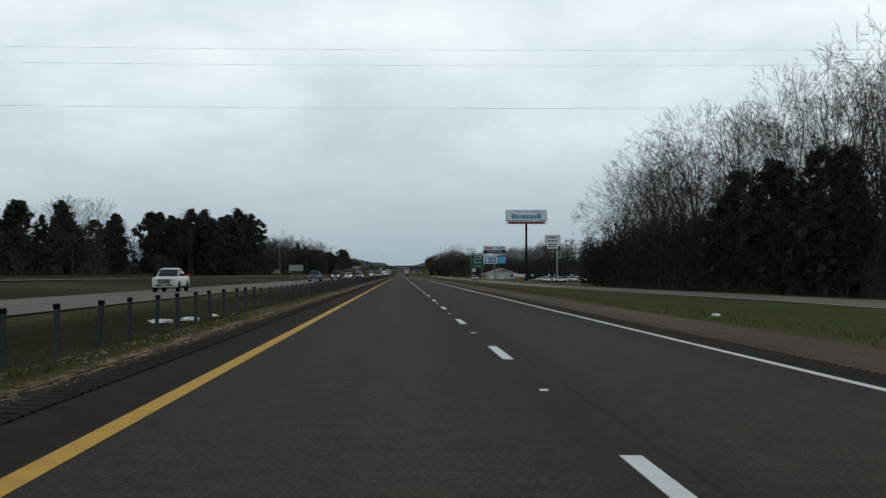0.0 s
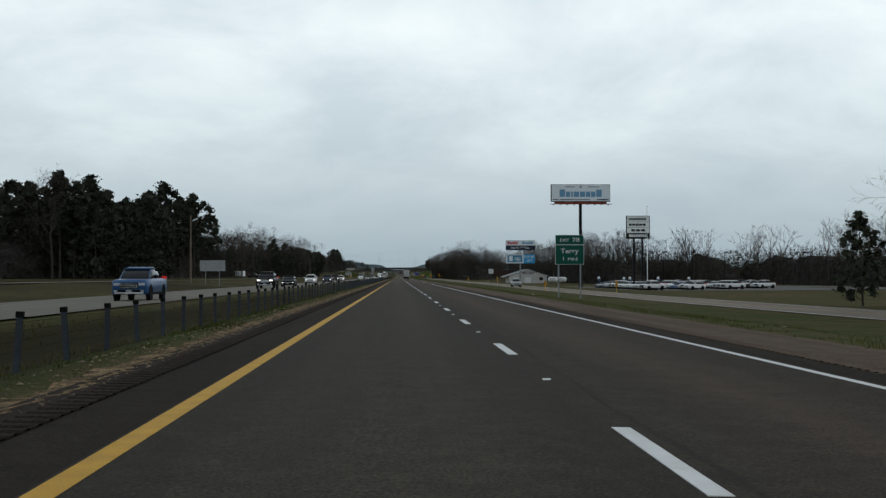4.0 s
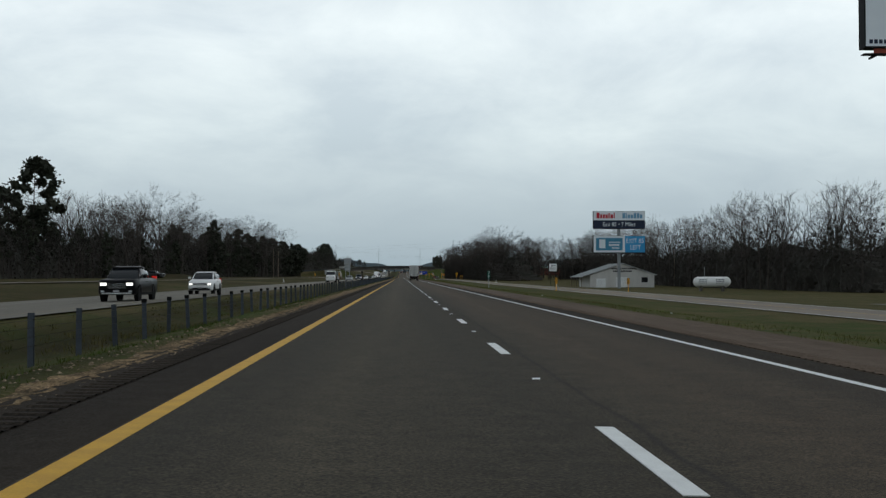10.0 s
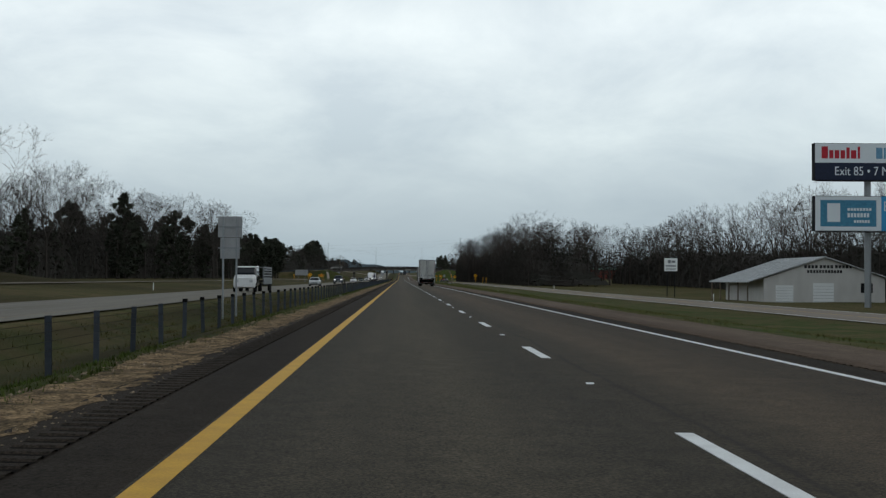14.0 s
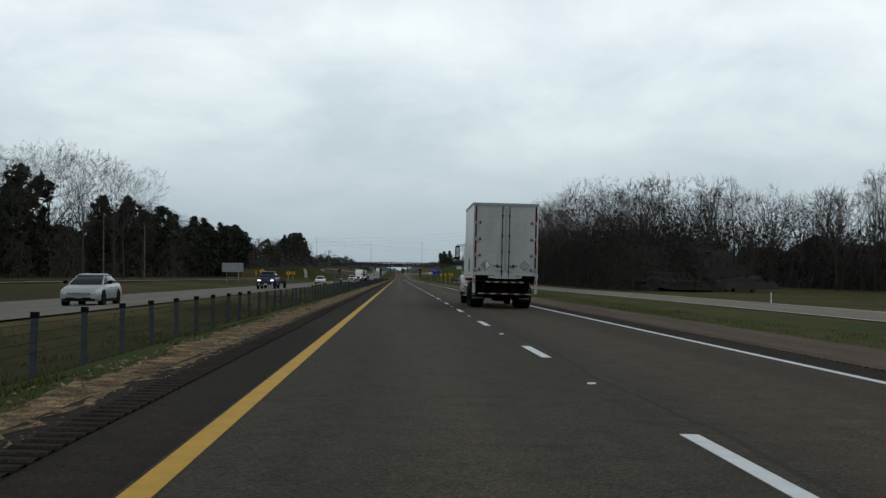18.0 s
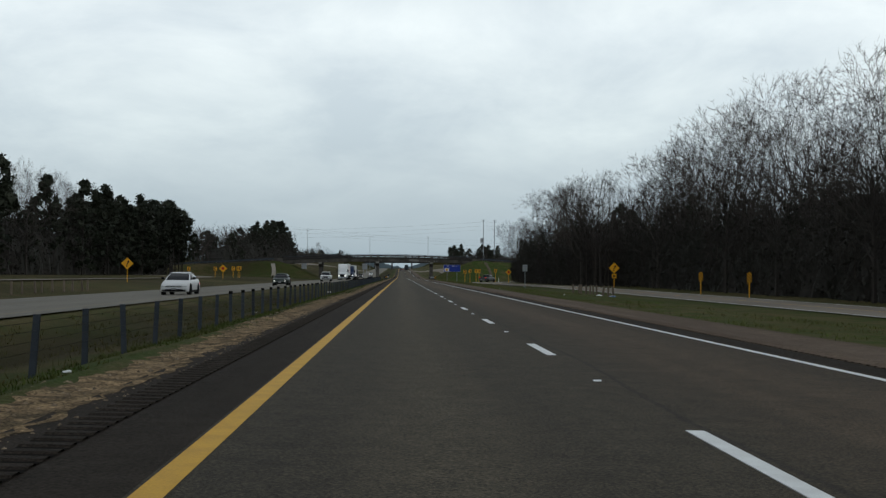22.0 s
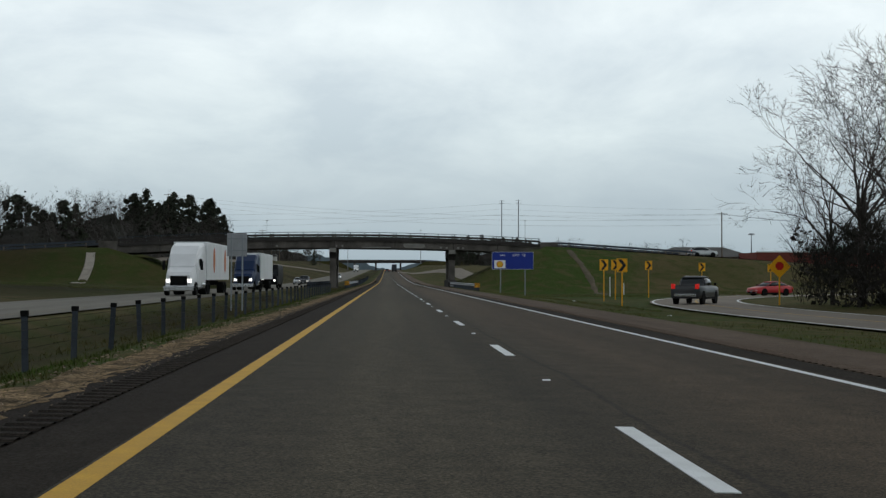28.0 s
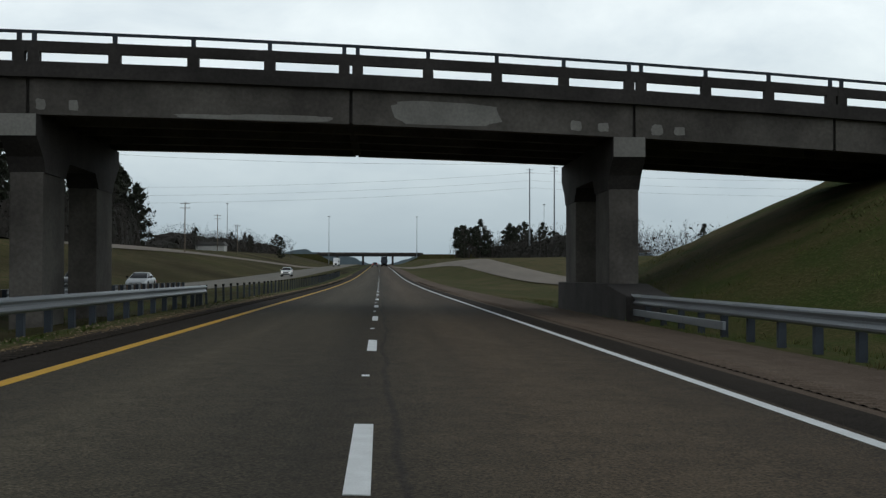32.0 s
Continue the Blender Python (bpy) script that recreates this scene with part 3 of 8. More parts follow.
def gravel_edge():
    """A ragged strip of tan gravel between shoulder and grass."""
    rng = random.Random(8)
    verts, faces = [], []
    n = 7200
    across = (0.0, 0.08, 0.3, 0.55, 0.8, 1.0)
    for i in range(n + 1):
        y = -100 + 1500 * i / n
        e = -2.3 + 0.45 * noise.noise((0, y * 0.05, 3)) + 0.34 * noise.noise((0, y * 0.4, 9))
        e = -1.5 + (e + 1.5) * interp(y, ((0, 0.42), (380, 0.5), (500, 1.0), (866, 1.1), (880, 0.45), (906, 0.5), (922, 1.1), (950, 1.15), (1060, 0.75), (1160, 0.4)))
        e += 0.16 * noise.noise((2, y * 1.7, 4)) + rng.gauss(0, 0.05)
        inner = min(-1.24, -1.37 + 0.10 * noise.noise((4, y * 0.3, 1)) + 0.09 * noise.noise((7, y * 1.3, 5)) + 0.10 * noise.noise((7, y * 4.1, 5)) + rng.gauss(0, 0.035))
        for f in across:
            x = inner + (e - inner) * f
            g = max(ground_z(x, y), road_z(-1.5, y) - 0.05 if x > -1.6 else -9)
            lump = 0.02 + 0.03 * noise.noise((x * 3, y * 2.2, 2)) + rng.uniform(0, 0.014)
            z = road_z(x, y) + 0.003 if f == 0.0 else road_z(x, y) + 0.008 if f < 0.1 and x > -1.5 else g - 0.06 if f == 1.0 else g + lump
            verts.append((x, y, z))
    w = len(across)
    for i in range(n):
        for k in range(w - 1):
            a = w * i + k
            faces.append((a, a + 1, a + w + 1, a + w))
    return tagged(mesh_object("gravel_verge", verts, faces, GRAVEL, smooth=True), "ragged strip of tan gravel and washed dirt", "gravel", kind="stuff")


gravel_edge()


def tufts(name, seed, x0, x1, y0, y1, n, tall, mat, label, thin=-0.15):
    """Clumps of loose blades of grass, one object."""
    rng = random.Random(seed)
    verts, faces = [], []
    for _ in range(n):
        x, y = rng.uniform(x0, x1), rng.uniform(y0, y1)
        lush = noise.noise((x * 0.5, y * 0.22, seed)) + 0.5 * noise.noise((x * 1.7, y * 1.1, seed))
        if lush < thin:
            continue
        z = ground_z(x, y) - 0.02
        size = tall * (0.75 + 0.9 * max(0.0, lush - thin))
        for _ in range(5):
            a, h, w = rng.uniform(0, 6.28), size * rng.uniform(0.5, 1.5), rng.uniform(0.006, 0.015)
            lean = rng.uniform(0.2, 1.1) * h
            dx, dy = rng.gauss(0, 0.07), rng.gauss(0, 0.12)
            q = len(verts)
            verts += [(x + dx - w * math.sin(a), y + dy + w * math.cos(a), z), (x + dx + w * math.sin(a), y + dy - w * math.cos(a), z), (x + dx + lean * math.cos(a), y + dy + lean * math.sin(a), z + h)]
            faces.append((q, q + 1, q + 2))
    return tagged(mesh_object(name, verts, faces, mat), label, "grass", kind="stuff")


tufts("grass_tufts", 1, -4.9, -2.0, -20, 1240, 60000, 0.07, BLADE_GREEN, "short dark green grass tufts along the gravel")
tufts("grass_tufts", 4, -2.9, -1.75, -20, 1240, 9000, 0.05, BLADE_STRAW, "thin straw grass growing through the gravel", 0.1)
tufts("grass_tufts", 2, -9.2, -4.6, -20, 1240, 24000, 0.13, BLADE_STRAW, "taller straw-coloured grass in the median")
tufts("grass_tufts", 3, 10.75, 16.5, -20, 1240, 42000, 0.10, BLADE_VERGE, "short green winter grass beside the shoulder")


def bank_grass(name, seed, x0, x1, y0, y1, n, tall, label):
    rng = random.Random(seed)
    verts, faces = [], []
    for _ in range(n):
        x, y = rng.uniform(x0, x1), rng.uniform(y0, y1)
        if noise.noise((x * 0.35, y * 0.35, seed)) + 0.5 * noise.noise((x * 1.4, y * 1.4, seed)) < -0.05:
            continue
        z = ground_z(x, y) - 0.03
        for _ in range(2):
            a, h, w = rng.uniform(0, 6.28), tall * rng.uniform(0.5, 1.5), rng.uniform(0.012, 0.03)
            dx, dy = rng.gauss(0, 0.1), rng.gauss(0, 0.1)
            q = len(verts)
            verts += [(x + dx - w, y + dy, z), (x + dx + w, y + dy, z), (x + dx + 1.1 * h * math.cos(a), y + dy + 1.1 * h * math.sin(a), z + 0.7 * h)]
            faces.append((q, q + 1, q + 2))
    return tagged(mesh_object(name, verts, faces, BLADE_BANK), label, "grass", kind="stuff")


bank_grass("bank_grass", 41, 17, 50, 1150, 1209, 26000, 0.16, "clumps of green and straw grass on the embankment")
bank_grass("bank_grass", 42, -60, -24, 1150, 1196, 14000, 0.16, "clumps of green grass on the far embankment")


def pebbles():
    """Loose stones on the gravel verge, one object."""
    rng = random.Random(21)
    verts, faces = [], []
    for i in range(34000):
        x, y = rng.uniform(-2.45, -1.5), rng.uniform(-20, 1240)
        s = rng.uniform(0.012, 0.032) if rng.random() < 0.94 else rng.uniform(0.03, 0.055)
        if i % 3 == 0:
            x, s = -1.2 - abs(rng.gauss(0, 0.16)), s * 0.6
        z = max(ground_z(x, y), -0.04) + 0.02 if x < -1.5 else road_z(x, y)
        a = rng.uniform(0, 6.28)
        q = len(verts)
        verts += [(x + s * math.cos(a + 2.09 * k) * rng.uniform(0.8, 1.6), y + s * math.sin(a + 2.09 * k) * rng.uniform(0.8, 1.6), z) for k in range(3)] + [(x, y, z + s * rng.uniform(0.5, 1.0))]
        faces += [(q, q + 1, q + 3), (q + 1, q + 2, q + 3), (q + 2, q, q + 3)]
    return tagged(mesh_object("pebbles", verts, faces, PEBBLE), "loose tan and brown stones on the verge", "pebbles", kind="stuff")


pebbles()
# opposite carriageway
opp = tagged(strip("road_opposite", -21.5, -9.9, Y0, Y1, opposite_z, CONCRETE_ROAD), "greyish worn southbound carriageway beyond the median", "road", kind="structure")
tagged(strip("edge_line_opposite_yellow", -11.25, -11.1, Y0, Y1, opposite_z, OLD_YELLOW, lift=0.006), "thin yellow edge line of the southbound carriageway", "road marking", kind="structure")
tagged(strip("edge_line_opposite_white", -18.7, -18.55, Y0, Y1, opposite_z, OLD_PAINT, lift=0.006), "thin white edge line of the southbound carriageway", "road marking", kind="structure")


def ribbon(name, path, half0, half1, mat, lift=0.0):
    """A flat road along a bending path of (x, y, z), from half0 to half1 to its right."""
    verts, faces = [], []
    for i, (x, y, z) in enumerate(path):
        a, b = path[max(i - 1, 0)], path[min(i + 1, len(path) - 1)]
        d = Vector((b[0] - a[0], b[1] - a[1], 0)).normalized()
        for h in (half0, half1):
            verts.append((x + d.y * h, y - d.x * h, z + lift))
    for i in range(len(path) - 1):
        faces.append((2 * i, 2 * i + 1, 2 * i + 3, 2 * i + 2))
    return mesh_object(name, verts, faces, mat)


def smooth_path(points, steps=8):
    """Catmull-Rom through plan points."""
    out = []
    for i in range(len(points) - 1):
        p0, p1, p2, p3 = (Vector(points[max(0, min(len(points) - 1, i + k))]) for k in (-1, 0, 1, 2))
        for s in range(steps):
            t = s / steps
            out.append(tuple(0.5 * (2 * p1 + (p2 - p0) * t + (2 * p0 - 5 * p1 + 4 * p2 - p3) * t * t + (3 * p1 - p0 - 3 * p2 + p3) * t ** 3)))
    return out + [tuple(points[-1])]


front_path = [(x, y, interp(y, FRONT_Z)) for x, y in smooth_path([(28.5, -120), (28.5, 300), (28.5, 600), (28.3, 750), (26, 850), (24, 930), (22, 1000), (21, 1070), (22.6, 1100), (26, 1118), (31.5, 1132), (38, 1142), (46, 1149), (58, 1153), (75, 1154)])]
front_path = [(x, y, max(z, ground_z(x, y) + 0.05)) for x, y, z in front_path]
tagged(ribbon("road_frontage", front_path, -3.4, 3.4, FRONTAGE), "worn pale two-lane frontage road that bends away", "road", kind="structure")
tagged(ribbon("edge_line_frontage", front_path, -3.25, -3.1, WHITE_LINE, 0.006), "thin white edge line of the frontage road", "road marking", kind="structure")
tagged(ribbon("edge_line_frontage_far", front_path, 3.1, 3.25, WHITE_LINE, 0.006), "thin white edge line of the frontage road", "road marking", kind="structure")
tagged(ribbon("centre_line_frontage", front_path, -0.05, 0.05, YELLOW_LINE, 0.006), "faint yellow centre line of the frontage road", "road marking", kind="structure")
left_path = [(x, y, ground_z(x, y) + 0.07) for x, y in smooth_path([(-42, -120), (-42, 400), (-41, 700), (-40, 900), (-40, 1010), (-41, 1058), (-47, 1090), (-62, 1110), (-95, 1120)], 14)]
tagged(ribbon("road_frontage_left", left_path, -3.0, 3.0, FRONTAGE), "worn pale frontage road beyond the southbound lanes", "road", kind="structure")

# lane dashes and raised markers
PERIOD, PHASE = 12.192, 9.5
lane_lines = thing("lane_line", pose(0, 0, 0), "broken white lane line with raised markers", "road marking", kind="structure")


def dash_mesh(name, w, length, hgt, mat):
    bm = nb()
    box(bm, -w / 2, w / 2, -length, 0, 0, hgt)
    for q in bm.verts:
        q.co.z -= FALL * q.co.x
    me = bpy.data.meshes.new(name)
    bm.to_mesh(me)
    bm.free()
    me.materials.append(mat)
    return me


dash_me = dash_mesh("dash", 0.15, 3.05, 0.006, WHITE_LINE)
old_dash_me = dash_mesh("dash", 0.12, 3.05, 0.006, OLD_PAINT)
bm = nb()
prism(bm, [(-0.045, 0), (0.045, 0), (0.022, 0.014), (-0.022, 0.014)], "x", -0.045, 0.045)
marker_me = bpy.data.meshes.new("pavement_marker")
bm.to_mesh(marker_me)
bm.free()
marker_me.materials.append(SIGN_WHITE)
for k in range(-4, 130):
    y = PERIOD * k + PHASE
    shared("dash", dash_me, pose(3.66, y, road_z(3.66, y)), lane_lines)
    if k < 110:
        shared("pavement_marker", marker_me, pose(3.62, y + 4.55, road_z(3.62, y)), lane_lines)
opp_lines = thing("lane_line_opposite", pose(0, 0, 0), "worn broken lane line of the southbound carriageway", "road marking", kind="structure")
for k in range(-2, 110):
    y = PERIOD * k + 4
    shared("dash", old_dash_me, pose(-14.9, y, opposite_z(-14.9, y) + 0.008), opp_lines)


def rumble(name, x0, x1, y0, y1, pitch, base):
    """Milled grooves: a corrugated band set into the shoulder."""
    n = int((y1 - y0) / pitch)
    verts, faces, dark = [], [], []
    for i in range(n):
        y = y0 + i * pitch
        for dy, dz in ((0, 0.016), (0.115, 0.016), (0.145, 0.002), (0.265, 0.002), (pitch, 0.016)):
            for x in (x0, x1):
                verts.append((x, y + dy, base(x, y) + dz))
        for k in range(4):
            a = 10 * i + 2 * k
            faces.append((a, a + 1, a + 3, a + 2))
            # groove slope and floor take the near-black that paints in their shade
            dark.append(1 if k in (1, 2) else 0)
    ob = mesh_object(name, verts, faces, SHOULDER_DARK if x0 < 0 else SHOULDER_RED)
    ob.data.materials.append(MILLED_SHADE)
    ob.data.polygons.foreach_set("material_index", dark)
    return ob


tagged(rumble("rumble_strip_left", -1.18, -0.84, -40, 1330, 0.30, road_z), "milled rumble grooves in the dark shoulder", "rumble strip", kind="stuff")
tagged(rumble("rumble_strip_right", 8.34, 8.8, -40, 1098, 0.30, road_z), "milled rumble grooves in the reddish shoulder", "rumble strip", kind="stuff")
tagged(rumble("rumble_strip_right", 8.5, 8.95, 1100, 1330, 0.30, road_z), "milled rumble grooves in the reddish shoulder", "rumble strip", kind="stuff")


# ---- overpass ----
def bridge_place(u, v=0.0):
    """Plan point: u across the highway, v along it from the near face."""
    return u, BRIDGE_Y + SKEW * u + v


def along(name, u0, u1, v0, v1, z0, z1, mat, parent, n=1, label=""):
    """A beam that follows the deck's crest, from z0 to z1 below or above deck level."""
    verts, faces = [], []
    for i in range(n + 1):
        u = u0 + (u1 - u0) * i / n
        for v, z in ((v0, z0), (v1, z0), (v1, z1), (v0, z1)):
            x, y = bridge_place(u, v)
            verts.append((x, y, bridge_top(u) + z))
    for i in range(n):
        for k in range(4):
            a, b = 4 * i + k, 4 * i + (k + 1) % 4
            faces.append((a, b, b + 4, a + 4))
    faces += [(3, 2, 1, 0), (4 * n, 4 * n + 1, 4 * n + 2, 4 * n + 3)]
    return mesh_object(name, verts, faces, mat, parent, label)


UL, UR = -37.0, 25.4
WIDE = 10.4
JOINTS = [UL, -31.2, -24.4, -15.3, -6.2, 2.9, 11.8, 18.7, UR]
overpass = thing("overpass", pose(0, 0, 0), "dark weathered concrete road overpass on hammerhead piers", "bridge")
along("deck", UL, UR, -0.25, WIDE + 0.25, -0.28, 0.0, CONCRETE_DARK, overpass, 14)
for a, b in zip(JOINTS, JOINTS[1:]):
    for v in (0.0, 2.45, 4.9, 7.35, 9.8):
        along("girder", a + 0.05, b - 0.05, v, v + 0.42, -1.32, -0.281, CONCRETE, overpass, 2, "stained concrete edge girder")
for u in JOINTS[1:-1]:
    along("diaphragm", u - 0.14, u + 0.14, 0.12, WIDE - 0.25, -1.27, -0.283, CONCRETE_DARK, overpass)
rngb = random.Random(4)


def girder_patch(u, w, top, low, label):
    """Mortar smeared on the near girder, with a ragged rim."""
    n = 22
    verts = []
    for i in range(n):
        a = 6.2832 * i / n
        c, s = math.cos(a), math.sin(a)
        k = rngb.uniform(0.86, 1.06)
        du = w / 2 * math.copysign(abs(c) ** 0.45, c) * k
        dz = (top - low) / 2 * math.copysign(abs(s) ** 0.45, s) * k
        x, y = bridge_place(u + du, -0.006)
        verts.append((x, y, bridge_top(u) + (top + low) / 2 + dz))
    verts += [(x, y + 0.012, z) for x, y, z in verts]
    faces = [tuple(range(n))] + [(i, i + n, (i + 1) % n + n, (i + 1) % n) for i in range(n)]
    mesh_object("patch", verts, faces, CONCRETE_PALE, overpass, label)


girder_patch(5.8, 3.6, -0.52, -1.22, "pale repaired patch on the girder")
girder_patch(0.9, 2.9, -1.12, -1.30, "pale repair along the girder's lower edge")
girder_patch(-1.2, 2.0, -1.18, -1.31, "pale repair along the girder's lower edge")
for u in (-5.85, -4.97, 9.89, 10.79, 12.56, 13.32, -27, -23, -14.6):
    girder_patch(u, rngb.uniform(0.26, 0.42), rngb.uniform(-0.85, -0.92), rngb.uniform(-1.12, -1.2), "pale mortar spot")
for v in (-0.25, WIDE - 0.05):
    along("curb", UL, UR, v, v + 0.3, 0.001, 0.16, CONCRETE_DARK, overpass, 14)
    along("parapet_beam", UL, UR, v + 0.02, v + 0.26, 0.44, 0.74, CONCRETE_DARK, overpass, 14)
    along("top_rail", UL, UR, v + 0.08, v + 0.18, 0.97, 1.05, POST_STEEL, overpass, 14, "grey steel hand rail")
    for a, b in zip(JOINTS, JOINTS[1:]):
        n = round((b - a) / 2.27)
        for i in range(n + 1):
            u = a + 0.2 + (b - a - 0.4) * i / n
            along("parapet_post", u - 0.16, u + 0.16, v + 0.01, v + 0.27, 0.161, 0.741, CONCRETE_DARK, overpass)
            along("rail_post", u - 0.06, u + 0.06, v + 0.08, v + 0.18, 0.742, 0.969, POST_STEEL, overpass)


def pier(u):
    """Two columns under a cap with tapered ends."""
    x, y = bridge_place(u)
    base = -0.6
    p = thing("bridge_pier", pose(x, y, 0, 0, 0, 0), "weathered concrete two-column pier with flared cap", "bridge pier", "bridge piers")
    top = bridge_top(u) - 1.33
    bm = nb()
    prism(bm, [(-0.2, top), (WIDE + 0.2, top), (WIDE + 0.2, top - 0.62), (WIDE - 0.5, top - 1.15), (WIDE - 0.8, top - 1.6), (WIDE - 3.0, top - 1.6), (WIDE - 3.5, top - 1.1), (3.5, top - 1.1), (3.0, top - 1.6), (0.8, top - 1.6), (0.5, top - 1.15), (-0.2, top - 0.62)], "x", -0.52, 0.52)
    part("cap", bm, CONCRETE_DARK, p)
    bm = nb()
    box(bm, -0.5, 0.5, -0.212, -0.202, top - 0.62, top)
    part("cap_face", bm, CONCRETE_PALE, p, "pale patched cap end")
    for v in (0.7, WIDE - 3.1):
        bm = nb()
        box(bm, -0.48, 0.48, v, v + 2.4, base, top - 1.58, 0.04)
        part("column", bm, CONCRETE, p)
    return p


for u in (-25.0, -6.4, 11.6):
    pier(u)
# crash walls round the pier feet
for u in (11.6, ):
    x, y = bridge_place(u)
    w = thing("crash_wall", pose(x, y, road_z(x)), "low sloped concrete crash wall at the pier foot", "barrier")
    bm = nb()
    prism(bm, [(-3.0, -0.2), (-3.0, 0.72), (-0.4, 0.98), (0.4, 1.06), (WIDE, 1.06), (WIDE, -0.2)], "x", -0.68, 0.68)
    bmesh.ops.bevel(bm, geom=bm.edges[:], offset=0.03, segments=1, affect="EDGES")
    part("wall", bm, CONCRETE_DARK, w)
for u, s in ((UL, -1), (UR, 1)):
    x, y = bridge_place(u)
    a = thing("abutment", pose(x, y, 0), "stained concrete abutment and wing walls", "abutment", "abutments")
    z = bridge_top(u)
    bm = nb()
    lo, hi = sorted((0, 2.0 * s))
    box(bm, lo, hi, -0.1, WIDE + 0.1, z - 2.6, z - 0.30)
    part("end_wall", bm, CONCRETE, a)
    for v in (-0.32, WIDE):
        bm = nb()
        lo, hi = sorted((0.02 * s, 2.7 * s))
        box(bm, lo, hi, v, v + 0.32, z - 1.6, z + 0.5)
        part("wing_wall", bm, CONCRETE, a)
for s, u0, u1 in ((1, 25.6, 130.0), (-1, -150.0, -38.1)):
    n = 14
    path = []
    for i in range(n + 1):
        u = u0 + (u1 - u0) * i / n
        x, y = bridge_place(u, 5.2)
        path.append((x, y, bridge_top(u)))
    tagged(ribbon("road_approach", path, -4.6, 4.6, FRONTAGE, 0.02), "asphalt approach road on the embankment", "road", kind="structure")


def worn_path():
    """A ragged line of bare earth trodden down the bank."""
    rng = random.Random(33)
    pts = smooth_path([(29.6, 1208.5), (30.2, 1203), (30.6, 1196), (30.4, 1190), (30.2, 1183), (29.8, 1178), (29.4, 1174)], 10)
    verts, faces = [], []
    for i, (x, y) in enumerate(pts):
        w = (0.55 + 0.25 * noise.noise((y * 0.35, 4, 1)) + rng.uniform(-0.12, 0.12)) * (1.0 if i < len(pts) - 12 else 0.3 + 0.7 * (len(pts) - 1 - i) / 12)
        for k in (-1, -0.4, 0.4, 1):
            px, py = x + k * w, y + 0.2 * k * w
            verts.append((px, py, ground_z(px, py) + (0.10 if abs(k) < 0.9 else -0.03)))
    for i in range(len(pts) - 1):
        for k in range(3):
            a = 4 * i + k
            faces.append((a, a + 1, a + 5, a + 4))
    return tagged(mesh_object("worn_path", verts, faces, BARE_EARTH, smooth=True), "bare earth path trodden down the grassy bank", "path", kind="structure")


worn_path()


def drain_chute():
    """A shallow concrete gutter that runs down the bank."""
    verts, faces = [], []
    n = 16
    for i in range(n + 1):
        f = i / n
        x, y = -39.8 + 2.6 * f, 1195.5 - 19.5 * f
        x += 0.25 * math.sin(7 * f)
        for k, dz in ((-0.62, -0.3), (-0.62, 0.13), (-0.5, 0.13), (-0.3, 0.08), (0.3, 0.08), (0.5, 0.13), (0.62, 0.13), (0.62, -0.3)):
            verts.append((x + k, y, ground_z(x + k, y) + dz))
    for i in range(n):
        for k in range(7):
            a = 8 * i + k
            faces.append((a, a + 1, a + 9, a + 8))
    return tagged(mesh_object("drain_chute", verts, faces, CONCRETE_CHUTE), "pale concrete gutter down the embankment", "gutter", kind="structure")


drain_chute()
# slip roads beyond the overpass
for words, pts in (("pale slip road that joins the northbound lanes", [(46, 1250), (35, 1270), (27.5, 1293), (24.2, 1320), (23.6, 1390), (22.8, 1470), (19, 1550), (13.5, 1620), (9.5, 1690)]), ("pale slip road that leaves the southbound lanes", [(-80, 1262), (-62, 1300), (-50, 1370), (-45, 1470), (-33, 1560), (-19, 1660)])):
    path = [(x, y, ground_z(x, y) + 0.12) for x, y in smooth_path(pts, 10)]
    slip = tagged(ribbon("slip_road", path, -2.6, 2.6, FRONTAGE), words, "road", kind="structure")
    for q in slip.data.vertices:
        q.co.z = ground_z(q.co.x, q.co.y) + 0.15


# ---- trees ----
def prism_mesh(name, segs, sides, mat):
    """Tapered bars (a, b, r0, r1) as one mesh."""
    verts, faces = [], []
    for a, b, r0, r1 in segs:
        d = (b - a).normalized()
        u = d.orthogonal().normalized()
        w = d.cross(u)
        k = len(verts)
        ring = [u * math.cos(6.2832 * i / sides) + w * math.sin(6.2832 * i / sides) for i in range(sides)]
        if r1 < 0.004:
            verts += [a + ring[k % sides] * r0, a - ring[k % sides] * r0, b]
            faces.append((k, k + 1, k + 2))
        elif r0 < 0.035:
            g = ring[k % sides]
            verts += [a + g * r0, a - g * r0, b - g * r1, b + g * r1]
            faces.append((k, k + 1, k + 2, k + 3))
        else:
            verts += [a + q * r0 for q in ring]
            verts += [b + q * r1 for q in ring]
            faces += [(k + i, k + (i + 1) % sides, k + sides + (i + 1) % sides, k + sides + i) for i in range(sides)]
    me = bpy.data.meshes.new(name)
    me.from_pydata(verts, [], faces)
    me.materials.append(mat)
    return me


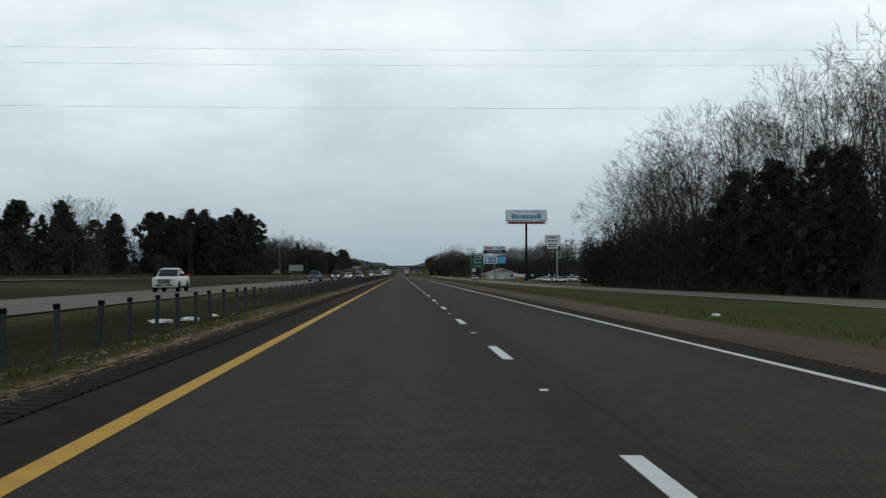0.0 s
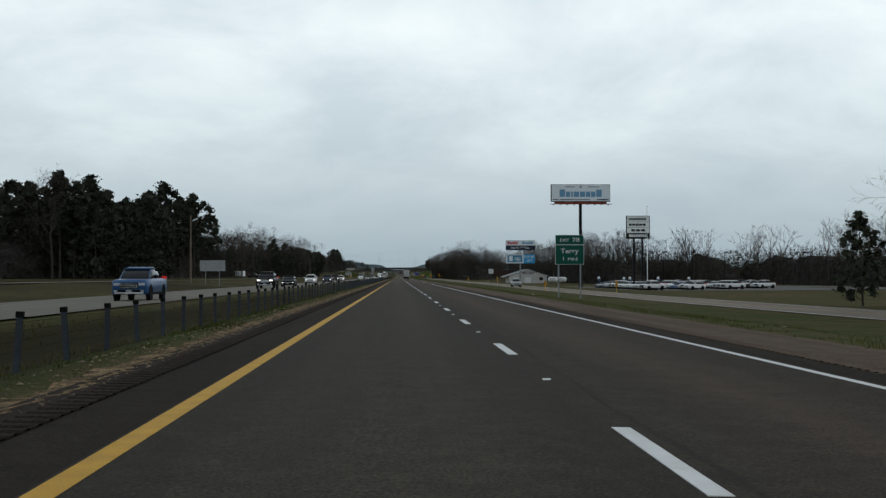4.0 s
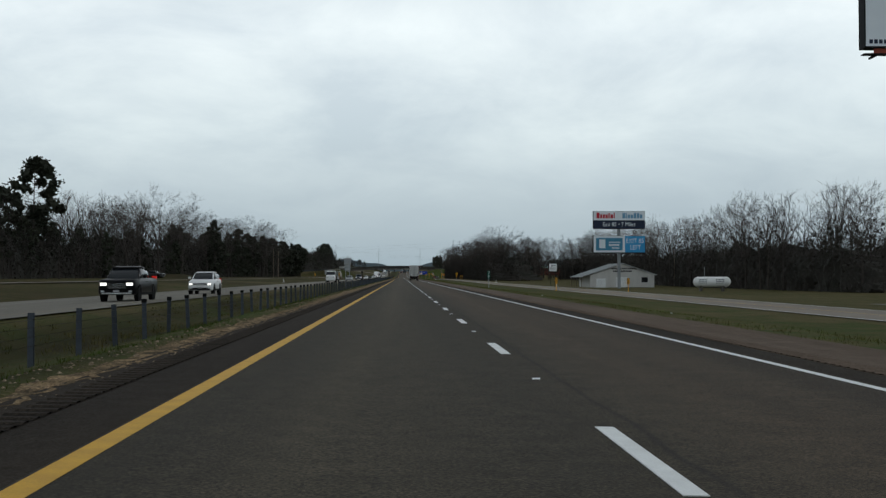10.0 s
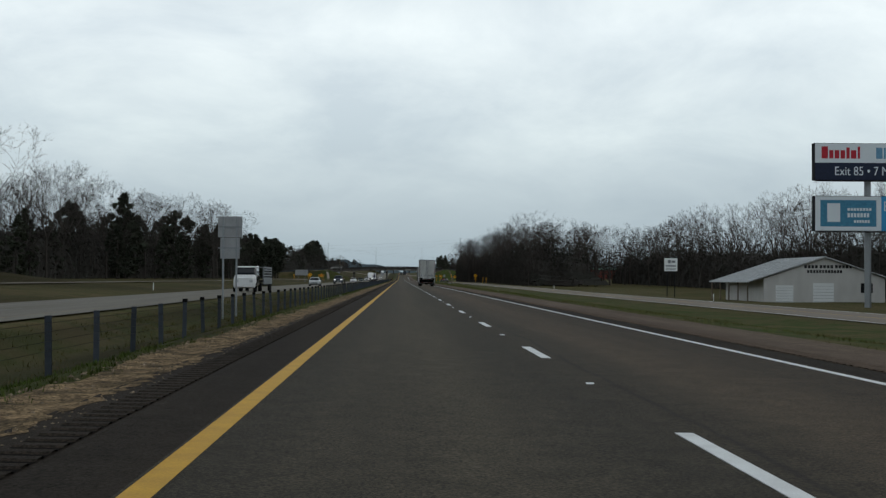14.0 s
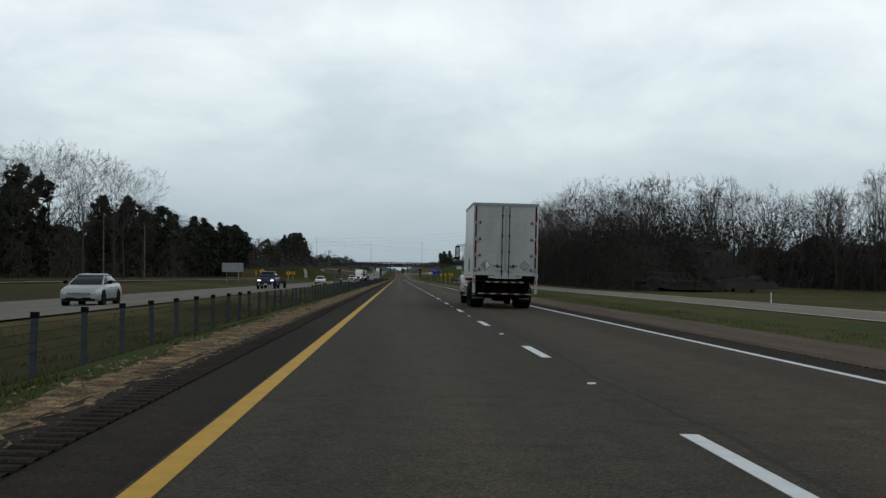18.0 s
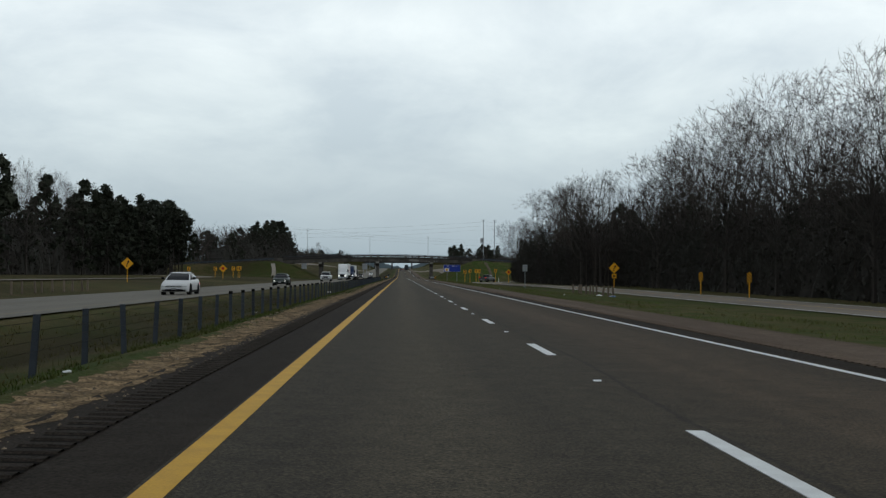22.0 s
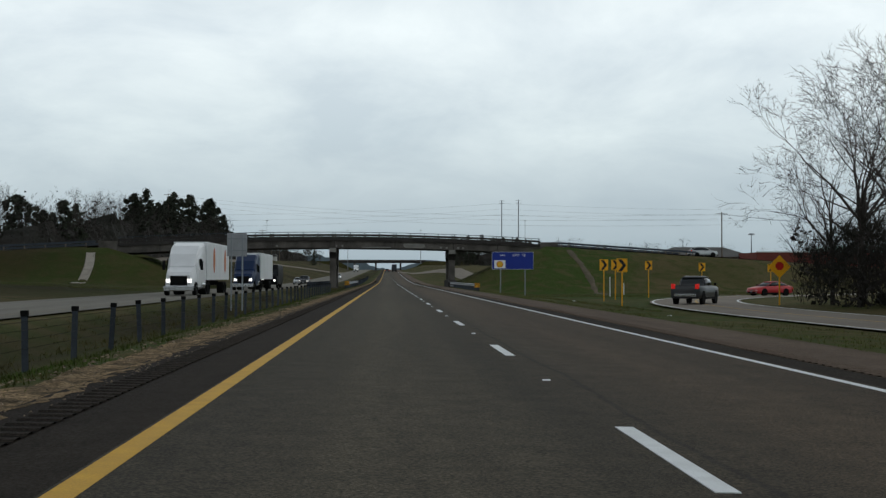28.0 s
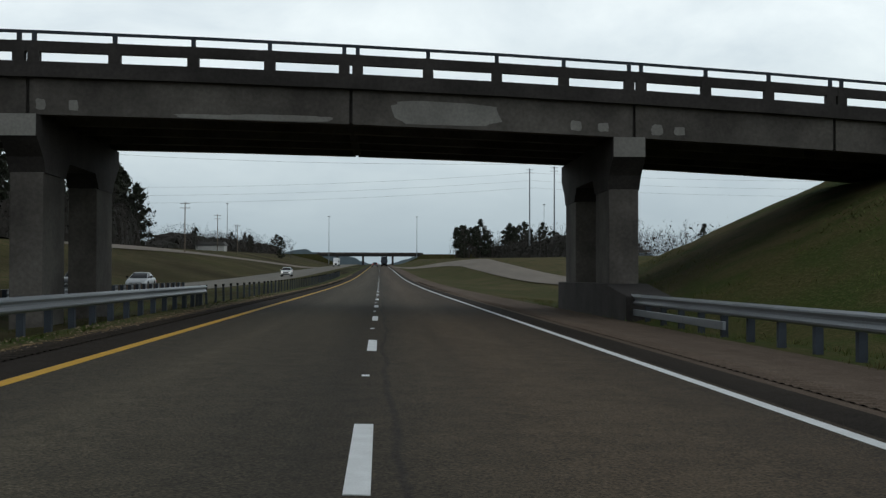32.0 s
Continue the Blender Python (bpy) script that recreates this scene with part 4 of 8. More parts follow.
def hardwood(seed, wide, clear, limbs, levels, fat, spread=(0.3, 0.85), leader=False, tall=18.0, shoots=3, sides=3):
    """Meshes of a leafless tree whose limbs fork again and again into fine twigs."""
    rng = random.Random(seed)
    stems, twigs = [], []

    def bend(d, amount):
        return (d + Vector((rng.uniform(-1, 1), rng.uniform(-1, 1), rng.uniform(-0.8, 0.9))) * amount).normalized()

    def turn(d, angle):
        side = d.orthogonal().normalized()
        side.rotate(Matrix.Rotation(rng.uniform(0, 6.283), 3, d))
        return (d * math.cos(angle) + side * math.sin(angle)).normalized()

    def grow(p, d, length, r, level):
        n = 3 if level < 2 else 2
        for i in range(n):
            d = bend(d, 0.17 if level < 2 else 0.24)
            d.z += 0.05 if level < 2 else -0.01
            d.normalize()
            e = p + d * (length / n)
            (stems if r > 0.036 else twigs).append((p, e, r, r * 0.86))
            if i < n - 1 and level < levels and rng.random() < 0.6:
                grow(e, turn(d, rng.uniform(0.55, 1.0)), length * rng.uniform(0.45, 0.6), r * 0.48, min(levels, level + 2))
            p, r = e, r * 0.86
        if level >= levels:
            for _ in range(shoots):
                q = p - d * (length * rng.uniform(0.0, 0.55))
                twigs.append((q, q + turn(d, rng.uniform(0.3, 1.05)) * (length * rng.uniform(0.35, 0.8)), 0.0088 * fat, 0.0))
            return
        for _ in range(3 if rng.random() < 0.3 else 2):
            grow(p, turn(d, rng.uniform(0.22, 0.55) if level < 2 else rng.uniform(0.3, 0.75)), length * rng.uniform(0.66, 0.84), max(0.010 * fat, r * 0.70), level + 1)

    p, d, r = Vector((0, 0, -0.3)), Vector((0, 0, 1)), tall * 0.0135
    top = 0.9 if leader else clear + 0.12
    n = 12 if leader else 5
    for i in range(n):
        d = bend(d, 0.05)
        d.z = max(d.z, 0.93)
        e = p + d.normalized() * (tall * top / n)
        stems.append((p, e, r, r * 0.9))
        p, r = e, r * (0.86 if leader else 0.93)
        f = top * (i + 1) / n
        if leader and f > clear:
            for _ in range(rng.choice((1, 2, 2))):
                taper = 0.35 + 0.65 * math.sin(3.1416 * min(1.0, 0.25 + 0.72 * (f - clear) / (top - clear)))
                grow(p, turn(Vector((0, 0, 1)), rng.uniform(*spread)), tall * 0.17 * taper, r * 0.5, 1)
        elif not leader and f > clear * 0.75 and i < n - 1:
            grow(p, turn(Vector((0, 0, 1)), rng.uniform(0.7, 1.15)), tall * 0.15, r * 0.45, 1)
    for k in range(2 if leader else limbs):
        tilt = rng.uniform(*spread) if k else rng.uniform(0.0, 0.2)
        a = 6.283 * (k + rng.uniform(-0.3, 0.3)) / max(1, limbs - 1)
        grow(p, Vector((math.sin(tilt) * math.cos(a), math.sin(tilt) * math.sin(a), math.cos(tilt))), tall * (0.1 if leader else 0.235), r * rng.uniform(0.55, 0.75), 2 if leader else 0)
    tips = sorted(q[1].z for q in twigs)
    kz = tall / tips[-max(1, len(tips) // 150)]
    reach = sorted(math.hypot(q[1].x, q[1].y) for q in twigs)[int(len(twigs) * 0.94)]
    kx = wide * tall / reach
    for segs in (stems, twigs):
        segs[:] = [(Vector((a.x * kx, a.y * kx, a.z * kz)), Vector((b.x * kx, b.y * kx, b.z * kz)), r0, r1) for a, b, r0, r1 in segs]
    return prism_mesh("trunk", stems, sides, BARK), prism_mesh("crown", twigs, 3, TWIG)


def pine_tree(seed, wide, clear, clumps, tall=20.0):
    """Meshes of a pine: bare trunk with limbs, and rounded clumps of needles."""
    rng = random.Random(seed)
    stems, verts, faces = [], [], []
    lean = Vector((rng.uniform(-0.03, 0.03), rng.uniform(-0.03, 0.03), 1))
    n = 8
    for i in range(n):
        stems.append((lean * (tall * 0.96 * i / n - 0.3 * (i == 0)), lean * (tall * 0.96 * (i + 1) / n), tall * 0.012 * (1 - i / n * 0.85), tall * 0.012 * (1 - (i + 1) / n * 0.85)))
    for k in range(clumps):
        g = (k + rng.random()) / clumps
        f = clear + (0.97 - clear) * g
        dome = (1.0 - abs(2 * (0.12 + 0.86 * g) - 0.85) ** 2.2 * 0.75)
        reach = tall * wide * max(0.1, dome) * rng.uniform(0.25, 1.1)
        a = rng.uniform(0, 6.283)
        base = lean * (tall * (f - 0.03))
        mid = lean * (tall * f) + Vector((math.cos(a) * reach, math.sin(a) * reach, reach * rng.uniform(-0.1, 0.2)))
        stems.append((base, mid, 0.05, 0.0))
        size = rng.uniform(0.8, 1.5)
        for j in range(26):
            u = Vector((rng.gauss(0, 1), rng.gauss(0, 1), rng.gauss(0, 1))).normalized()
            c = mid + Vector((u.x * size * 1.15, u.y * size * 1.15, u.z * size * 0.75)) * rng.uniform(0.55, 1.05)
            w = u.orthogonal().normalized()
            w.rotate(Matrix.Rotation(rng.uniform(0, 6.28), 3, u))
            v = (u.cross(w) + u * rng.gauss(0, 0.5)).normalized()
            q = len(verts)
            if j < 7:
                c = mid + u * size * rng.uniform(0.15, 0.55)
                h = rng.uniform(0.6, 0.95)
                verts += [c - v * h, c + w * h * rng.uniform(0.6, 1.0), c + v * h, c - w * h * rng.uniform(0.6, 1.0)]
            else:
                h = rng.uniform(0.2, 0.4)
                verts += [c - u * h * 0.5, c + w * h * rng.uniform(0.4, 0.8), c + (u + v * 0.6) * h * rng.uniform(0.7, 1.2), c - w * h * rng.uniform(0.4, 0.8)]
            faces.append((q, q + 1, q + 2, q + 3))
    me = bpy.data.meshes.new("crown")
    me.from_pydata(verts, [], faces)
    me.materials.append(NEEDLE)
    return prism_mesh("trunk", stems, 4, BARK), me


SHAPES = ((0.40, 0.26, 5), (0.34, 0.34, 5), (0.45, 0.24, 6), (0.31, 0.38, 4), (0.38, 0.30, 5), (0.38, 0.22, 5), (0.46, 0.28, 6))
BARE = [hardwood(10 + i, w, c, l, 5, 1.25, sides=5) for i, (w, c, l) in enumerate(SHAPES)]
MID = [hardwood(110 + i, w * 0.85, c + 0.1, l, 4, 1.7) for i, (w, c, l) in enumerate(SHAPES[:5])]
POLE = [hardwood(80 + i, w, c, 2, 3, 1.3, (0.3, 0.7), True) for i, (w, c) in enumerate(((0.15, 0.34), (0.12, 0.42), (0.17, 0.3), (0.14, 0.38)))]
THIN = [hardwood(60 + i, w, c, l, 2, 2.6, shoots=4) for i, (w, c, l) in enumerate(SHAPES[:5])]
SAPLING = [hardwood(160 + i, w, c, 3, 1, 2.2, (0.2, 0.6), False, 18.0, 3) for i, (w, c) in enumerate(((0.2, 0.2), (0.16, 0.3), (0.24, 0.15), (0.18, 0.25)))]
OAK = hardwood(210, 0.56, 0.22, 7, 5, 1.25, (0.5, 1.2), sides=5)
PINE = [pine_tree(40 + i, w, c, t) for i, (w, c, t) in enumerate(((0.21, 0.32, 56), (0.24, 0.40, 54), (0.19, 0.24, 56), (0.27, 0.44, 54)))]
CEDAR = [pine_tree(50 + i, w, c, t) for i, (w, c, t) in enumerate(((0.24, 0.04, 62), (0.20, 0.06, 58), (0.27, 0.08, 62)))]


def plant(kind, x, y, tall, rng, group):
    trunk, crown = kind
    evergreen = kind in PINE or kind in CEDAR
    k = tall / (20.0 if evergreen else 18.0)
    if not evergreen:
        ob = thing("bare_tree", Matrix.Identity(4), "leafless grey-brown hardwood tree in winter woods", "tree", group)
    else:
        ob = thing("pine_tree", Matrix.Identity(4), "dark green pine tree with a ragged crown", "tree", group)
    ob.matrix_basis = Matrix.LocRotScale((x, y, ground_z(x, y)), Euler((0, 0, rng.uniform(0, 6.283))), (k * rng.uniform(0.9, 1.15), k * rng.uniform(0.9, 1.15), k))
    shared("trunk", trunk, Matrix.Identity(4), ob)
    shared("crown", crown, Matrix.Identity(4), ob)
    return ob


def on_bank(x, y):
    return abs(y - (BRIDGE_Y + SKEW * x + 5.2)) < 16


def wood(seed, x0, x1, y0, y1, n, low, high, pines, group, bias=0.6, slim=0.25):
    """n trees in a rectangle, thicker towards the side that faces the highway."""
    rng = random.Random(seed)
    for i in range(n):
        f = rng.random() ** (1 + bias)
        x = x0 + (x1 - x0) * f
        y = y0 + (y1 - y0) * (i + rng.random()) / n
        kind = rng.choice(PINE + CEDAR) if rng.random() < pines else rng.choice(THIN if abs(x) > 90 else POLE if rng.random() < slim else BARE if f < 0.22 else MID)
        if not on_bank(x, y):
            plant(kind, x, y, rng.uniform(low, high), rng, group)


def far_wood(seed, x0, x1, y0, y1, n, low, high, bias=0.5):
    """Leafless trees that are too far or too deep in the wood to pick apart: one object."""
    rng = random.Random(seed)
    places = []
    n = int(n * 0.8)
    for i in range(n):
        x = x0 + (x1 - x0) * rng.random() ** (1 + bias)
        y = y0 + (y1 - y0) * (i + rng.random()) / n
        if not on_bank(x, y):
            places.append((x, y, rng.uniform(low, high), rng.uniform(0, 6.28), rng.randrange(99)))
    return joined(THIN, places, "far_woods", TWIG, "leafless winter woods in the background", "woods")


def brush(name, seed, x0, x1, y0, y1, n, tall, size=0.5):
    """Undergrowth: countless sprigs, dead leaves and brambles heaped in mounds, one object."""
    rng = random.Random(seed)
    verts, faces = [], []
    n = int(n * 0.8)
    for i in range(n):
        x = x0 + (x1 - x0) * rng.random() ** 1.9
        y = rng.uniform(y0, y1)
        if on_bank(x, y):
            continue
        top = tall * (0.78 + 0.38 * noise.noise((x * 0.05, y * 0.06, seed)) + 0.42 * noise.noise((x * 0.17, y * 0.19, seed)) + 0.2 * noise.noise((x * 0.6, y * 0.6, seed)))
        g = ground_z(x, y)
        c = Vector((x, y, g + max(0.4, top) * rng.random() ** 0.8))
        q = len(verts)
        if i % 5 < 3:
            # a forked sprig
            u = Vector((rng.gauss(0, 0.45), rng.gauss(0, 0.45), 1)).normalized()
            w = Vector((math.cos(c.x * 7), math.sin(c.x * 7), 0)) * (0.016 + 0.02 * size)
            h = rng.uniform(0.7, 1.5)
            m = c + u * h * 0.45
            a, b = Vector((rng.gauss(0, 0.5), rng.gauss(0, 0.5), 0.8)) * h, Vector((rng.gauss(0, 0.5), rng.gauss(0, 0.5), 0.6)) * h
            verts += [c - w, c + w, c + u * h * 1.3, m - w * 0.7, m + w * 0.7, m + a, m + b]
            faces += [(q, q + 1, q + 2), (q + 3, q + 4, q + 5), (q + 3, q + 4, q + 6)]
        else:
            u = Vector((rng.gauss(0, 0.8), rng.gauss(0, 0.8), rng.gauss(0, 0.8))).normalized()
            w = u.orthogonal().normalized()
            w.rotate(Matrix.Rotation(rng.uniform(0, 6.28), 3, u))
            s = min(0.5, size) * rng.uniform(0.35, 0.9)
            verts += [c - u * s * rng.uniform(0.7, 1.5), c + w * s * rng.uniform(0.3, 0.8), c + u * s * rng.uniform(0.7, 1.5), c - w * s * rng.uniform(0.3, 0.8)]
            faces.append((q, q + 1, q + 2, q + 3))
    # a solid lumpy sheet added behind the outer sprigs for the thicket's shaded inside
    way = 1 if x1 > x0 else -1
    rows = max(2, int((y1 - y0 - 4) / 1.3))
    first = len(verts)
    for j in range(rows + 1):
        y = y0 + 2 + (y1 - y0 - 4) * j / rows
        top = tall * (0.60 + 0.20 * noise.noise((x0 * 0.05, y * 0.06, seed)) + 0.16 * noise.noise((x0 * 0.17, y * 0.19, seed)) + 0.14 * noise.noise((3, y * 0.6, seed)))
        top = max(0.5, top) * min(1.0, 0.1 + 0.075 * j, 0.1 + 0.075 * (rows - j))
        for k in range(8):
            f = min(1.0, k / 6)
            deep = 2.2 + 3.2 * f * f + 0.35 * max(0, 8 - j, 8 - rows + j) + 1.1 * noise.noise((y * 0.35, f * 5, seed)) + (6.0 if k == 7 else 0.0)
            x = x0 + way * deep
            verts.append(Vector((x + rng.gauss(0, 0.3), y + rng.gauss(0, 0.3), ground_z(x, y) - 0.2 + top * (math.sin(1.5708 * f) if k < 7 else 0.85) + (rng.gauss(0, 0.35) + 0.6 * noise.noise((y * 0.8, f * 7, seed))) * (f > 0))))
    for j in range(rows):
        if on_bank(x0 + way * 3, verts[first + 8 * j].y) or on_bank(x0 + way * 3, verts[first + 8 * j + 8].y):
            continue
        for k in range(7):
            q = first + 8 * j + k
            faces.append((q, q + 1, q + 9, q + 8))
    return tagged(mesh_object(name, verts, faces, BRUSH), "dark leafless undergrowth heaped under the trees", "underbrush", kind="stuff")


def joined(kinds, places, name, mat, label, category):
    """Many small trees as one object; places holds (x, y, height, turn, which)."""
    data = []
    for kind in kinds:
        parts = []
        for me in kind:
            co = np.empty(len(me.vertices) * 3)
            me.vertices.foreach_get("co", co)
            parts.append((np.c_[co.reshape(-1, 3), np.ones(len(me.vertices))], [tuple(q.vertices) for q in me.polygons]))
        data.append(parts)
    verts, faces, count = [], [], 0
    for x, y, h, a, which in places:
        k = h / 18.0
        m = np.array(Matrix.LocRotScale((x, y, ground_z(x, y)), Euler((0, 0, a)), (k, k, k)))
        for co, polys in data[which % len(data)]:
            verts.append((co @ m.T)[:, :3])
            faces += [tuple(q + count for q in poly) for poly in polys]
            count += len(co)
    return tagged(mesh_object(name, np.concatenate(verts).tolist(), faces, mat), label, category, kind="stuff")


def thicket(seed, x0, x1, y0, y1, n, low, high):
    """Crowded young trees, one object."""
    rng = random.Random(seed)
    places = []
    for _ in range(int(n * 0.07)):
        x, y = x0 + (x1 - x0) * rng.random() ** 1.4, rng.uniform(y0, y1)
        if not on_bank(x, y):
            places.append((x, y, (low + (high - low) * rng.random()) * (0.82 + 0.3 * noise.noise((x * 0.06, y * 0.05, seed))), rng.uniform(0, 6.28), rng.randrange(99)))
    return joined(SAPLING, places, "thicket", TWIG, "crowded leafless young trees", "thicket")


# right-hand woods before the dealership
wood(1, 37, 56, 66, 152, 24, 15, 21.5, 0.0, "roadside woods")
wood(31, 37, 56, 150, 200, 13, 15, 19, 0.0, "roadside woods")
wood(32, 37, 46, 200, 244, 14, 5.5, 8.5, 0.9, "young pines at the edge of the woods")
far_wood(1, 56, 85, 62, 225, 42, 13, 17)
brush("underbrush", 1, 35.5, 48, 60, 226, 42000, 10.0, 0.30)
brush("underbrush", 21, 44, 60, 60, 230, 15000, 12.0, 0.6)
# right-hand woods before the overpass
wood(2, 33, 54, 838, 975, 40, 14.5, 19.3, 0.0, "roadside woods", 0.6, 0.15)
wood(3, 28, 46, 975, 1046, 36, 13, 17.8, 0.02, "roadside woods", 0.6, 0.55)
far_wood(2, 52, 82, 838, 1080, 52, 15, 20)
brush("underbrush", 2, 32.5, 46, 830, 985, 40000, 9.5, 0.30)
brush("underbrush", 22, 42, 58, 830, 985, 15000, 13.0, 0.6)
brush("underbrush", 3, 27.6, 40, 980, 1078, 38000, 10.5, 0.30)
brush("underbrush", 25, 28.6, 37, 1076, 1103, 9000, 6.0, 0.28)
brush("underbrush", 23, 36, 58, 980, 1080, 15000, 13.0, 0.6)
# woods behind the fields on the right
far_wood(4, 118, 165, 300, 560, 60, 17, 21)
wood(5, 76, 84, 560, 880, 32, 17, 21.5, 0.0, "round-crowned trees at the edge of the far woods")
far_wood(5, 80, 125, 560, 960, 92, 18, 22)
far_wood(15, 56, 110, 950, 1090, 28, 16, 20)
brush("underbrush", 24, 54, 90, 950, 1085, 16000, 12.0, 0.8)
brush("underbrush", 26, 104, 122, 540, 690, 14000, 13.0, 0.8)
brush("underbrush", 4, 116, 138, 290, 570, 28000, 12.0, 0.8)
brush("underbrush", 5, 76, 96, 560, 960, 40000, 13.0, 0.75)
# left-hand woods
wood(6, -78, -100, 60, 375, 36, 16, 20, 0.75, "woods beyond the southbound lanes")
far_wood(6, -82, -125, 60, 375, 36, 17, 21)
brush("underbrush", 6, -76, -96, 40, 380, 36000, 12.5, 0.75)
wood(7, -58, -84, 378, 475, 48, 15, 22, 1.0, "pines beyond the southbound lanes")
wood(8, -70, -95, 470, 625, 32, 15, 25, 0.85, "pines beyond the southbound lanes")
brush("underbrush", 7, -66, -88, 370, 640, 32000, 13.5, 0.75)
wood(9, -70, -90, 640, 800, 16, 19, 23, 0.05, "woods beyond the southbound lanes")
far_wood(9, -76, -120, 640, 800, 50, 18, 23)
wood(10, -66, -95, 800, 1130, 44, 16, 21, 0.6, "woods beyond the southbound lanes")
far_wood(10, -72, -120, 800, 1190, 72, 16, 21)
wood(11, -62, -84, 1235, 1530, 36, 13, 19, 0.75, "woods beyond the southbound lanes")
far_wood(11, -66, -120, 1120, 1500, 55, 15, 19)
brush("underbrush", 8, -68, -92, 640, 1190, 52000, 14.5, 0.8)
brush("underbrush", 9, -58, -100, 1235, 1510, 20000, 16.0, 0.8)
# young growth that closes the woods
thicket(1, 38, 60, 62, 226, 3000, 7, 13)
thicket(16, 40, 60, 62, 165, 1600, 10, 15.5)
thicket(2, 35, 60, 834, 980, 2500, 8, 14.5)
thicket(3, 28.4, 50, 978, 1060, 2300, 8, 15)
thicket(4, 117, 150, 295, 566, 2800, 8, 14.5)
thicket(15, 100, 150, 540, 660, 1500, 9, 15)
thicket(5, 79, 112, 560, 960, 5200, 10, 15.5)
thicket(6, -77, -112, 50, 380, 2000, 9, 16)
thicket(7, -62, -95, 376, 640, 2000, 6, 11)
thicket(8, -70, -108, 640, 1185, 4600, 9, 15.5)
thicket(13, 38, 74, 1640, 1760, 700, 10, 15)
thicket(14, -78, -38, 1680, 1800, 700, 6, 9)
thicket(9, -60, -100, 1235, 1505, 1800, 9, 15)
thicket(10, 52, 120, 1440, 1720, 900, 4, 8)
thicket(11, -60, -170, 1560, 2000, 1200, 6, 12)
thicket(12, 60, 260, 1750, 2100, 1200, 6, 12)
wood(13, -64, -84, 1085, 1188, 30, 17, 21.5, 0.85, "pines beside the overpass")
wood(14, 38, 74, 1640, 1760, 26, 11, 16, 0.75, "woods beyond the overpass")
wood(15, -78, -38, 1680, 1800, 22, 8, 11, 0.4, "woods beyond the overpass")
# single large trees that stand out
rng_single = random.Random(91)
SINGLE = ((-52, 896, 23, 6), (-64, 698, 24.5, 6), (-76, 709, 21, 2), (-66, 745, 22.5, 0), (-71, 773, 24.8, 2), (-54, 873, 22.7, 4), (-61, 927, 25.5, 0), (-68, 902, 27, 2), (-85, 918, 27.5, 6), (-62, 372, 20.6, 3), (-73, 307, 19.5, 1), (-70, 270, 18, 4),
          (-66, 792, 22, 2), (-62, 815, 21.5, 4), (-64, 838, 23, 1), (-63, 862, 22, 6), (-66, 684, 21, 3), (-64, 660, 20, 5), (-62, 960, 20, 3), (-80, 1090, 24, 0), (-84, 1072, 25, 2), (-77, 1104, 23, 4), (-88, 1050, 23, 6),
          (61, 882, 18.5, 2), (64, 872, 18, 0), (58, 891, 18, 4), (70, 880, 19, 6), (44.2, 983.6, 21.5, 2), (41.7, 946, 22, 0), (38, 912, 19.5, 6), (37.5, 960, 18.5, 0), (41, 890, 19, 4), (38.5, 858, 18, 1),
          (40.6, 157, 24, 2), (36.2, 159, 19.5, 4), (43, 211, 18.5, 0), (39.5, 220, 12.6, 2), (48, 228, 16, 6), (41, 204, 16, 4), (51, 214, 18, 1), (47, 196, 18, 3), (42, 140, 21, 6), (40, 128, 20, 0), (43, 118, 21, 2), (45, 170, 19.5, 4), (41, 108, 19.5, 6), (38.5, 176, 18, 2),
          (30.4, 1096, 15.2, 6), (31.2, 1091, 15.5, 0), (29.4, 1088, 14, 4), (31.8, 1099, 13.5, 3), (30.2, 1100, 11.5, 2), (30.6, 1084, 15, 2))
for x, y, tall, k in SINGLE:
    plant(BARE[k], x, y, tall, rng_single, "large single trees")
plant(OAK, 50.5, 944, 25.5, rng_single, "large single trees")
for x, y, tall in ((34, 1007, 19.6), (33, 1012, 19), (35.5, 1003, 18), (31.4, 1030, 19.4), (32.4, 1036, 18.5), (32, 1022, 18)):
    plant(POLE[rng_single.randrange(4)], x, y, tall, rng_single, "large single trees")
for x, y, tall in ((-61.5, 473, 26), (-64, 466, 23), (-62, 528, 26.5), (-65, 519, 25), (-66, 540, 24), (-66, 480, 24), (-111, 485, 24), (-86, 1222, 21), (-92, 1232, 22), (-98, 1240, 22), (-88, 1250, 21), (-64, 1402, 20.5), (-66, 1440, 22), (-65.5, 1489, 23.5), (-70, 1515, 24), (-72, 1528, 24), (-62, 1380, 18)):
    plant(PINE[rng_single.randrange(4)], x, y, tall, rng_single, "tall single pines")
for x, y, tall in ((39.5, 1040, 9), (36, 1000, 10), (40, 965, 11), (37, 935, 8.5), (-62, 785, 12), (-60, 850, 12.5), (-60, 828, 11), (-63, 880, 12), (-64, 720, 11), (-61, 940, 11), (-68, 655, 11), (38.6, 228, 7), (40, 234, 6.5), (38, 129, 13), (39.5, 121, 13.5), (37.6, 113, 12.5), (38.4, 105, 13), (37.5, 96, 12), (38.5, 138, 10)):
    plant(CEDAR[rng_single.randrange(3)], x, y, tall, rng_single, "evergreens in the underwood")
# evergreens that close the foot of the left-hand woods
rng_low = random.Random(77)
for y in range(70, 1180, 17):
    x = -(interp(y, ((0, 77), (360, 76), (380, 66), (640, 69), (1180, 68))) + rng_low.uniform(0, 9))
    plant(CEDAR[rng_low.randrange(3)], x, y + rng_low.uniform(-6, 6), rng_low.uniform(8.5, 14.5), rng_low, "evergreens in the underwood")
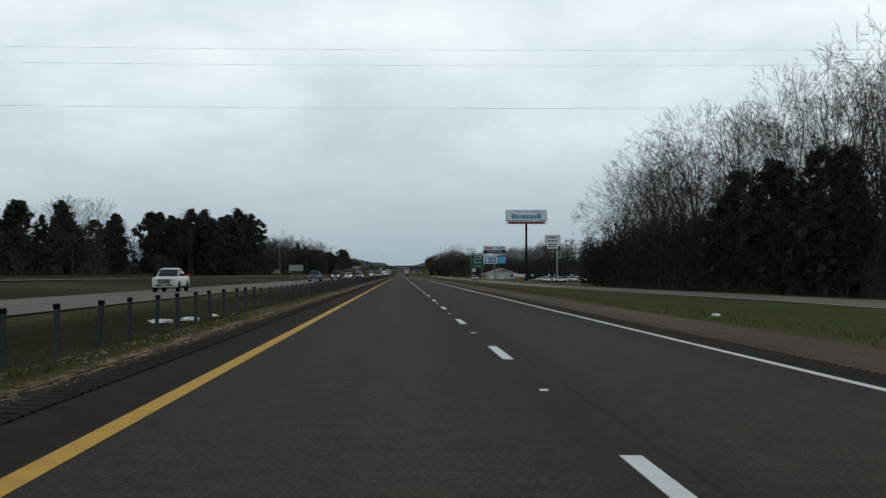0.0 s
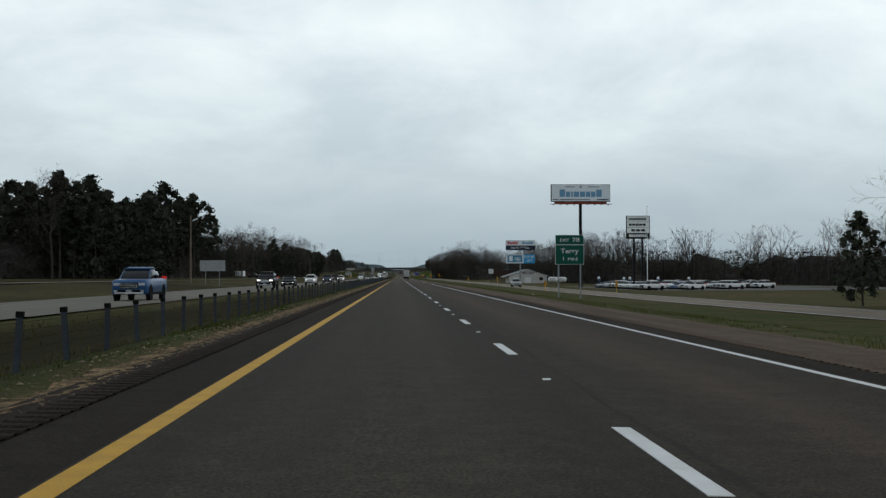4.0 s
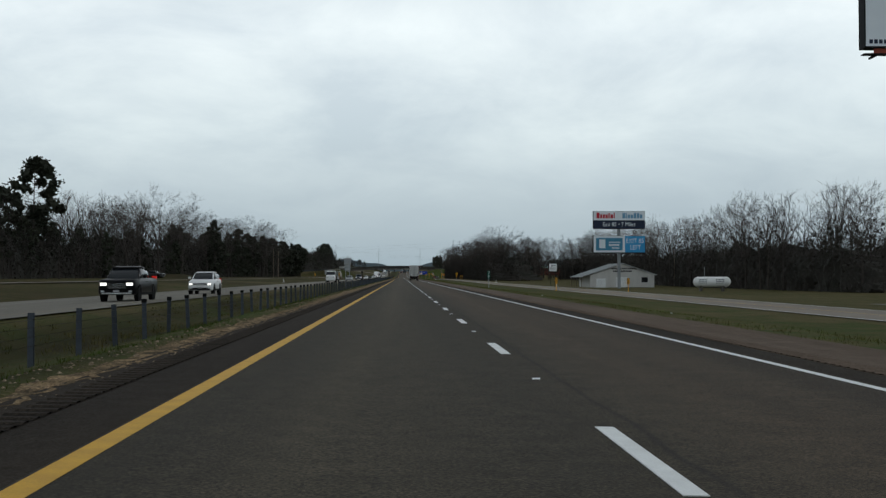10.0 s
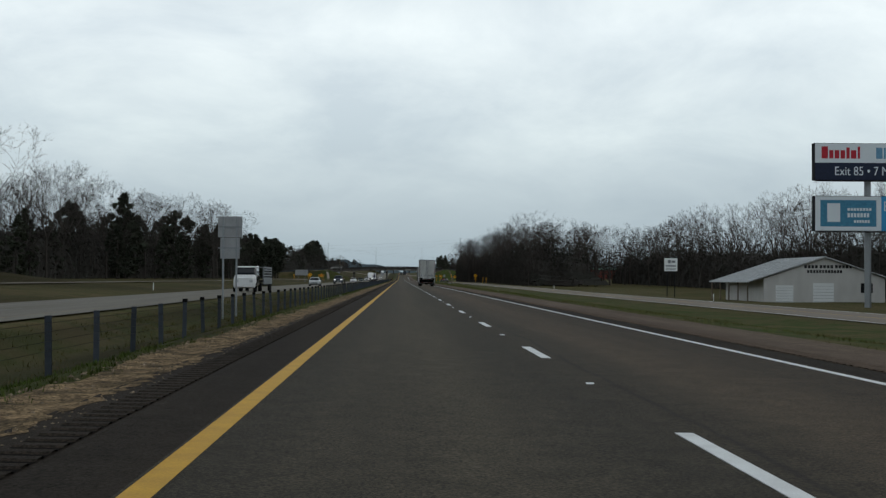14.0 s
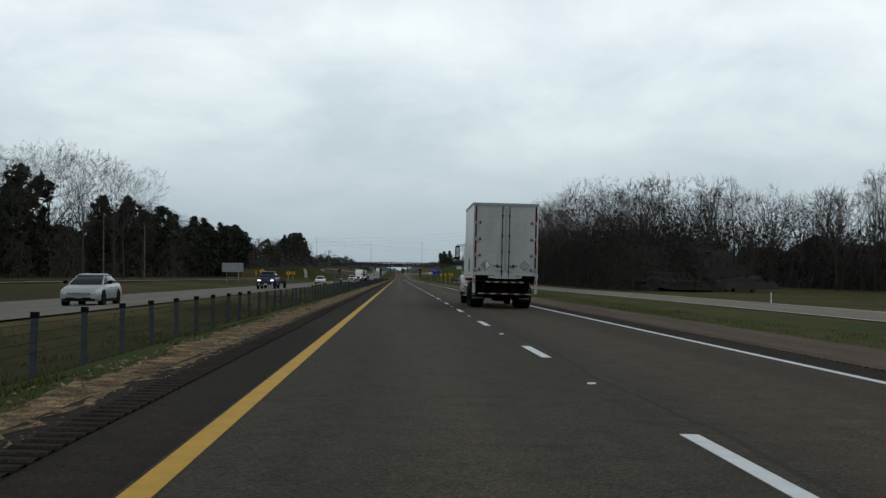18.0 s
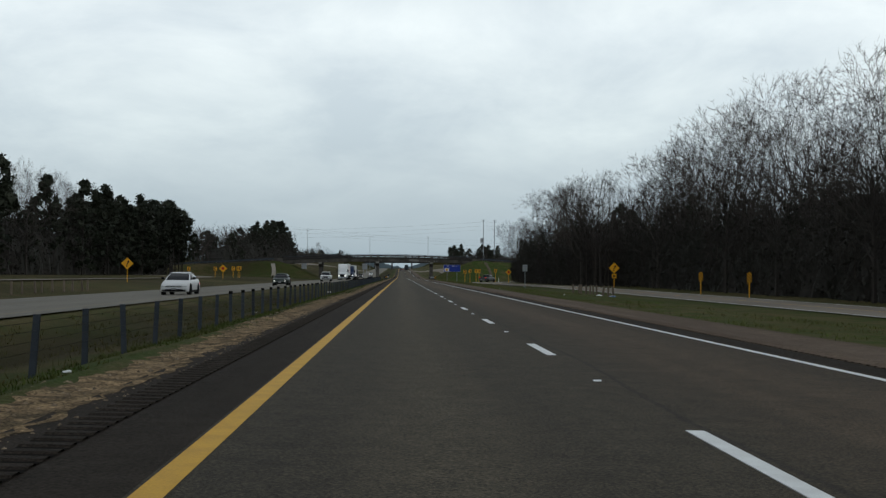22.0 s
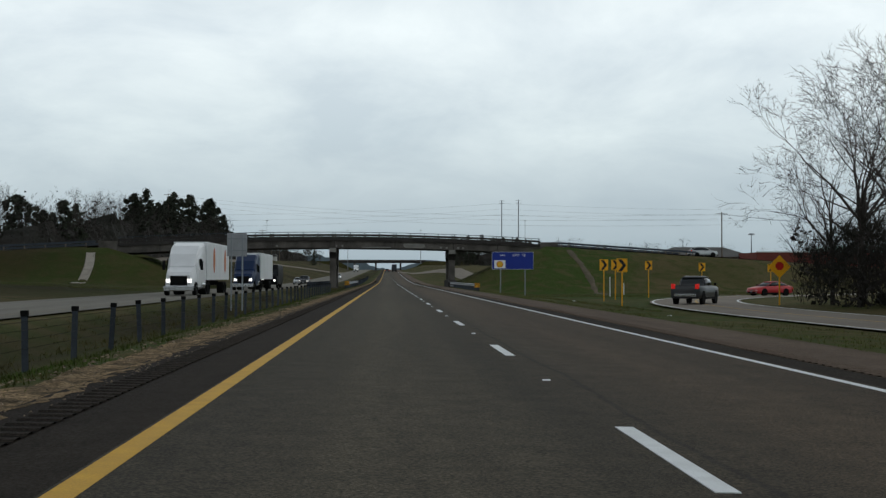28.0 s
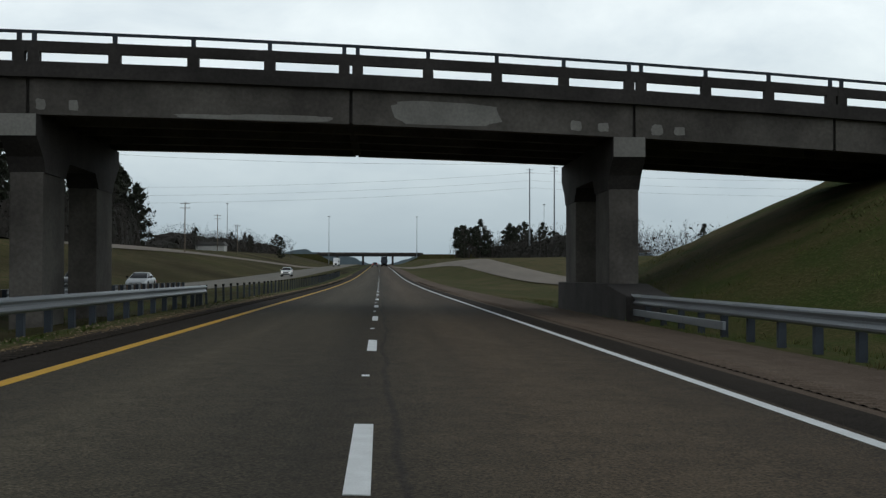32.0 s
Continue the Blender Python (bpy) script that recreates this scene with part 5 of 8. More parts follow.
# beyond the overpass
wood(12, 50, 85, 1430, 1560, 12, 7, 10, 0.3, "woods beyond the overpass")
far_wood(12, 60, 140, 1560, 1800, 20, 11, 15)
far_wood(13, -170, -60, 1560, 2000, 30, 11, 15)
far_wood(14, 60, 260, 1750, 2100, 30, 11, 15)
brush("underbrush", 10, 50, 110, 1430, 1700, 12000, 8.0, 0.8)
brush("underbrush", 11, -60, -170, 1560, 2000, 12000, 9.0, 1.0)
brush("underbrush", 12, 60, 260, 1750, 2100, 12000, 9.0, 1.0)


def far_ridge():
    """Wooded rise at the end of sight, the haze of distance painted into its colour."""
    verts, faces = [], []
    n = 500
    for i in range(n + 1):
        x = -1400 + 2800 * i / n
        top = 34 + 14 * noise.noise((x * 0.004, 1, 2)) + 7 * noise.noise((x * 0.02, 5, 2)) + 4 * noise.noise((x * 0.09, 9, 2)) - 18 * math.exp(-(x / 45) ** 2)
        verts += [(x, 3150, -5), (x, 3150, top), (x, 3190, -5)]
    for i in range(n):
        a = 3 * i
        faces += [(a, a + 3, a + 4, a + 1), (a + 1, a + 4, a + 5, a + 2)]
    return tagged(mesh_object("backdrop", verts, faces, DISTANCE), "wooded horizon far beyond the road, its haze painted blue-grey", "horizon", kind="structure")


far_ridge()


# ---- barriers ----
def cable_barrier():
    """Steel posts with black caps and four cables down the median."""
    runs = [thing("cable_barrier", pose(0, 0, 0), "median cable barrier with grey steel posts and black caps", "barrier", "cable barriers") for _ in range(2)]
    b = runs[0]
    bm = nb()
    prism(bm, [(-0.05, -0.035), (0.05, -0.035), (0.05, -0.025), (-0.042, -0.025), (-0.042, 0.025), (0.05, 0.025), (0.05, 0.035), (-0.05, 0.035)], "z", -0.25, 1.05)
    me = bpy.data.meshes.new("post")
    bmesh.ops.recalc_face_normals(bm, faces=bm.faces[:])
    bm.to_mesh(me)
    bm.free()
    me.materials.append(POST_STEEL)
    bm = nb()
    box(bm, -0.064, 0.064, -0.05, 0.05, 1.02, 1.12, 0.012)
    cap = bpy.data.meshes.new("cap")
    bm.to_mesh(cap)
    bm.free()
    cap.materials.append(BLACK_PLASTIC)
    rng = random.Random(3)
    tops = []
    marks = ((-16, -25.5), (0, 25.03), (22, 94.27), (34, 131.9), (69, 241.8), (92, 314.9), (115, 387.1), (149, 494.3), (184, 605.4), (230, 750.7), (264, 858.8), (288, 935.1), (323, 1044.8), (335, 1083.3), (442, 1421.5))
    for k in range(442 + 16):
        x, y = -4.47, interp(k - 16, marks)
        z = ground_z(x, y) - 0.02
        if not 1158 < y < 1222:
            m = pose(x, y, z, rng.gauss(0, 1.2), rng.gauss(0, 1.5), rng.gauss(0, 3))
            p = shared("post", me, m, runs[0 if k < 215 else 1])
            if noise.noise((0, y * 0.02, 7)) > -0.18:
                shared("cap", cap, Matrix.Identity(4), p)
        tops.append((x, y, z))
    for h in (0.47, 0.63, 0.79, 0.93):
        for run in ([q for q in tops if q[1] < 1160], [q for q in tops if q[1] > 1222]):
            segs = [(Vector((a[0] + 0.055, a[1], a[2] + h)), Vector((c[0] + 0.055, c[1], c[2] + h)), 0.0065, 0.0065) for a, c in zip(run, run[1:])]
            me2 = prism_mesh("cable", segs, 4, CABLE)
            o = new("cable", me2)
            o.parent = runs[0 if run[0][1] < 1160 else 1]
    return b


cable_barrier()


def w_profile():
    """Outline of a W-beam, depth and height."""
    pts = [(0.0, -0.155), (0.012, -0.15), (0.075, -0.115), (0.08, -0.08), (0.02, -0.02), (0.02, 0.02), (0.08, 0.08), (0.075, 0.115), (0.012, 0.15), (0.0, 0.155)]
    return pts + [(d - 0.006, h) for d, h in pts[::-1]]


def guardrail(label, x, y0, y1, side, base, ends=(True, True)):
    """W-beam on posts along y; side is +1 where the beam faces +x."""
    g = thing("guardrail", pose(x, y0, 0), label, "guardrail", "guardrails by the overpass")
    n = round((y1 - y0) / 1.9)
    prof = w_profile()
    step = 3.8
    k = max(1, round((y1 - y0) / step))
    for i in range(k):
        a, c = (y1 - y0) * i / k, (y1 - y0) * (i + 1) / k + 0.1
        za, zc = base(x, y0 + a) + 0.62, base(x, y0 + c) + 0.62
        bm = nb()
        va = [bm.verts.new((side * (0.16 + d + 0.002 * (i % 2)), a, za + h)) for d, h in prof]
        vc = [bm.verts.new((side * (0.16 + d + 0.002 * (i % 2)), c, zc + h)) for d, h in prof]
        for j in range(len(prof)):
            q = (j + 1) % len(prof)
            bm.faces.new((va[j], vc[j], vc[q], va[q]))
        part("beam", bm, STEEL, g)
    bm = nb()
    box(bm, -0.07, 0.07, -0.075, 0.075, -0.7, 0.77)
    pm = bpy.data.meshes.new("post")
    bm.to_mesh(pm)
    bm.free()
    pm.materials.append(POST_STEEL)
    bm = nb()
    lo, hi = sorted((side * 0.072, side * 0.165))
    box(bm, lo, hi, -0.07, 0.07, 0.46, 0.76)
    bl = bpy.data.meshes.new("block")
    bm.to_mesh(bl)
    bm.free()
    bl.materials.append(WOOD_POST)
    for i in range(n + 1):
        d = (y1 - y0) * i / n
        z = base(x, y0 + d)
        p = shared("post", pm, pose(0, d, z), g)
        shared("block", bl, Matrix.Identity(4), p)
    if ends[0]:
        bm = nb()
        z = base(x, y0)
        lo, hi = sorted((side * 0.02, side * 0.36))
        box(bm, lo, hi, -0.5, 0.02, z + 0.40, z + 0.82, 0.02)
        part("end_terminal", bm, STEEL, g, "galvanised impact end terminal")
        striped(g, (side * 0.2 - 0.28, -0.53, z + 0.38), 0.56, 0.5, side)
    return g


def striped(parent, corner, w, h, side, n=5, name="hazard_plate"):
    """Yellow plate with slanting black bars, facing south; corner is its lower left."""
    x, y, z = corner
    bm = nb()
    box(bm, x, x + w, y - 0.004, y, z, z + h)
    plate = part(name, bm, SIGN_YELLOW, parent, "yellow plate with black diagonal stripes")
    bm = nb()
    pitch = (h + w) / n
    for i in range(n):
        a = z - w + pitch * i + pitch * 0.25
        b = a + pitch * 0.5
        pts = []
        for lx, lz in ((0, a), (0, b), (w, b + w), (w, a + w)):
            pts.append([lx if side > 0 else w - lx, lz])
        # clip the slanted bar to the plate by sampling columns
        cols = []
        for s in range(9):
            f = s / 8
            lo, hi = max(z, a + w * f), min(z + h, b + w * f)
            if hi - lo > 0.004:
                cols.append((w * f if side > 0 else w - w * f, lo, hi))
        for c, d in zip(cols, cols[1:]):
            q = [bm.verts.new((x + c[0], y - 0.007, c[1])), bm.verts.new((x + d[0], y - 0.007, d[1])), bm.verts.new((x + d[0], y - 0.007, d[2])), bm.verts.new((x + c[0], y - 0.007, c[2]))]
            bm.faces.new(q)
    part("stripes", bm, SIGN_BLACK, plate)
    return plate


guardrail("galvanised W-beam guardrail leading to the pier", 11.35, 1151, 1206.2, -1, lambda x, y: min(road_z(x, y), ground_z(x, y) + 0.05))
guardrail("galvanised W-beam guardrail in the median", -3.05, 1163, 1217, 1, lambda x, y: ground_z(x, y) + 0.05)
guardrail("galvanised W-beam guardrail beside the southbound lanes", -9.0, 1188, 1250, -1, lambda x, y: ground_z(x, y) + 0.05, (False, False))
rub = thing("rub_rail", pose(11.35, 1196, 0), "galvanised channel under the guardrail beam at the pier", "guardrail", "guardrails by the overpass")
for k in range(3):
    bm = nb()
    z = min(road_z(11.35, 1200), ground_z(11.35, 1200) + 0.05)
    box(bm, -0.24, -0.16, 3.4 * k, 3.4 * k + 3.39, z + 0.16, z + 0.34, 0.012)
    part("channel", bm, STEEL, rub)
for s, u0, u1 in ((1, 28.2, 51.0), (-1, -95.0, -40.0)):
    for v, side in ((-0.2, 1), (WIDE, -1)):
        g = thing("guardrail", pose(0, 0, 0), "dark weathered guardrail along the embankment road", "guardrail", "approach guardrails")
        along("beam", u0, u1, v + 0.05, v + 0.12, 0.42, 0.72, POST_STEEL, g, 12)
        for i in range(20):
            u = u0 + (u1 - u0) * (i + 0.5) / 20
            along("post", u - 0.07, u + 0.07, v + 0.125, v + 0.27, -0.5, 0.74, WOOD_POST, g)


# ---- signs ----
def plate(name, parent, x0, x1, z0, z1, mat, y=0.0, thick=0.02, label="", bevel=0.0):
    bm = nb()
    box(bm, x0, x1, y - thick, y, z0, z1, bevel)
    return part(name, bm, mat, parent, label)


def bars(parent, name, mat, items, y):
    """Plain bars (x0, x1, z0, z1) on a face, for writing that cannot be read."""
    for x0, x1, z0, z1 in items:
        bm = nb()
        box(bm, x0, x1, y - 0.008, y, z0, z1)
        part(name, bm, mat, parent)


def word(bm_items, x, z, n, w, h, gap=0.35):
    """Letter-sized bars for a word of n letters, the first one's corner at x, z."""
    for i in range(n):
        bm_items.append((x + i * w * (1 + gap), x + i * w * (1 + gap) + w, z, z + h))


def rounded(bm, x0, x1, z0, z1, y0, y1, r):
    pts = []
    for cx, cz, a0 in ((x1 - r, z1 - r, 0), (x0 + r, z1 - r, 90), (x0 + r, z0 + r, 180), (x1 - r, z0 + r, 270)):
        for k in range(5):
            a = radians(a0 + 22.5 * k)
            pts.append((cx + r * math.cos(a), cz + r * math.sin(a)))
    prism(bm, pts, "y", y0, y1)


def guide_sign():
    gx, gy = 18.84, 265.6
    base = ground_z(gx, gy)
    s = thing("exit_sign", pose(gx, gy, base), "green highway exit sign with white border and letters", "road sign")
    z0, z1, zm = 2.31 - base, 5.24 - base, 4.26 - base
    for lo, hi in ((z0, zm - 0.001), (zm + 0.001, z1)):
        bm = nb()
        rounded(bm, -1.42, 1.42, lo, hi, -0.02, 0.0, 0.07)
        p = part("panel", bm, SIGN_WHITE, s, "white border of the panel")
        bm = nb()
        rounded(bm, -1.395, 1.395, lo + 0.025, hi - 0.025, -0.026, -0.0205, 0.06)
        part("face", bm, SIGN_GREEN, p, "green sheet")
    def put(text, size, x, z, wide):
        lettering("letters", text, size, pose(x, -0.03, z) @ FACE, SIGN_WHITE, s, 0.003, wide)
    put("EXIT", 0.42, -0.48, zm + 0.46, 0.92)
    put("78", 0.58, 0.62, zm + 0.48, 0.72)
    put("Terry", 0.66, 0.0, z0 + 1.32, 1.78)
    put("1", 0.56, -0.6, z0 + 0.55, None)
    put("MILE", 0.40, 0.32, z0 + 0.52, 0.98)
    for x in (-1.08, 1.1):
        bm = nb()
        zb = ground_z(gx + x, gy) - base
        box(bm, x - 0.07, x + 0.07, 0.05, 0.2, zb - 0.3, z1 - 0.05)
        part("post", bm, STEEL, s)
    for z in (z0 + 0.4, z0 + 1.4, z1 - 0.4):
        bm = nb()
        box(bm, -1.3, 1.3, 0.001, 0.049, z - 0.04, z + 0.04)
        part("brace", bm, STEEL, s)


guide_sign()


def logo_sign():
    gx, gy = 16.75, 1168.3
    base = ground_z(gx, gy)
    s = thing("services_sign", pose(gx, gy, base), "blue roadside services sign with a golden shell panel", "road sign")
    z0, z1 = 2.19 - base, 4.28 - base
    bm = nb()
    rounded(bm, -2.5, 2.5, z0, z1, -0.02, 0.0, 0.12)
    part("border", bm, SIGN_WHITE, s, "thin white border")
    bm = nb()
    rounded(bm, -2.47, 2.47, z0 + 0.03, z1 - 0.03, -0.026, -0.0205, 0.10)
    part("face", bm, SIGN_BLUE, s, "blue sheet")
    lettering("letters", "GAS", 0.34, pose(-1.27, -0.03, z1 - 0.42) @ FACE, SIGN_WHITE, s, 0.003, 0.64)
    lettering("letters", "EXIT  78", 0.42, pose(0.75, -0.03, z1 - 0.42) @ FACE, SIGN_WHITE, s, 0.003, 1.5)
    lp = plate("logo_panel", s, -2.22, -0.88, z0 + 0.12, z0 + 1.1, SIGN_WHITE, -0.03, 0.012, "white square panel")
    bm = nb()
    pts = []
    for k in range(19):
        a = radians(-30 + 240 * k / 18)
        r = 0.36 * (1 + 0.05 * (k % 2))
        pts.append((-1.55 + r * math.cos(a) * 1.1, z0 + 0.62 + r * math.sin(a)))
    pts += [(-1.78, z0 + 0.24), (-1.32, z0 + 0.24)]
    prism(bm, pts, "y", -0.050, -0.043)
    part("emblem_edge", bm, SIGN_RED, lp)
    bm = nb()
    prism(bm, [(-1.55 + (x + 1.55) * 0.86, z0 + 0.60 + (z - z0 - 0.60) * 0.86) for x, z in pts], "y", -0.056, -0.0505)
    part("emblem", bm, SHELL_YELLOW, lp)
    for x in (-1.45, 1.5):
        bm = nb()
        box(bm, x - 0.06, x + 0.06, 0.02, 0.14, ground_z(gx + x, gy) - base - 0.3, z1 - 0.1)
        part("post", bm, STEEL, s)


logo_sign()


def big_billboard():
    cx, cy = 51.1, 471.0
    base = ground_z(cx, cy)
    s = thing("billboard", pose(cx, cy, base), "white single-pole billboard with pale blue print and red skirt", "billboard")
    z0, z1 = 21.3 - base, 25.95 - base
    w = 8.0
    bm = nb()
    box(bm, -w, w, 0.0, 1.4, z0, z1)
    part("cabinet", bm, DARK_STEEL, s)
    f = plate("poster", s, -w + 0.1, w - 0.1, z0 + 0.12, z1 - 0.1, POSTER_WHITE, -0.002, 0.04)
    items = []
    x = -5.75
    for i, (lw, lh) in enumerate(((1.5, 2.0), (1.25, 1.45), (0.5, 1.45), (1.45, 1.45), (1.45, 1.45), (1.2, 1.45), (1.2, 1.45), (1.5, 2.0))):
        items.append((x, x + lw, z0 + 1.25, z0 + 1.25 + lh))
        x += lw + 0.2
    bars(f, "print", POSTER_BLUE, items, -0.043)
    items = []
    word(items, -7.6, z0 + 0.35, 4, 0.32, 0.36)
    word(items, -5.6, z0 + 0.35, 6, 0.3, 0.36)
    word(items, 4.4, z0 + 0.35, 8, 0.3, 0.36)
    bars(f, "small_print", POSTER_NAVY, items, -0.043)
    items = []
    word(items, -3.4, z0 + 0.38, 14, 0.34, 0.34, 0.25)
    word(items, -4.2, z1 - 0.85, 5, 0.38, 0.3)
    word(items, 2.0, z1 - 0.85, 6, 0.38, 0.36)
    items.append((-0.3, 0.3, z1 - 0.95, z1 - 0.4))
    bars(f, "faint_print", PRINT_GREY, items, -0.043)
    plate("skirt", s, -w + 0.9, w - 0.9, z0 - 0.62, z0 - 0.02, RUST_RED, 0.3, 0.06, "rusty red apron under the poster")
    bm = nb()
    box(bm, -w - 0.4, w + 0.4, -1.0, -0.1, z0 - 0.78, z0 - 0.68)
    part("catwalk", bm, DARK_STEEL, s)
    for i in range(9):
        bm = nb()
        x = -w + 0.6 + i * (2 * w - 1.2) / 8
        box(bm, x - 0.05, x + 0.05, -1.0, 0.6, z0 - 0.98, z0 - 0.781)
        part("bracket", bm, DARK_STEEL, s)
    for x in (-5.4, -1.8, 1.8, 5.4):
        bm = nb()
        rod(bm, (x, -0.9, z0 - 0.68), (x, -2.0, z0 - 0.3), 0.035)
        box(bm, x - 0.3, x + 0.3, -2.15, -1.9, z0 - 0.38, z0 - 0.2)
        part("flood_lamp", bm, DARK_STEEL, s)
    bm = nb()
    rod(bm, (0, 0.7, -0.4), (0, 0.7, 10.5), 0.52, sides=20)
    rod(bm, (0, 0.7, 10.501), (0, 0.7, z0 + 0.2), 0.42, sides=20)
    part("pole", bm, DARK_STEEL, s)


RUST_RED = material("rusty_red_paint", (0.30, 0.06, 0.035), 0.7, second=(0.2, 0.05, 0.03), scale=2)
big_billboard()


def double_billboard():
    cx, cy = 51.85, 640.5
    base = ground_z(cx, cy)
    s = thing("billboard", pose(cx, cy, base), "two stacked billboards on one pole, white and blue", "billboard")
    w = 5.95
    up0, up1, lo0, lo1 = 11.9 - base, 15.9 - base, 6.4 - base, 10.2 - base
    for a, b in ((up0, up1), (lo0, lo1)):
        bm = nb()
        box(bm, -w, w, 0.0, 0.9, a, b)
        part("cabinet", bm, DARK_STEEL, s)
    mid = up0 + (up1 - up0) * 0.47
    f = plate("poster", s, -w + 0.05, w - 0.05, mid, up1 - 0.05, POSTER_WHITE, -0.002, 0.04)
    items = []
    x = -5.2
    for lw, lh in ((0.7, 1.3), (0.45, 0.9), (0.5, 0.9), (0.5, 0.9), (0.35, 1.2), (0.6, 0.9), (0.25, 1.3)):
        items.append((x, x + lw, mid + 0.45, mid + 0.45 + lh))
        x += lw + 0.14
    bars(f, "red_print", POSTER_RED, items, -0.043)
    items = []
    x = 0.75
    for lw, lh in ((0.7, 1.2), (0.22, 1.2), (0.55, 0.85), (0.55, 0.85), (0.6, 1.2), (0.55, 1.2), (0.55, 0.9)):
        items.append((x, x + lw, mid + 0.45, mid + 0.45 + lh))
        x += lw + 0.14
    bars(f, "blue_print", POSTER_BLUE, items, -0.043)
    plate("strip", s, -w + 0.05, w - 0.05, up0 + 0.05, mid - 0.005, POSTER_NAVY, -0.002, 0.04, "dark navy strip")
    lettering("letters", "Exit 85 • 7 Miles", 1.35, pose(-0.05, -0.046, (up0 + mid) / 2) @ FACE, POSTER_WHITE, s, 0.004, 7.4)
    f = plate("poster", s, -w + 0.05, 1.3, lo0 + 0.05, lo1 - 0.05, POSTER_WHITE, -0.002, 0.04)
    plate("picture", s, -5.35, 0.75, lo0 + 0.5, lo1 - 0.45, POSTER_TEAL, -0.044, 0.006, "dusty blue panel of an inn")
    items = [(-4.6, -3.2, lo0 + 1.0, lo1 - 0.8)]
    word(items, -2.4, lo0 + 2.2, 8, 0.25, 0.3)
    word(items, -2.4, lo0 + 1.5, 7, 0.26, 0.45)
    word(items, -1.7, lo0 + 0.9, 6, 0.22, 0.3)
    bars(s, "pale_print", POSTER_WHITE, items, -0.052)
    plate("blue_poster", s, 1.305, w - 0.05, lo0 + 0.05, lo1 - 0.05, POSTER_CYAN, -0.002, 0.04, "bright blue half")
    lettering("letters", "EXIT 85", 1.5, pose(3.6, -0.046, lo0 + 2.65) @ FACE, POSTER_WHITE, s, 0.004, 4.0)
    lettering("letters", "LEFT", 1.5, pose(3.7, -0.046, lo0 + 1.15) @ FACE, POSTER_WHITE, s, 0.004, 2.4)
    bm = nb()
    rod(bm, (0, 0.5, -0.4), (0, 0.5, up0 + 0.1), 0.36, sides=18)
    part("pole", bm, STEEL, s)
    for z in (up0, lo0):
        bm = nb()
        box(bm, -w, w, -0.8, -0.06, z - 0.16, z - 0.08)
        part("catwalk", bm, DARK_STEEL, s)


double_billboard()


def dealer_sign():
    cx, cy = 52.3, 399.0
    base = ground_z(cx, cy)
    s = thing("dealer_sign", pose(cx, cy, base), "white and black panel sign on two dark posts", "sign")
    z0, z1 = 9.0 - base, 13.85 - base
    bm = nb()
    box(bm, -2.5, 2.5, 0, 0.5, z0, z1, 0.04)
    part("cabinet", bm, SIGN_BLACK, s)
    h = (z1 - z0 - 1.3) / 3
    for i in range(3):
        a = z0 + 1.2 + i * h
        p = plate("face", s, -2.35, 2.35, a + 0.03, a + h - 0.03, SIGN_WHITE, -0.002, 0.02, "white lit face")
        items = []
        word(items, -1.95 if i else -1.45, a + h * 0.28, (3, 5, 9)[i], (0.85, 0.6, 0.34)[i], h * 0.42, 0.22)
        bars(p, "print", SIGN_BLACK, items, -0.023)
    items = []
    word(items, -1.9, z0 + 0.4, 8, 0.36, 0.5, 0.3)
    bars(s, "print", SIGN_WHITE, items, -0.003)
    for x in (-0.85, 0.9):
        bm = nb()
        box(bm, x - 0.16, x + 0.16, 0.1, 0.4, -0.3, z0)
        part("post", bm, DARK_STEEL, s)
    for z in (z0 - 1.6, z0 - 3.0):
        bm = nb()
        box(bm, -0.69, 0.74, 0.15, 0.35, z, z + 0.18)
        part("crossbar", bm, DARK_STEEL, s)
    f = thing("flagpole", pose(52.8, 392.2, ground_z(52.8, 392.2)), "thin white flagpole without a flag", "flagpole")
    bm = nb()
    rod(bm, (0, 0, -0.2), (0, 0, 17.0), 0.09, 0.045, 10)
    part("pole", bm, SIGN_WHITE, f)
    bm = nb()
    bmesh.ops.create_uvsphere(bm, u_segments=8, v_segments=6, radius=0.11, matrix=Matrix.Translation((0, 0, 17.1)))
    part("finial", bm, CHROME, f)


dealer_sign()


def back_sign(x0, x1, y, z0, z1, label, split=False):
    """The bare back of a sign for the other direction, on two posts."""
    cx = (x0 + x1) / 2
    base = ground_z(cx, y)
    s = thing("road_sign", pose(cx, y, base), label, "road sign", "signs seen from behind")
    w = (x1 - x0) / 2
    if split:
        plate("panel", s, -w, w, (z0 + z1) / 2 - base + 0.01, z1 - base, SIGN_BACK)
        plate("panel", s, -w * 0.8, w * 0.8, z0 - base, (z0 + z1) / 2 - base - 0.01, SIGN_BACK)
    else:
        n = max(1, round(w * 2 / 1.3))
        for i in range(n):
            plate("panel", s, -w + 2 * w * i / n + 0.004, -w + 2 * w * (i + 1) / n - 0.004, z0 - base, z1 - base, SIGN_BACK)
    for f in ((-0.55, 0.55) if w > 0.5 else (0,)):
        bm = nb()
        box(bm, f * w - 0.04, f * w + 0.04, -0.1, -0.021, ground_z(cx + f * w, y) - base - 0.3, z1 - base - 0.05)
        part("post", bm, STEEL, s)
    for z in (z0 + (z1 - z0) * 0.25, z0 + (z1 - z0) * 0.75):
        bm = nb()
        box(bm, -w * 0.95, w * 0.95, -0.13, -0.101, z - base - 0.03, z - base + 0.03)
        part("brace", bm, STEEL, s)
    return s


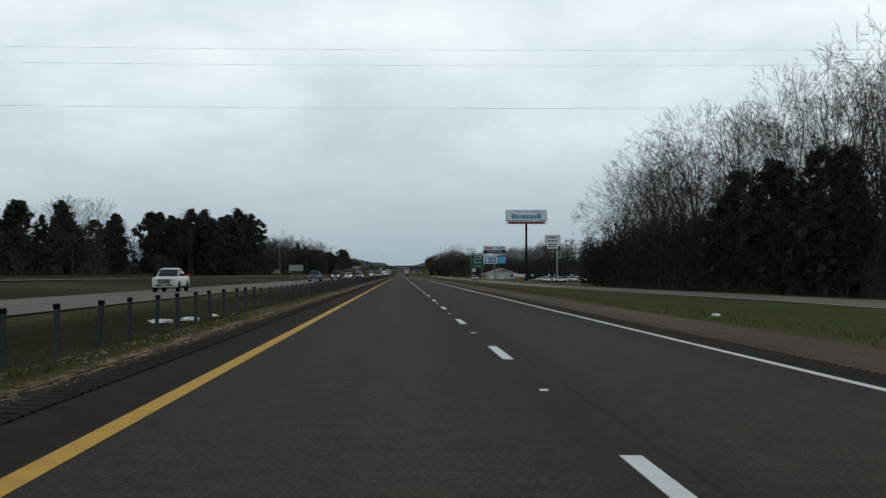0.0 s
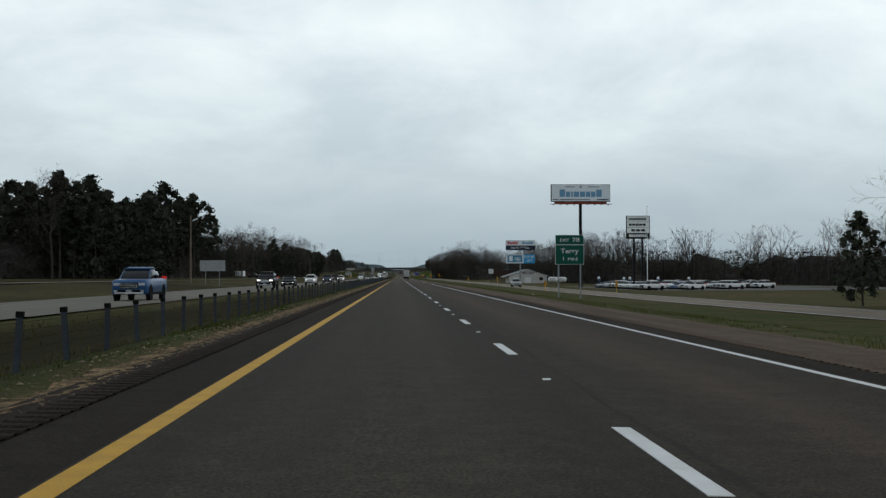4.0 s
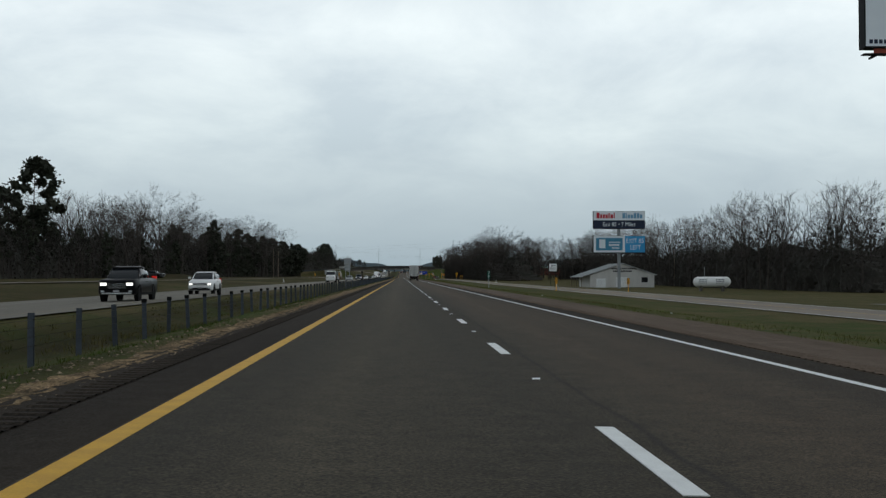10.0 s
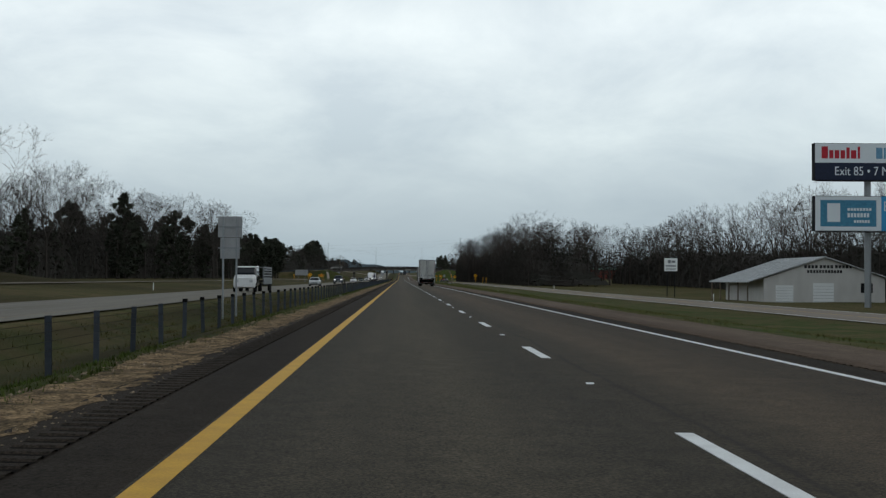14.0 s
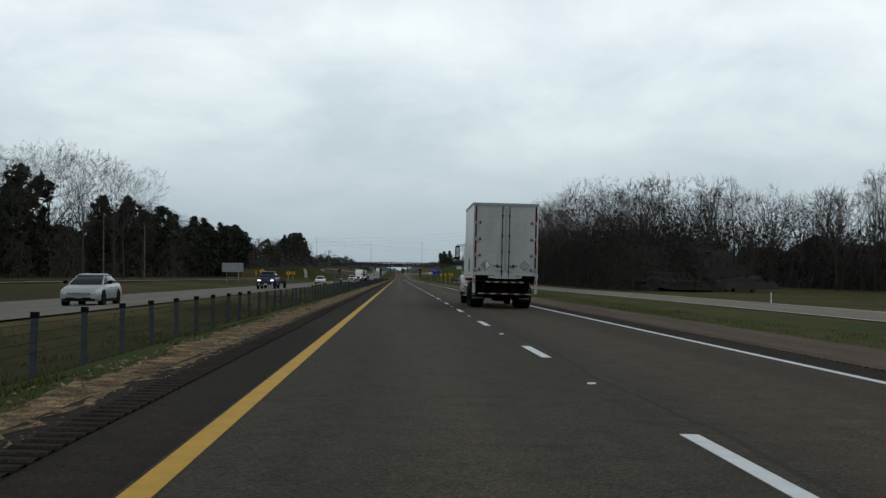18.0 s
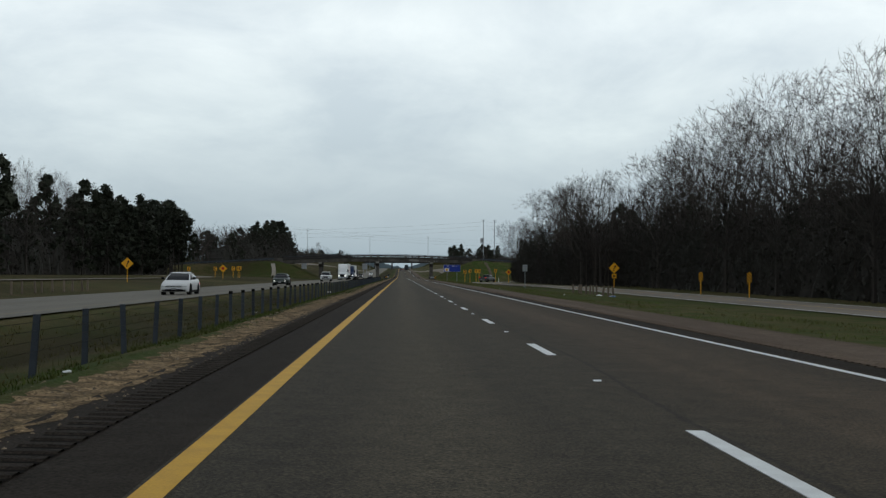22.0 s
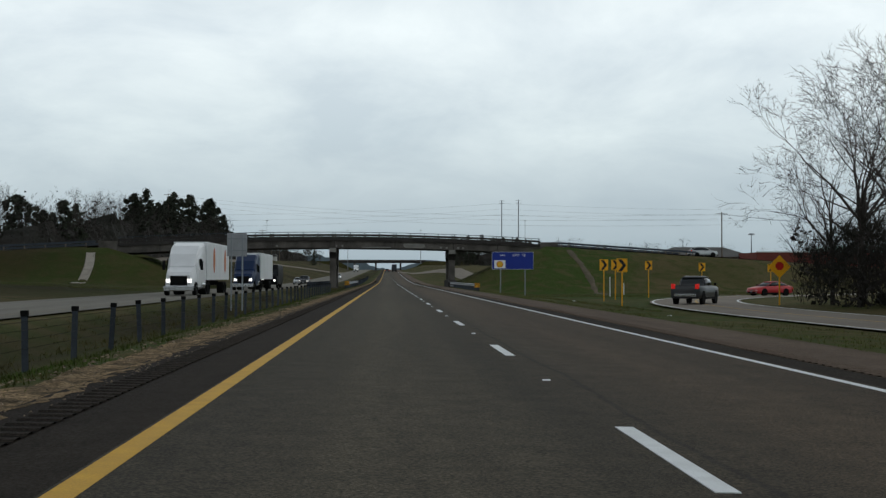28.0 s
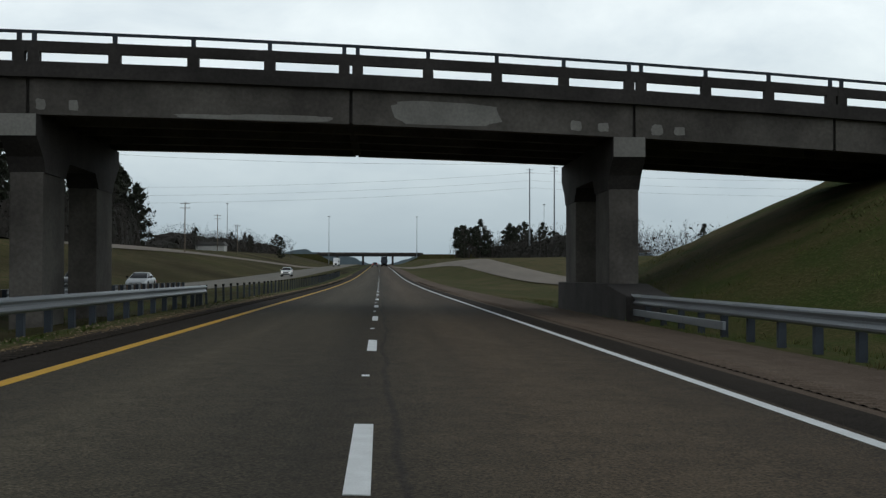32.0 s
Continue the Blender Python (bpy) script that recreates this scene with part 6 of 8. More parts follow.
back_sign(-27.9, -24.1, 329, 2.0, 3.6, "wide bare aluminium sign back on two posts")
back_sign(-30.1, -26.3, 876.5, 1.95, 3.6, "wide bare aluminium sign back on two posts")
back_sign(-7.7, -6.5, 572.6, 2.1, 4.2, "pair of bare aluminium sign backs in the median", True)
back_sign(17.5, 18.16, 965, 1.7, 2.58, "small bare aluminium sign back on one post")
back_sign(-7.9, -6.7, 1097.0, 2.42, 3.82, "square bare aluminium sign back in the median", False)
back_sign(-41.5, -39.3, 1330, 3.5, 6.3, "grey sign back beyond the overpass")


def small_white_sign():
    cx, cy = 44.6, 704.0
    base = ground_z(cx, cy)
    s = thing("yard_sign", pose(cx, cy, base), "white square business sign on two posts", "sign")
    z0, z1 = 2.45 - base, 4.5 - base
    plate("panel", s, -1.05, 1.05, z0, z1, SIGN_WHITE)
    items = [(-0.5, 0.0, z0 + 1.25, z0 + 1.8), (0.1, 0.7, z0 + 1.35, z0 + 1.7)]
    word(items, -0.8, z0 + 0.7, 6, 0.2, 0.3)
    word(items, -0.8, z0 + 0.25, 8, 0.15, 0.2)
    bars(s, "print", PRINT_GREY, items, -0.023)
    for x in (-0.6, 0.6):
        bm = nb()
        box(bm, x - 0.06, x + 0.06, 0.001, 0.12, -0.3, z1 - 0.1)
        part("post", bm, DARK_STEEL, s)


small_white_sign()


def mile_marker():
    cx, cy = 12.63, 511.9
    base = ground_z(cx, cy)
    s = thing("mile_marker", pose(cx, cy, base), "tall narrow green mile marker with white numerals", "road sign")
    z1 = 1.76 - base
    bm = nb()
    rounded(bm, -0.17, 0.17, z1 - 0.95, z1, -0.012, 0.0, 0.04)
    part("panel", bm, SIGN_GREEN, s)
    for text, size, z, wide in (("MILE", 0.11, z1 - 0.12, 0.24), ("7", 0.32, z1 - 0.37, 0.17), ("8", 0.32, z1 - 0.70, 0.17)):
        lettering("letters", text, size, pose(0, -0.015, z) @ FACE, SIGN_WHITE, s, 0.002, wide)
    bm = nb()
    box(bm, -0.03, 0.03, 0.001, 0.05, -0.3, z1 - 0.03)
    part("post", bm, STEEL, s)


mile_marker()


def object_marker(x, y, top, h=0.85, w=0.38, side=1):
    base = ground_z(x, y)
    s = thing("object_marker", pose(x, y, base), "yellow object marker with black diagonal stripes on a yellow post", "road sign", "object markers")
    striped(s, (-w / 2, -0.01, top - base - h), w, h, side, 5, "panel")
    bm = nb()
    box(bm, -0.035, 0.035, -0.009, 0.05, -0.3, top - base - 0.02)
    part("post", bm, SIGN_YELLOW, s)


for x, y, top, side in ((24.7, 542, 0.83, 1), (33.6, 533, 0.8, -1), (24.5, 332, 0.45, 1), (33.0, 318, 0.5, -1), (28.9, 915, 1.55, -1), (28.9, 899.5, 1.5, -1)):
    object_marker(x, y, top, side=side)


def diamond(x, y, zc, label, extra=None, r=0.72, stop=False):
    base = ground_z(x, y)
    s = thing("warning_sign", pose(x, y, base), label, "road sign", "yellow warning signs")
    z = zc - base
    bm = nb()
    prism(bm, [(-r, z), (0, z - r), (r, z), (0, z + r)], "y", -0.012, 0)
    part("panel", bm, SIGN_YELLOW, s)
    bm = nb()
    if stop:
        prism(bm, [(0.3 * math.cos(radians(22.5 + 45 * k)), z + 0.05 + 0.3 * math.sin(radians(22.5 + 45 * k))) for k in range(8)], "y", -0.018, -0.0125)
        part("octagon", bm, SIGN_RED, s)
    else:
        prism(bm, [(-0.10, z - 0.42), (0.0, z - 0.42), (0.02, z - 0.1), (0.16, z + 0.1), (0.24, z + 0.06), (0.2, z + 0.4), (-0.02, z + 0.22), (0.06, z + 0.16), (-0.08, z - 0.05)], "y", -0.018, -0.0125)
        part("arrow", bm, SIGN_BLACK, s)
    if extra:
        plate("speed_plate", s, -0.3, 0.3, z - r - 0.62, z - r - 0.05, SIGN_YELLOW, 0.0, 0.012)
        items = []
        word(items, -0.18, z - r - 0.5, 2, 0.14, 0.26, 0.4)
        bars(s, "print", SIGN_BLACK, items, -0.0125)
    bm = nb()
    box(bm, -0.04, 0.04, 0.001, 0.06, -0.3, z + r * 0.6)
    part("post", bm, SIGN_YELLOW, s)


diamond(29.4, 963, 2.2, "yellow diamond winding-road sign with a speed plate", True)
diamond(-31.0, 949, 2.35, "yellow diamond winding-road sign", None)
diamond(28.1, 1104.1, 1.95, "yellow diamond stop-ahead sign with a red octagon", None, 0.78, True)
diamond(-33.0, 1040.0, 2.2, "yellow diamond stop-ahead sign with a red octagon", None, 0.78, True)


def chevron(x, y, zc, right=True, w=0.7, h=0.9):
    base = ground_z(x, y)
    s = thing("chevron_sign", pose(x, y, base, 0, 0, -12 if right else 12), "yellow chevron sign with a black arrow on a yellow post", "road sign", "chevron signs on the bend")
    z = zc - base
    plate("panel", s, -w / 2, w / 2, z - h / 2, z + h / 2, SIGN_YELLOW, 0, 0.012)
    k = 1 if right else -1
    bm = nb()
    prism(bm, [(-0.26 * k, z + h * 0.44), (-0.02 * k, z + h * 0.44), (0.28 * k, z), (-0.02 * k, z - h * 0.44), (-0.26 * k, z - h * 0.44), (0.04 * k, z)], "y", -0.018, -0.0125)
    part("arrow", bm, SIGN_BLACK, s)
    bm = nb()
    box(bm, -0.04, 0.04, 0.001, 0.06, -0.3, z + h * 0.4)
    part("post", bm, SIGN_YELLOW, s)


for x, y, z in ((17.2, 1103, 2.0), (19.6, 1123, 2.25), (21.5, 1128, 2.3), (22.4, 1129.5, 2.3), (28, 1144.5, 2.45), (36.4, 1155.8, 2.4), (46.4, 1163, 2.4)):
    chevron(x, y, max(z, ground_z(x, y) + 2.0))
for x, y, z in ((-50, 1100, 2.4), (-42.4, 1092, 2.4), (-36.6, 1080.5, 2.4), (-35, 1077, 2.4), (-34, 1072, 2.4)):
    chevron(x, y, z, False)


def delineator(x, y, tall):
    s = thing("marker_post", pose(x, y, ground_z(x, y)), "slim white marker post in the grass", "post", "marker posts")
    bm = nb()
    rod(bm, (0, 0, -0.2), (0, 0, tall), 0.05, 0.045, 8)
    part("post", bm, SIGN_WHITE, s)


for x, y, t in ((26.4, 1157, 2.2), (31.3, 1174, 1.5), (-24.0, 1065, 1.2), (40.0, 660, 0.9), (33.0, 760, 0.9), (-24.5, 640, 0.8)):
    delineator(x, y, t)


def stub_fence(x, y0, y1, n):
    rng = random.Random(n)
    f = thing("stub_posts", pose(x, y0, 0), "short row of stubby wooden posts over a culvert", "posts")
    bm = nb()
    rod(bm, (0, 0, -0.3), (0, 0, 0.85), 0.085, 0.08, 8)
    me = bpy.data.meshes.new("post")
    bm.to_mesh(me)
    bm.free()
    me.materials.append(WOOD_POST)
    for i in range(n):
        d = (y1 - y0) * i / (n - 1) + rng.uniform(-0.2, 0.2)
        shared("post", me, pose(rng.uniform(-0.1, 0.1), d, ground_z(x, y0 + d), rng.gauss(0, 3), rng.gauss(0, 3)), f)


stub_fence(17.8, 898, 919, 10)
stub_fence(-24.3, 880, 905, 11)


# ---- vehicles ----
PAINT = {}
RUSTY = material("rusty_hinge_steel", (0.16, 0.045, 0.03), 0.8, second=(0.07, 0.03, 0.02), scale=20)


def paint(name, colour, rough=0.3, metal=0.15, spec=0.5):
    if name not in PAINT:
        PAINT[name] = material(name + "_paint", colour, rough, metal, second=tuple(c * 0.82 for c in colour), scale=1.0, fine=30, fine_amount=0.03, spec=spec)
    return PAINT[name]


WHITE_P = paint("white", (0.72, 0.73, 0.74), metal=0.0)
SILVER_P = paint("silver", (0.42, 0.44, 0.45), metal=0.5)
GREY_P = paint("grey", (0.05, 0.052, 0.055), metal=0.1, spec=0.25)
BLACK_P = paint("black", (0.005, 0.005, 0.006), rough=0.3, metal=0.0, spec=0.08)
BLUE_P = paint("blue", (0.025, 0.09, 0.22), metal=0.3)
NAVY_P = paint("navy", (0.012, 0.026, 0.07), metal=0.0, spec=0.15)
RED_P = paint("red", (0.42, 0.012, 0.015))
GREEN_P = paint("dark_green", (0.016, 0.03, 0.025), metal=0.0, spec=0.15)


def shell(bm, stations):
    """A body lofted through stations (y, half width low, half width high, z low, z high)."""
    rings = []
    for y, w, t, z0, z1 in stations:
        h = z1 - z0
        pts = [(-w * 0.93, z0), (-w, z0 + 0.14 * h), (-w, z0 + 0.55 * h), (-(w + t) / 2, z0 + 0.80 * h), (-t, z1 - 0.06 * h), (-t * 0.9, z1)]
        pts += [(-x, z) for x, z in pts[::-1]]
        rings.append([bm.verts.new((x, y, z)) for x, z in pts])
    n = len(rings[0])
    for a, b in zip(rings, rings[1:]):
        for i in range(n):
            j = (i + 1) % n
            bm.faces.new((a[i], a[j], b[j], b[i]))
    bm.faces.new(rings[0][::-1])
    bm.faces.new(rings[-1])
    return bm


def wheel(parent, x, y, r, width, side, rim=CHROME):
    """A tyre with a rim; side is the outward direction along x."""
    bm = nb()
    pts = [(-width / 2, r * 0.62), (-width / 2, r * 0.93), (-width * 0.36, r), (width * 0.36, r), (width / 2, r * 0.93), (width / 2, r * 0.62)]
    n = 22
    rings = []
    for k in range(n):
        a = 6.28319 * k / n
        rings.append([bm.verts.new((px, q * math.cos(a), q * math.sin(a))) for px, q in pts])
    for k in range(n):
        a, b = rings[k], rings[(k + 1) % n]
        for i in range(len(pts) - 1):
            bm.faces.new((a[i], a[i + 1], b[i + 1], b[i]))
    w = part("wheel", bm, RUBBER, parent, "black tyre", smooth=False)
    w.matrix_basis = Matrix.Translation((x, y, r))
    bm = nb()
    face = side * width * 0.34
    rod(bm, (face - side * 0.06, 0, 0), (face, 0, 0), r * 0.63, sides=20)
    for k in range(5):
        a = 6.28319 * k / 5
        rod(bm, (face, 0, 0), (face + side * 0.015, 0, 0), r * 0.2, sides=10) if k == 0 else None
        bmesh.ops.create_cube(bm, size=1, matrix=Matrix.Translation((face + side * 0.006, r * 0.36 * math.cos(a), r * 0.36 * math.sin(a))) @ Matrix.Rotation(a, 4, "X") @ Matrix.Diagonal((0.02, r * 0.5, r * 0.12, 1)))
    part("rim", bm, rim, w, "metal rim")
    return w


def arch(parent, x, y, r, side):
    # black disc proud of the body stands for the shaded hollow of the wheel well
    bm = nb()
    rod(bm, (x - side * 0.2, y, r * 1.02), (x + side * 0.012, y, r * 1.02), r * 1.2, sides=22)
    return part("wheel_well_shade", bm, BLACK_PLASTIC, parent)


KINDS = {
    # length, half width, wheel radius, body stations, window stations, roof stations, axle places
    "sedan": (4.75, 0.91, 0.33,
              ((-2.37, 0.72, 0.70, 0.28, 0.62), (-2.2, 0.86, 0.80, 0.2, 0.76), (-1.5, 0.91, 0.84, 0.18, 0.88), (-0.95, 0.91, 0.86, 0.18, 0.96), (1.2, 0.91, 0.86, 0.18, 1.0), (1.9, 0.90, 0.83, 0.2, 1.02), (2.3, 0.86, 0.76, 0.28, 0.98), (2.38, 0.78, 0.72, 0.34, 0.8)),
              ((-1.1, 0.80, 0.78, 0.92, 0.95), (-0.25, 0.80, 0.62, 0.92, 1.36), (0.4, 0.80, 0.60, 0.92, 1.41), (1.1, 0.80, 0.60, 0.92, 1.34), (1.9, 0.78, 0.74, 0.94, 1.0)),
              ((-0.28, 0.60, 0.58, 1.355, 1.395), (0.4, 0.63, 0.57, 1.38, 1.45), (1.12, 0.60, 0.56, 1.33, 1.385)), (-1.42, 1.40)),
    "suv": (4.7, 0.94, 0.37,
            ((-2.34, 0.76, 0.74, 0.36, 0.86), (-2.15, 0.90, 0.86, 0.28, 1.0), (-1.3, 0.94, 0.88, 0.26, 1.1), (-0.9, 0.94, 0.88, 0.26, 1.13), (1.7, 0.94, 0.88, 0.26, 1.16), (2.2, 0.92, 0.86, 0.3, 1.14), (2.34, 0.84, 0.8, 0.4, 1.0)),
            ((-1.05, 0.83, 0.80, 1.06, 1.12), (-0.35, 0.83, 0.66, 1.06, 1.60), (0.6, 0.83, 0.66, 1.06, 1.65), (1.6, 0.83, 0.65, 1.06, 1.60), (2.2, 0.82, 0.74, 1.06, 1.18)),
            ((-0.42, 0.66, 0.62, 1.585, 1.64), (0.6, 0.69, 0.63, 1.61, 1.70), (1.85, 0.66, 0.60, 1.56, 1.635)), (-1.4, 1.38)),
    "pickup": (5.85, 1.0, 0.41,
               ((-2.92, 0.86, 0.84, 0.45, 1.05), (-2.75, 0.98, 0.94, 0.36, 1.16), (-1.6, 1.0, 0.94, 0.34, 1.22), (-1.3, 1.0, 0.95, 0.34, 1.24), (0.95, 1.0, 0.95, 0.34, 1.26), (1.02, 1.0, 0.96, 0.36, 1.24), (2.86, 0.99, 0.96, 0.4, 1.24), (2.92, 0.94, 0.92, 0.5, 1.2)),
               ((-1.45, 0.86, 0.84, 1.18, 1.24), (-0.75, 0.88, 0.72, 1.18, 1.78), (0.1, 0.88, 0.72, 1.18, 1.84), (0.85, 0.88, 0.72, 1.18, 1.78), (1.0, 0.88, 0.82, 1.18, 1.3)),
               ((-0.82, 0.72, 0.68, 1.765, 1.82), (0.1, 0.75, 0.69, 1.80, 1.90), (0.9, 0.72, 0.66, 1.75, 1.815)), (-1.85, 1.8)),
}


def car(kind, m, mat, label, name=None, lit=False, group="", grille=BLACK_PLASTIC, plain=False):
    """A car that faces -y in its own frame."""
    length, w, r, body, win, roof, axles = KINDS[kind]
    c = thing(name or kind, m, label, {"sedan": "car", "suv": "car", "pickup": "pickup truck"}[kind], group)
    bm = nb()
    part("body", shell(bm, body), mat, c, smooth=True)
    bm = nb()
    part("window_glass", shell(bm, win), GLASS, c, "dark glass", smooth=True)
    bm = nb()
    part("roof", shell(bm, roof), mat, c, smooth=True)
    front = body[0][0]
    z0, z1 = body[0][3], body[0][4]
    h = z1 - z0
    wide = 0.5 if kind == "pickup" else 0.58
    bm = nb()
    box(bm, -w * wide, w * wide, front - 0.02, front + 0.05, z1 - (0.62 if kind == "pickup" else 0.36) * h, z1 - 0.04, 0.012)
    face = part("grille", bm, grille, c)
    for k in range(0 if plain else 3):
        bm = nb()
        zz = z1 - 0.06 - (k + 0.5) * ((0.62 if kind == "pickup" else 0.36) * h - 0.06) / 3
        box(bm, -w * wide * 0.96, w * wide * 0.96, front - 0.032, front - 0.0205, zz - 0.012, zz + 0.012)
        part("grille_bar", bm, CHROME if grille is BLACK_PLASTIC else BLACK_PLASTIC, face)
    bm = nb()
    box(bm, -w * 0.62, w * 0.62, front - 0.028, front + 0.08, z0 + 0.03, z0 + 0.26 * h, 0.015)
    part("lower_intake", bm, BLACK_PLASTIC, c)
    bm = nb()
    box(bm, -w * 0.8, w * 0.8, front - 0.04, front + 0.1, z0 - 0.06, z0 + 0.028, 0.015)
    part("bumper", bm, BLACK_PLASTIC if kind != "pickup" else CHROME, c)
    bm = nb()
    box(bm, -0.16, 0.16, front - 0.05, front - 0.041, z0 + 0.06, z0 + 0.17)
    part("number_plate", bm, SIGN_BACK, c, "plain pale plate")
    bm = nb()
    box(bm, -w * 0.72, w * 0.72, -front - 0.06, -front + 0.03, body[-1][3] + 0.02, body[-1][3] + 0.2, 0.02)
    part("rear_bumper", bm, BLACK_PLASTIC if kind != "pickup" else CHROME, c)
    for s in (-1, 1):
        bm = nb()
        lo, hi = sorted((s * w * (wide + 0.015), s * w * 0.86))
        box(bm, lo, hi, front - 0.015, front + 0.2, z1 - 0.34 * h, z1 - 0.05, 0.03)
        part("headlight", bm, LAMP_WHITE if lit else LAMP_OFF, c)
        if not plain:
            bm = nb()
            lo, hi = sorted((s * w * 0.64, s * w * 0.82))
            box(bm, lo, hi, front - 0.03, front + 0.08, z0 + 0.05, z0 + 0.05 + 0.16 * h, 0.01)
            part("fog_lamp", bm, LAMP_OFF, c)
        bm = nb()
        lo, hi = sorted((s * w * 0.68, s * w * 0.95))
        box(bm, lo, hi, -front - 0.1, -front + 0.012, z1 - 0.02, z1 + 0.16 + (0.15 if kind != "sedan" else 0), 0.015)
        part("tail_light", bm, LAMP_RED, c)
        bm = nb()
        lo, hi = sorted((s * (w + 0.02), s * (w + 0.2)))
        wy, wz = win[0][0], win[0][4]
        box(bm, lo, hi, wy + 0.3, wy + 0.42, wz + 0.02, wz + 0.18, 0.03)
        part("mirror", bm, BLACK_PLASTIC if kind != "suv" else mat, c)
        # pillars that frame the glass
        for k, (p, q) in enumerate(((win[0], win[1]), (win[-1], win[-2]))):
            bm = nb()
            rod(bm, (s * (p[2] - 0.01), p[0], p[4] - 0.03), (s * (q[2] - 0.005), q[0] + (0.04 if k == 0 else -0.04), q[4] - 0.03), 0.045, 0.04, 6)
            part("pillar", bm, mat, c)
        for yy in ((win[1][0] + win[-2][0]) / 2 - 0.08, win[-2][0] - 0.12):
            zt = win[2][4] - 0.05
            bm = nb()
            rod(bm, (s * (win[2][1] + 0.004), yy, win[2][3] + 0.02), (s * (win[2][2] + 0.015), yy + 0.03, zt), 0.04, 0.035, 6)
            part("pillar", bm, mat if kind == "sedan" else BLACK_PLASTIC, c)
        for yy in () if plain else (-0.1, 0.85):
            bm = nb()
            zz = win[0][3] - 0.13
            box(bm, *sorted((s * (w - 0.02), s * (w + 0.012))), yy, yy + 0.17, zz, zz + 0.03, 0.006)
            part("door_handle", bm, CHROME, c)
        bm = nb()
        box(bm, *sorted((s * (w - 0.05), s * (w + 0.006))), axles[0] + r * 1.25, axles[1] - r * 1.25, body[2][3] - 0.01, body[2][3] + 0.13, 0.01)
        part("side_sill", bm, BLACK_PLASTIC, c)
        if kind == "suv":
            bm = nb()
            rod(bm, (s * 0.6, -0.3, 1.70), (s * 0.6, 1.7, 1.69), 0.018, sides=6)
            part("roof_rail", bm, BLACK_PLASTIC, c)
        for y in axles:
            arch(c, s * w * 0.995, y, r, s)
            wheel(c, s * (w - 0.09), y, r, 0.23, s)
    if kind == "pickup":
        bm = nb()
        box(bm, -0.82, 0.82, 1.1, 2.8, 1.2, 1.262)
        part("bed", bm, BLACK_PLASTIC, c, "dark open bed")
    return c


def oncoming(x, y):
    return pose(x, y, opposite_z(x, y))


traffic = "southbound traffic"
car("pickup", oncoming(-16.4, 100), WHITE_P, "white pickup truck on the southbound carriageway", lit=False, group=traffic)
car("pickup", oncoming(-13.0, 216.5), BLUE_P, "blue pickup truck on the southbound carriageway", group=traffic)
car("pickup", oncoming(-12.9, 283.5), BLACK_P, "black lifted pickup truck with headlights on", lit=True, group=traffic, grille=CHROME)
car("sedan", oncoming(-12.9, 310.5), BLACK_P, "black sedan with headlights on, on the southbound carriageway", lit=True, group=traffic)
car("suv", oncoming(-13.0, 353), WHITE_P, "white sport utility vehicle with headlights on", lit=True, group=traffic)
car("suv", oncoming(-13.0, 401), NAVY_P, "dark blue sport utility vehicle with headlights on", lit=True, group=traffic)
car("pickup", oncoming(-13.0, 433), BLACK_P, "black pickup truck with headlights on", lit=True, group=traffic)
car("suv", oncoming(-13.0, 459), WHITE_P, "white compact crossover with headlights on", lit=True, group=traffic)
car("sedan", oncoming(-12.9, 715.5), SILVER_P, "pale silver sedan on the southbound carriageway", group=traffic)
car("sedan", oncoming(-13.0, 884), WHITE_P, "white sedan on the southbound carriageway", group=traffic)
car("sedan", oncoming(-13.0, 951), GREEN_P, "dark green sedan on the southbound carriageway", lit=True, group=traffic)
car("pickup", oncoming(-13.2, 1042), WHITE_P, "white pickup truck near the overpass", group=traffic)
car("suv", oncoming(-13.0, 1240), GREY_P, "dark grey crossover beyond the overpass", lit=True, group=traffic)
car("sedan", oncoming(-16.6, 1275), SILVER_P, "silver sedan beyond the overpass", group=traffic)
car("suv", oncoming(-13.0, 1390), WHITE_P, "white van far along the carriageway", lit=True, group=traffic)
car("suv", pose(26.7, 401.3, interp(400, FRONT_Z) + 0.01), SILVER_P, "silver crossover on the frontage road", group="frontage road traffic")
car("pickup", pose(23.0, 1106.5, interp(1106, FRONT_Z) + 0.02, 0, 0, 180 - 28), GREY_P, "dark grey pickup truck rounding the frontage bend", group="frontage road traffic")
car("suv", pose(53.8, 1221.5, bridge_top(53.8) + 0.03, 0, 3.3, 100), SILVER_P, "silver crossover on the embankment road", group="overpass traffic")
car("sedan", pose(41.0, 1146.6, interp(1146, FRONT_Z) + 0.02, 0, 0, -66), RED_P, "red hatchback on the frontage bend", group="frontage road traffic")
car("pickup", pose(1.9, 1640, road_z(1.9, 1640), 0, 0, 180), GREY_P, "dark pickup truck far ahead beyond the overpass", group="northbound traffic")
car("pickup", pose(-61.0, 676, ground_z(-61, 676) + 0.02, 0, 0, 75), GREY_P, "dark grey pickup truck parked beside an enclosed trailer", group="parked vehicles")


def box_trailer(m, label, w, l, h, floor, mat, name="box_trailer", wheels=((0.0, 0.4),)):
    t = thing(name, m, label, "trailer")
    bm = nb()
    box(bm, -w, w, 0, l, floor, floor + h, 0.03)
    part("box", bm, mat, t)
    for y, r in wheels:
        for s in (-1, 1):
            wheel(t, s * (w - 0.14), y, r, 0.24, s)
    bm = nb()
    box(bm, -w * 0.7, w * 0.7, 0.1, l - 0.1, floor - 0.16, floor - 0.005)
    part("frame", bm, UNDERSIDE, t)
    return t


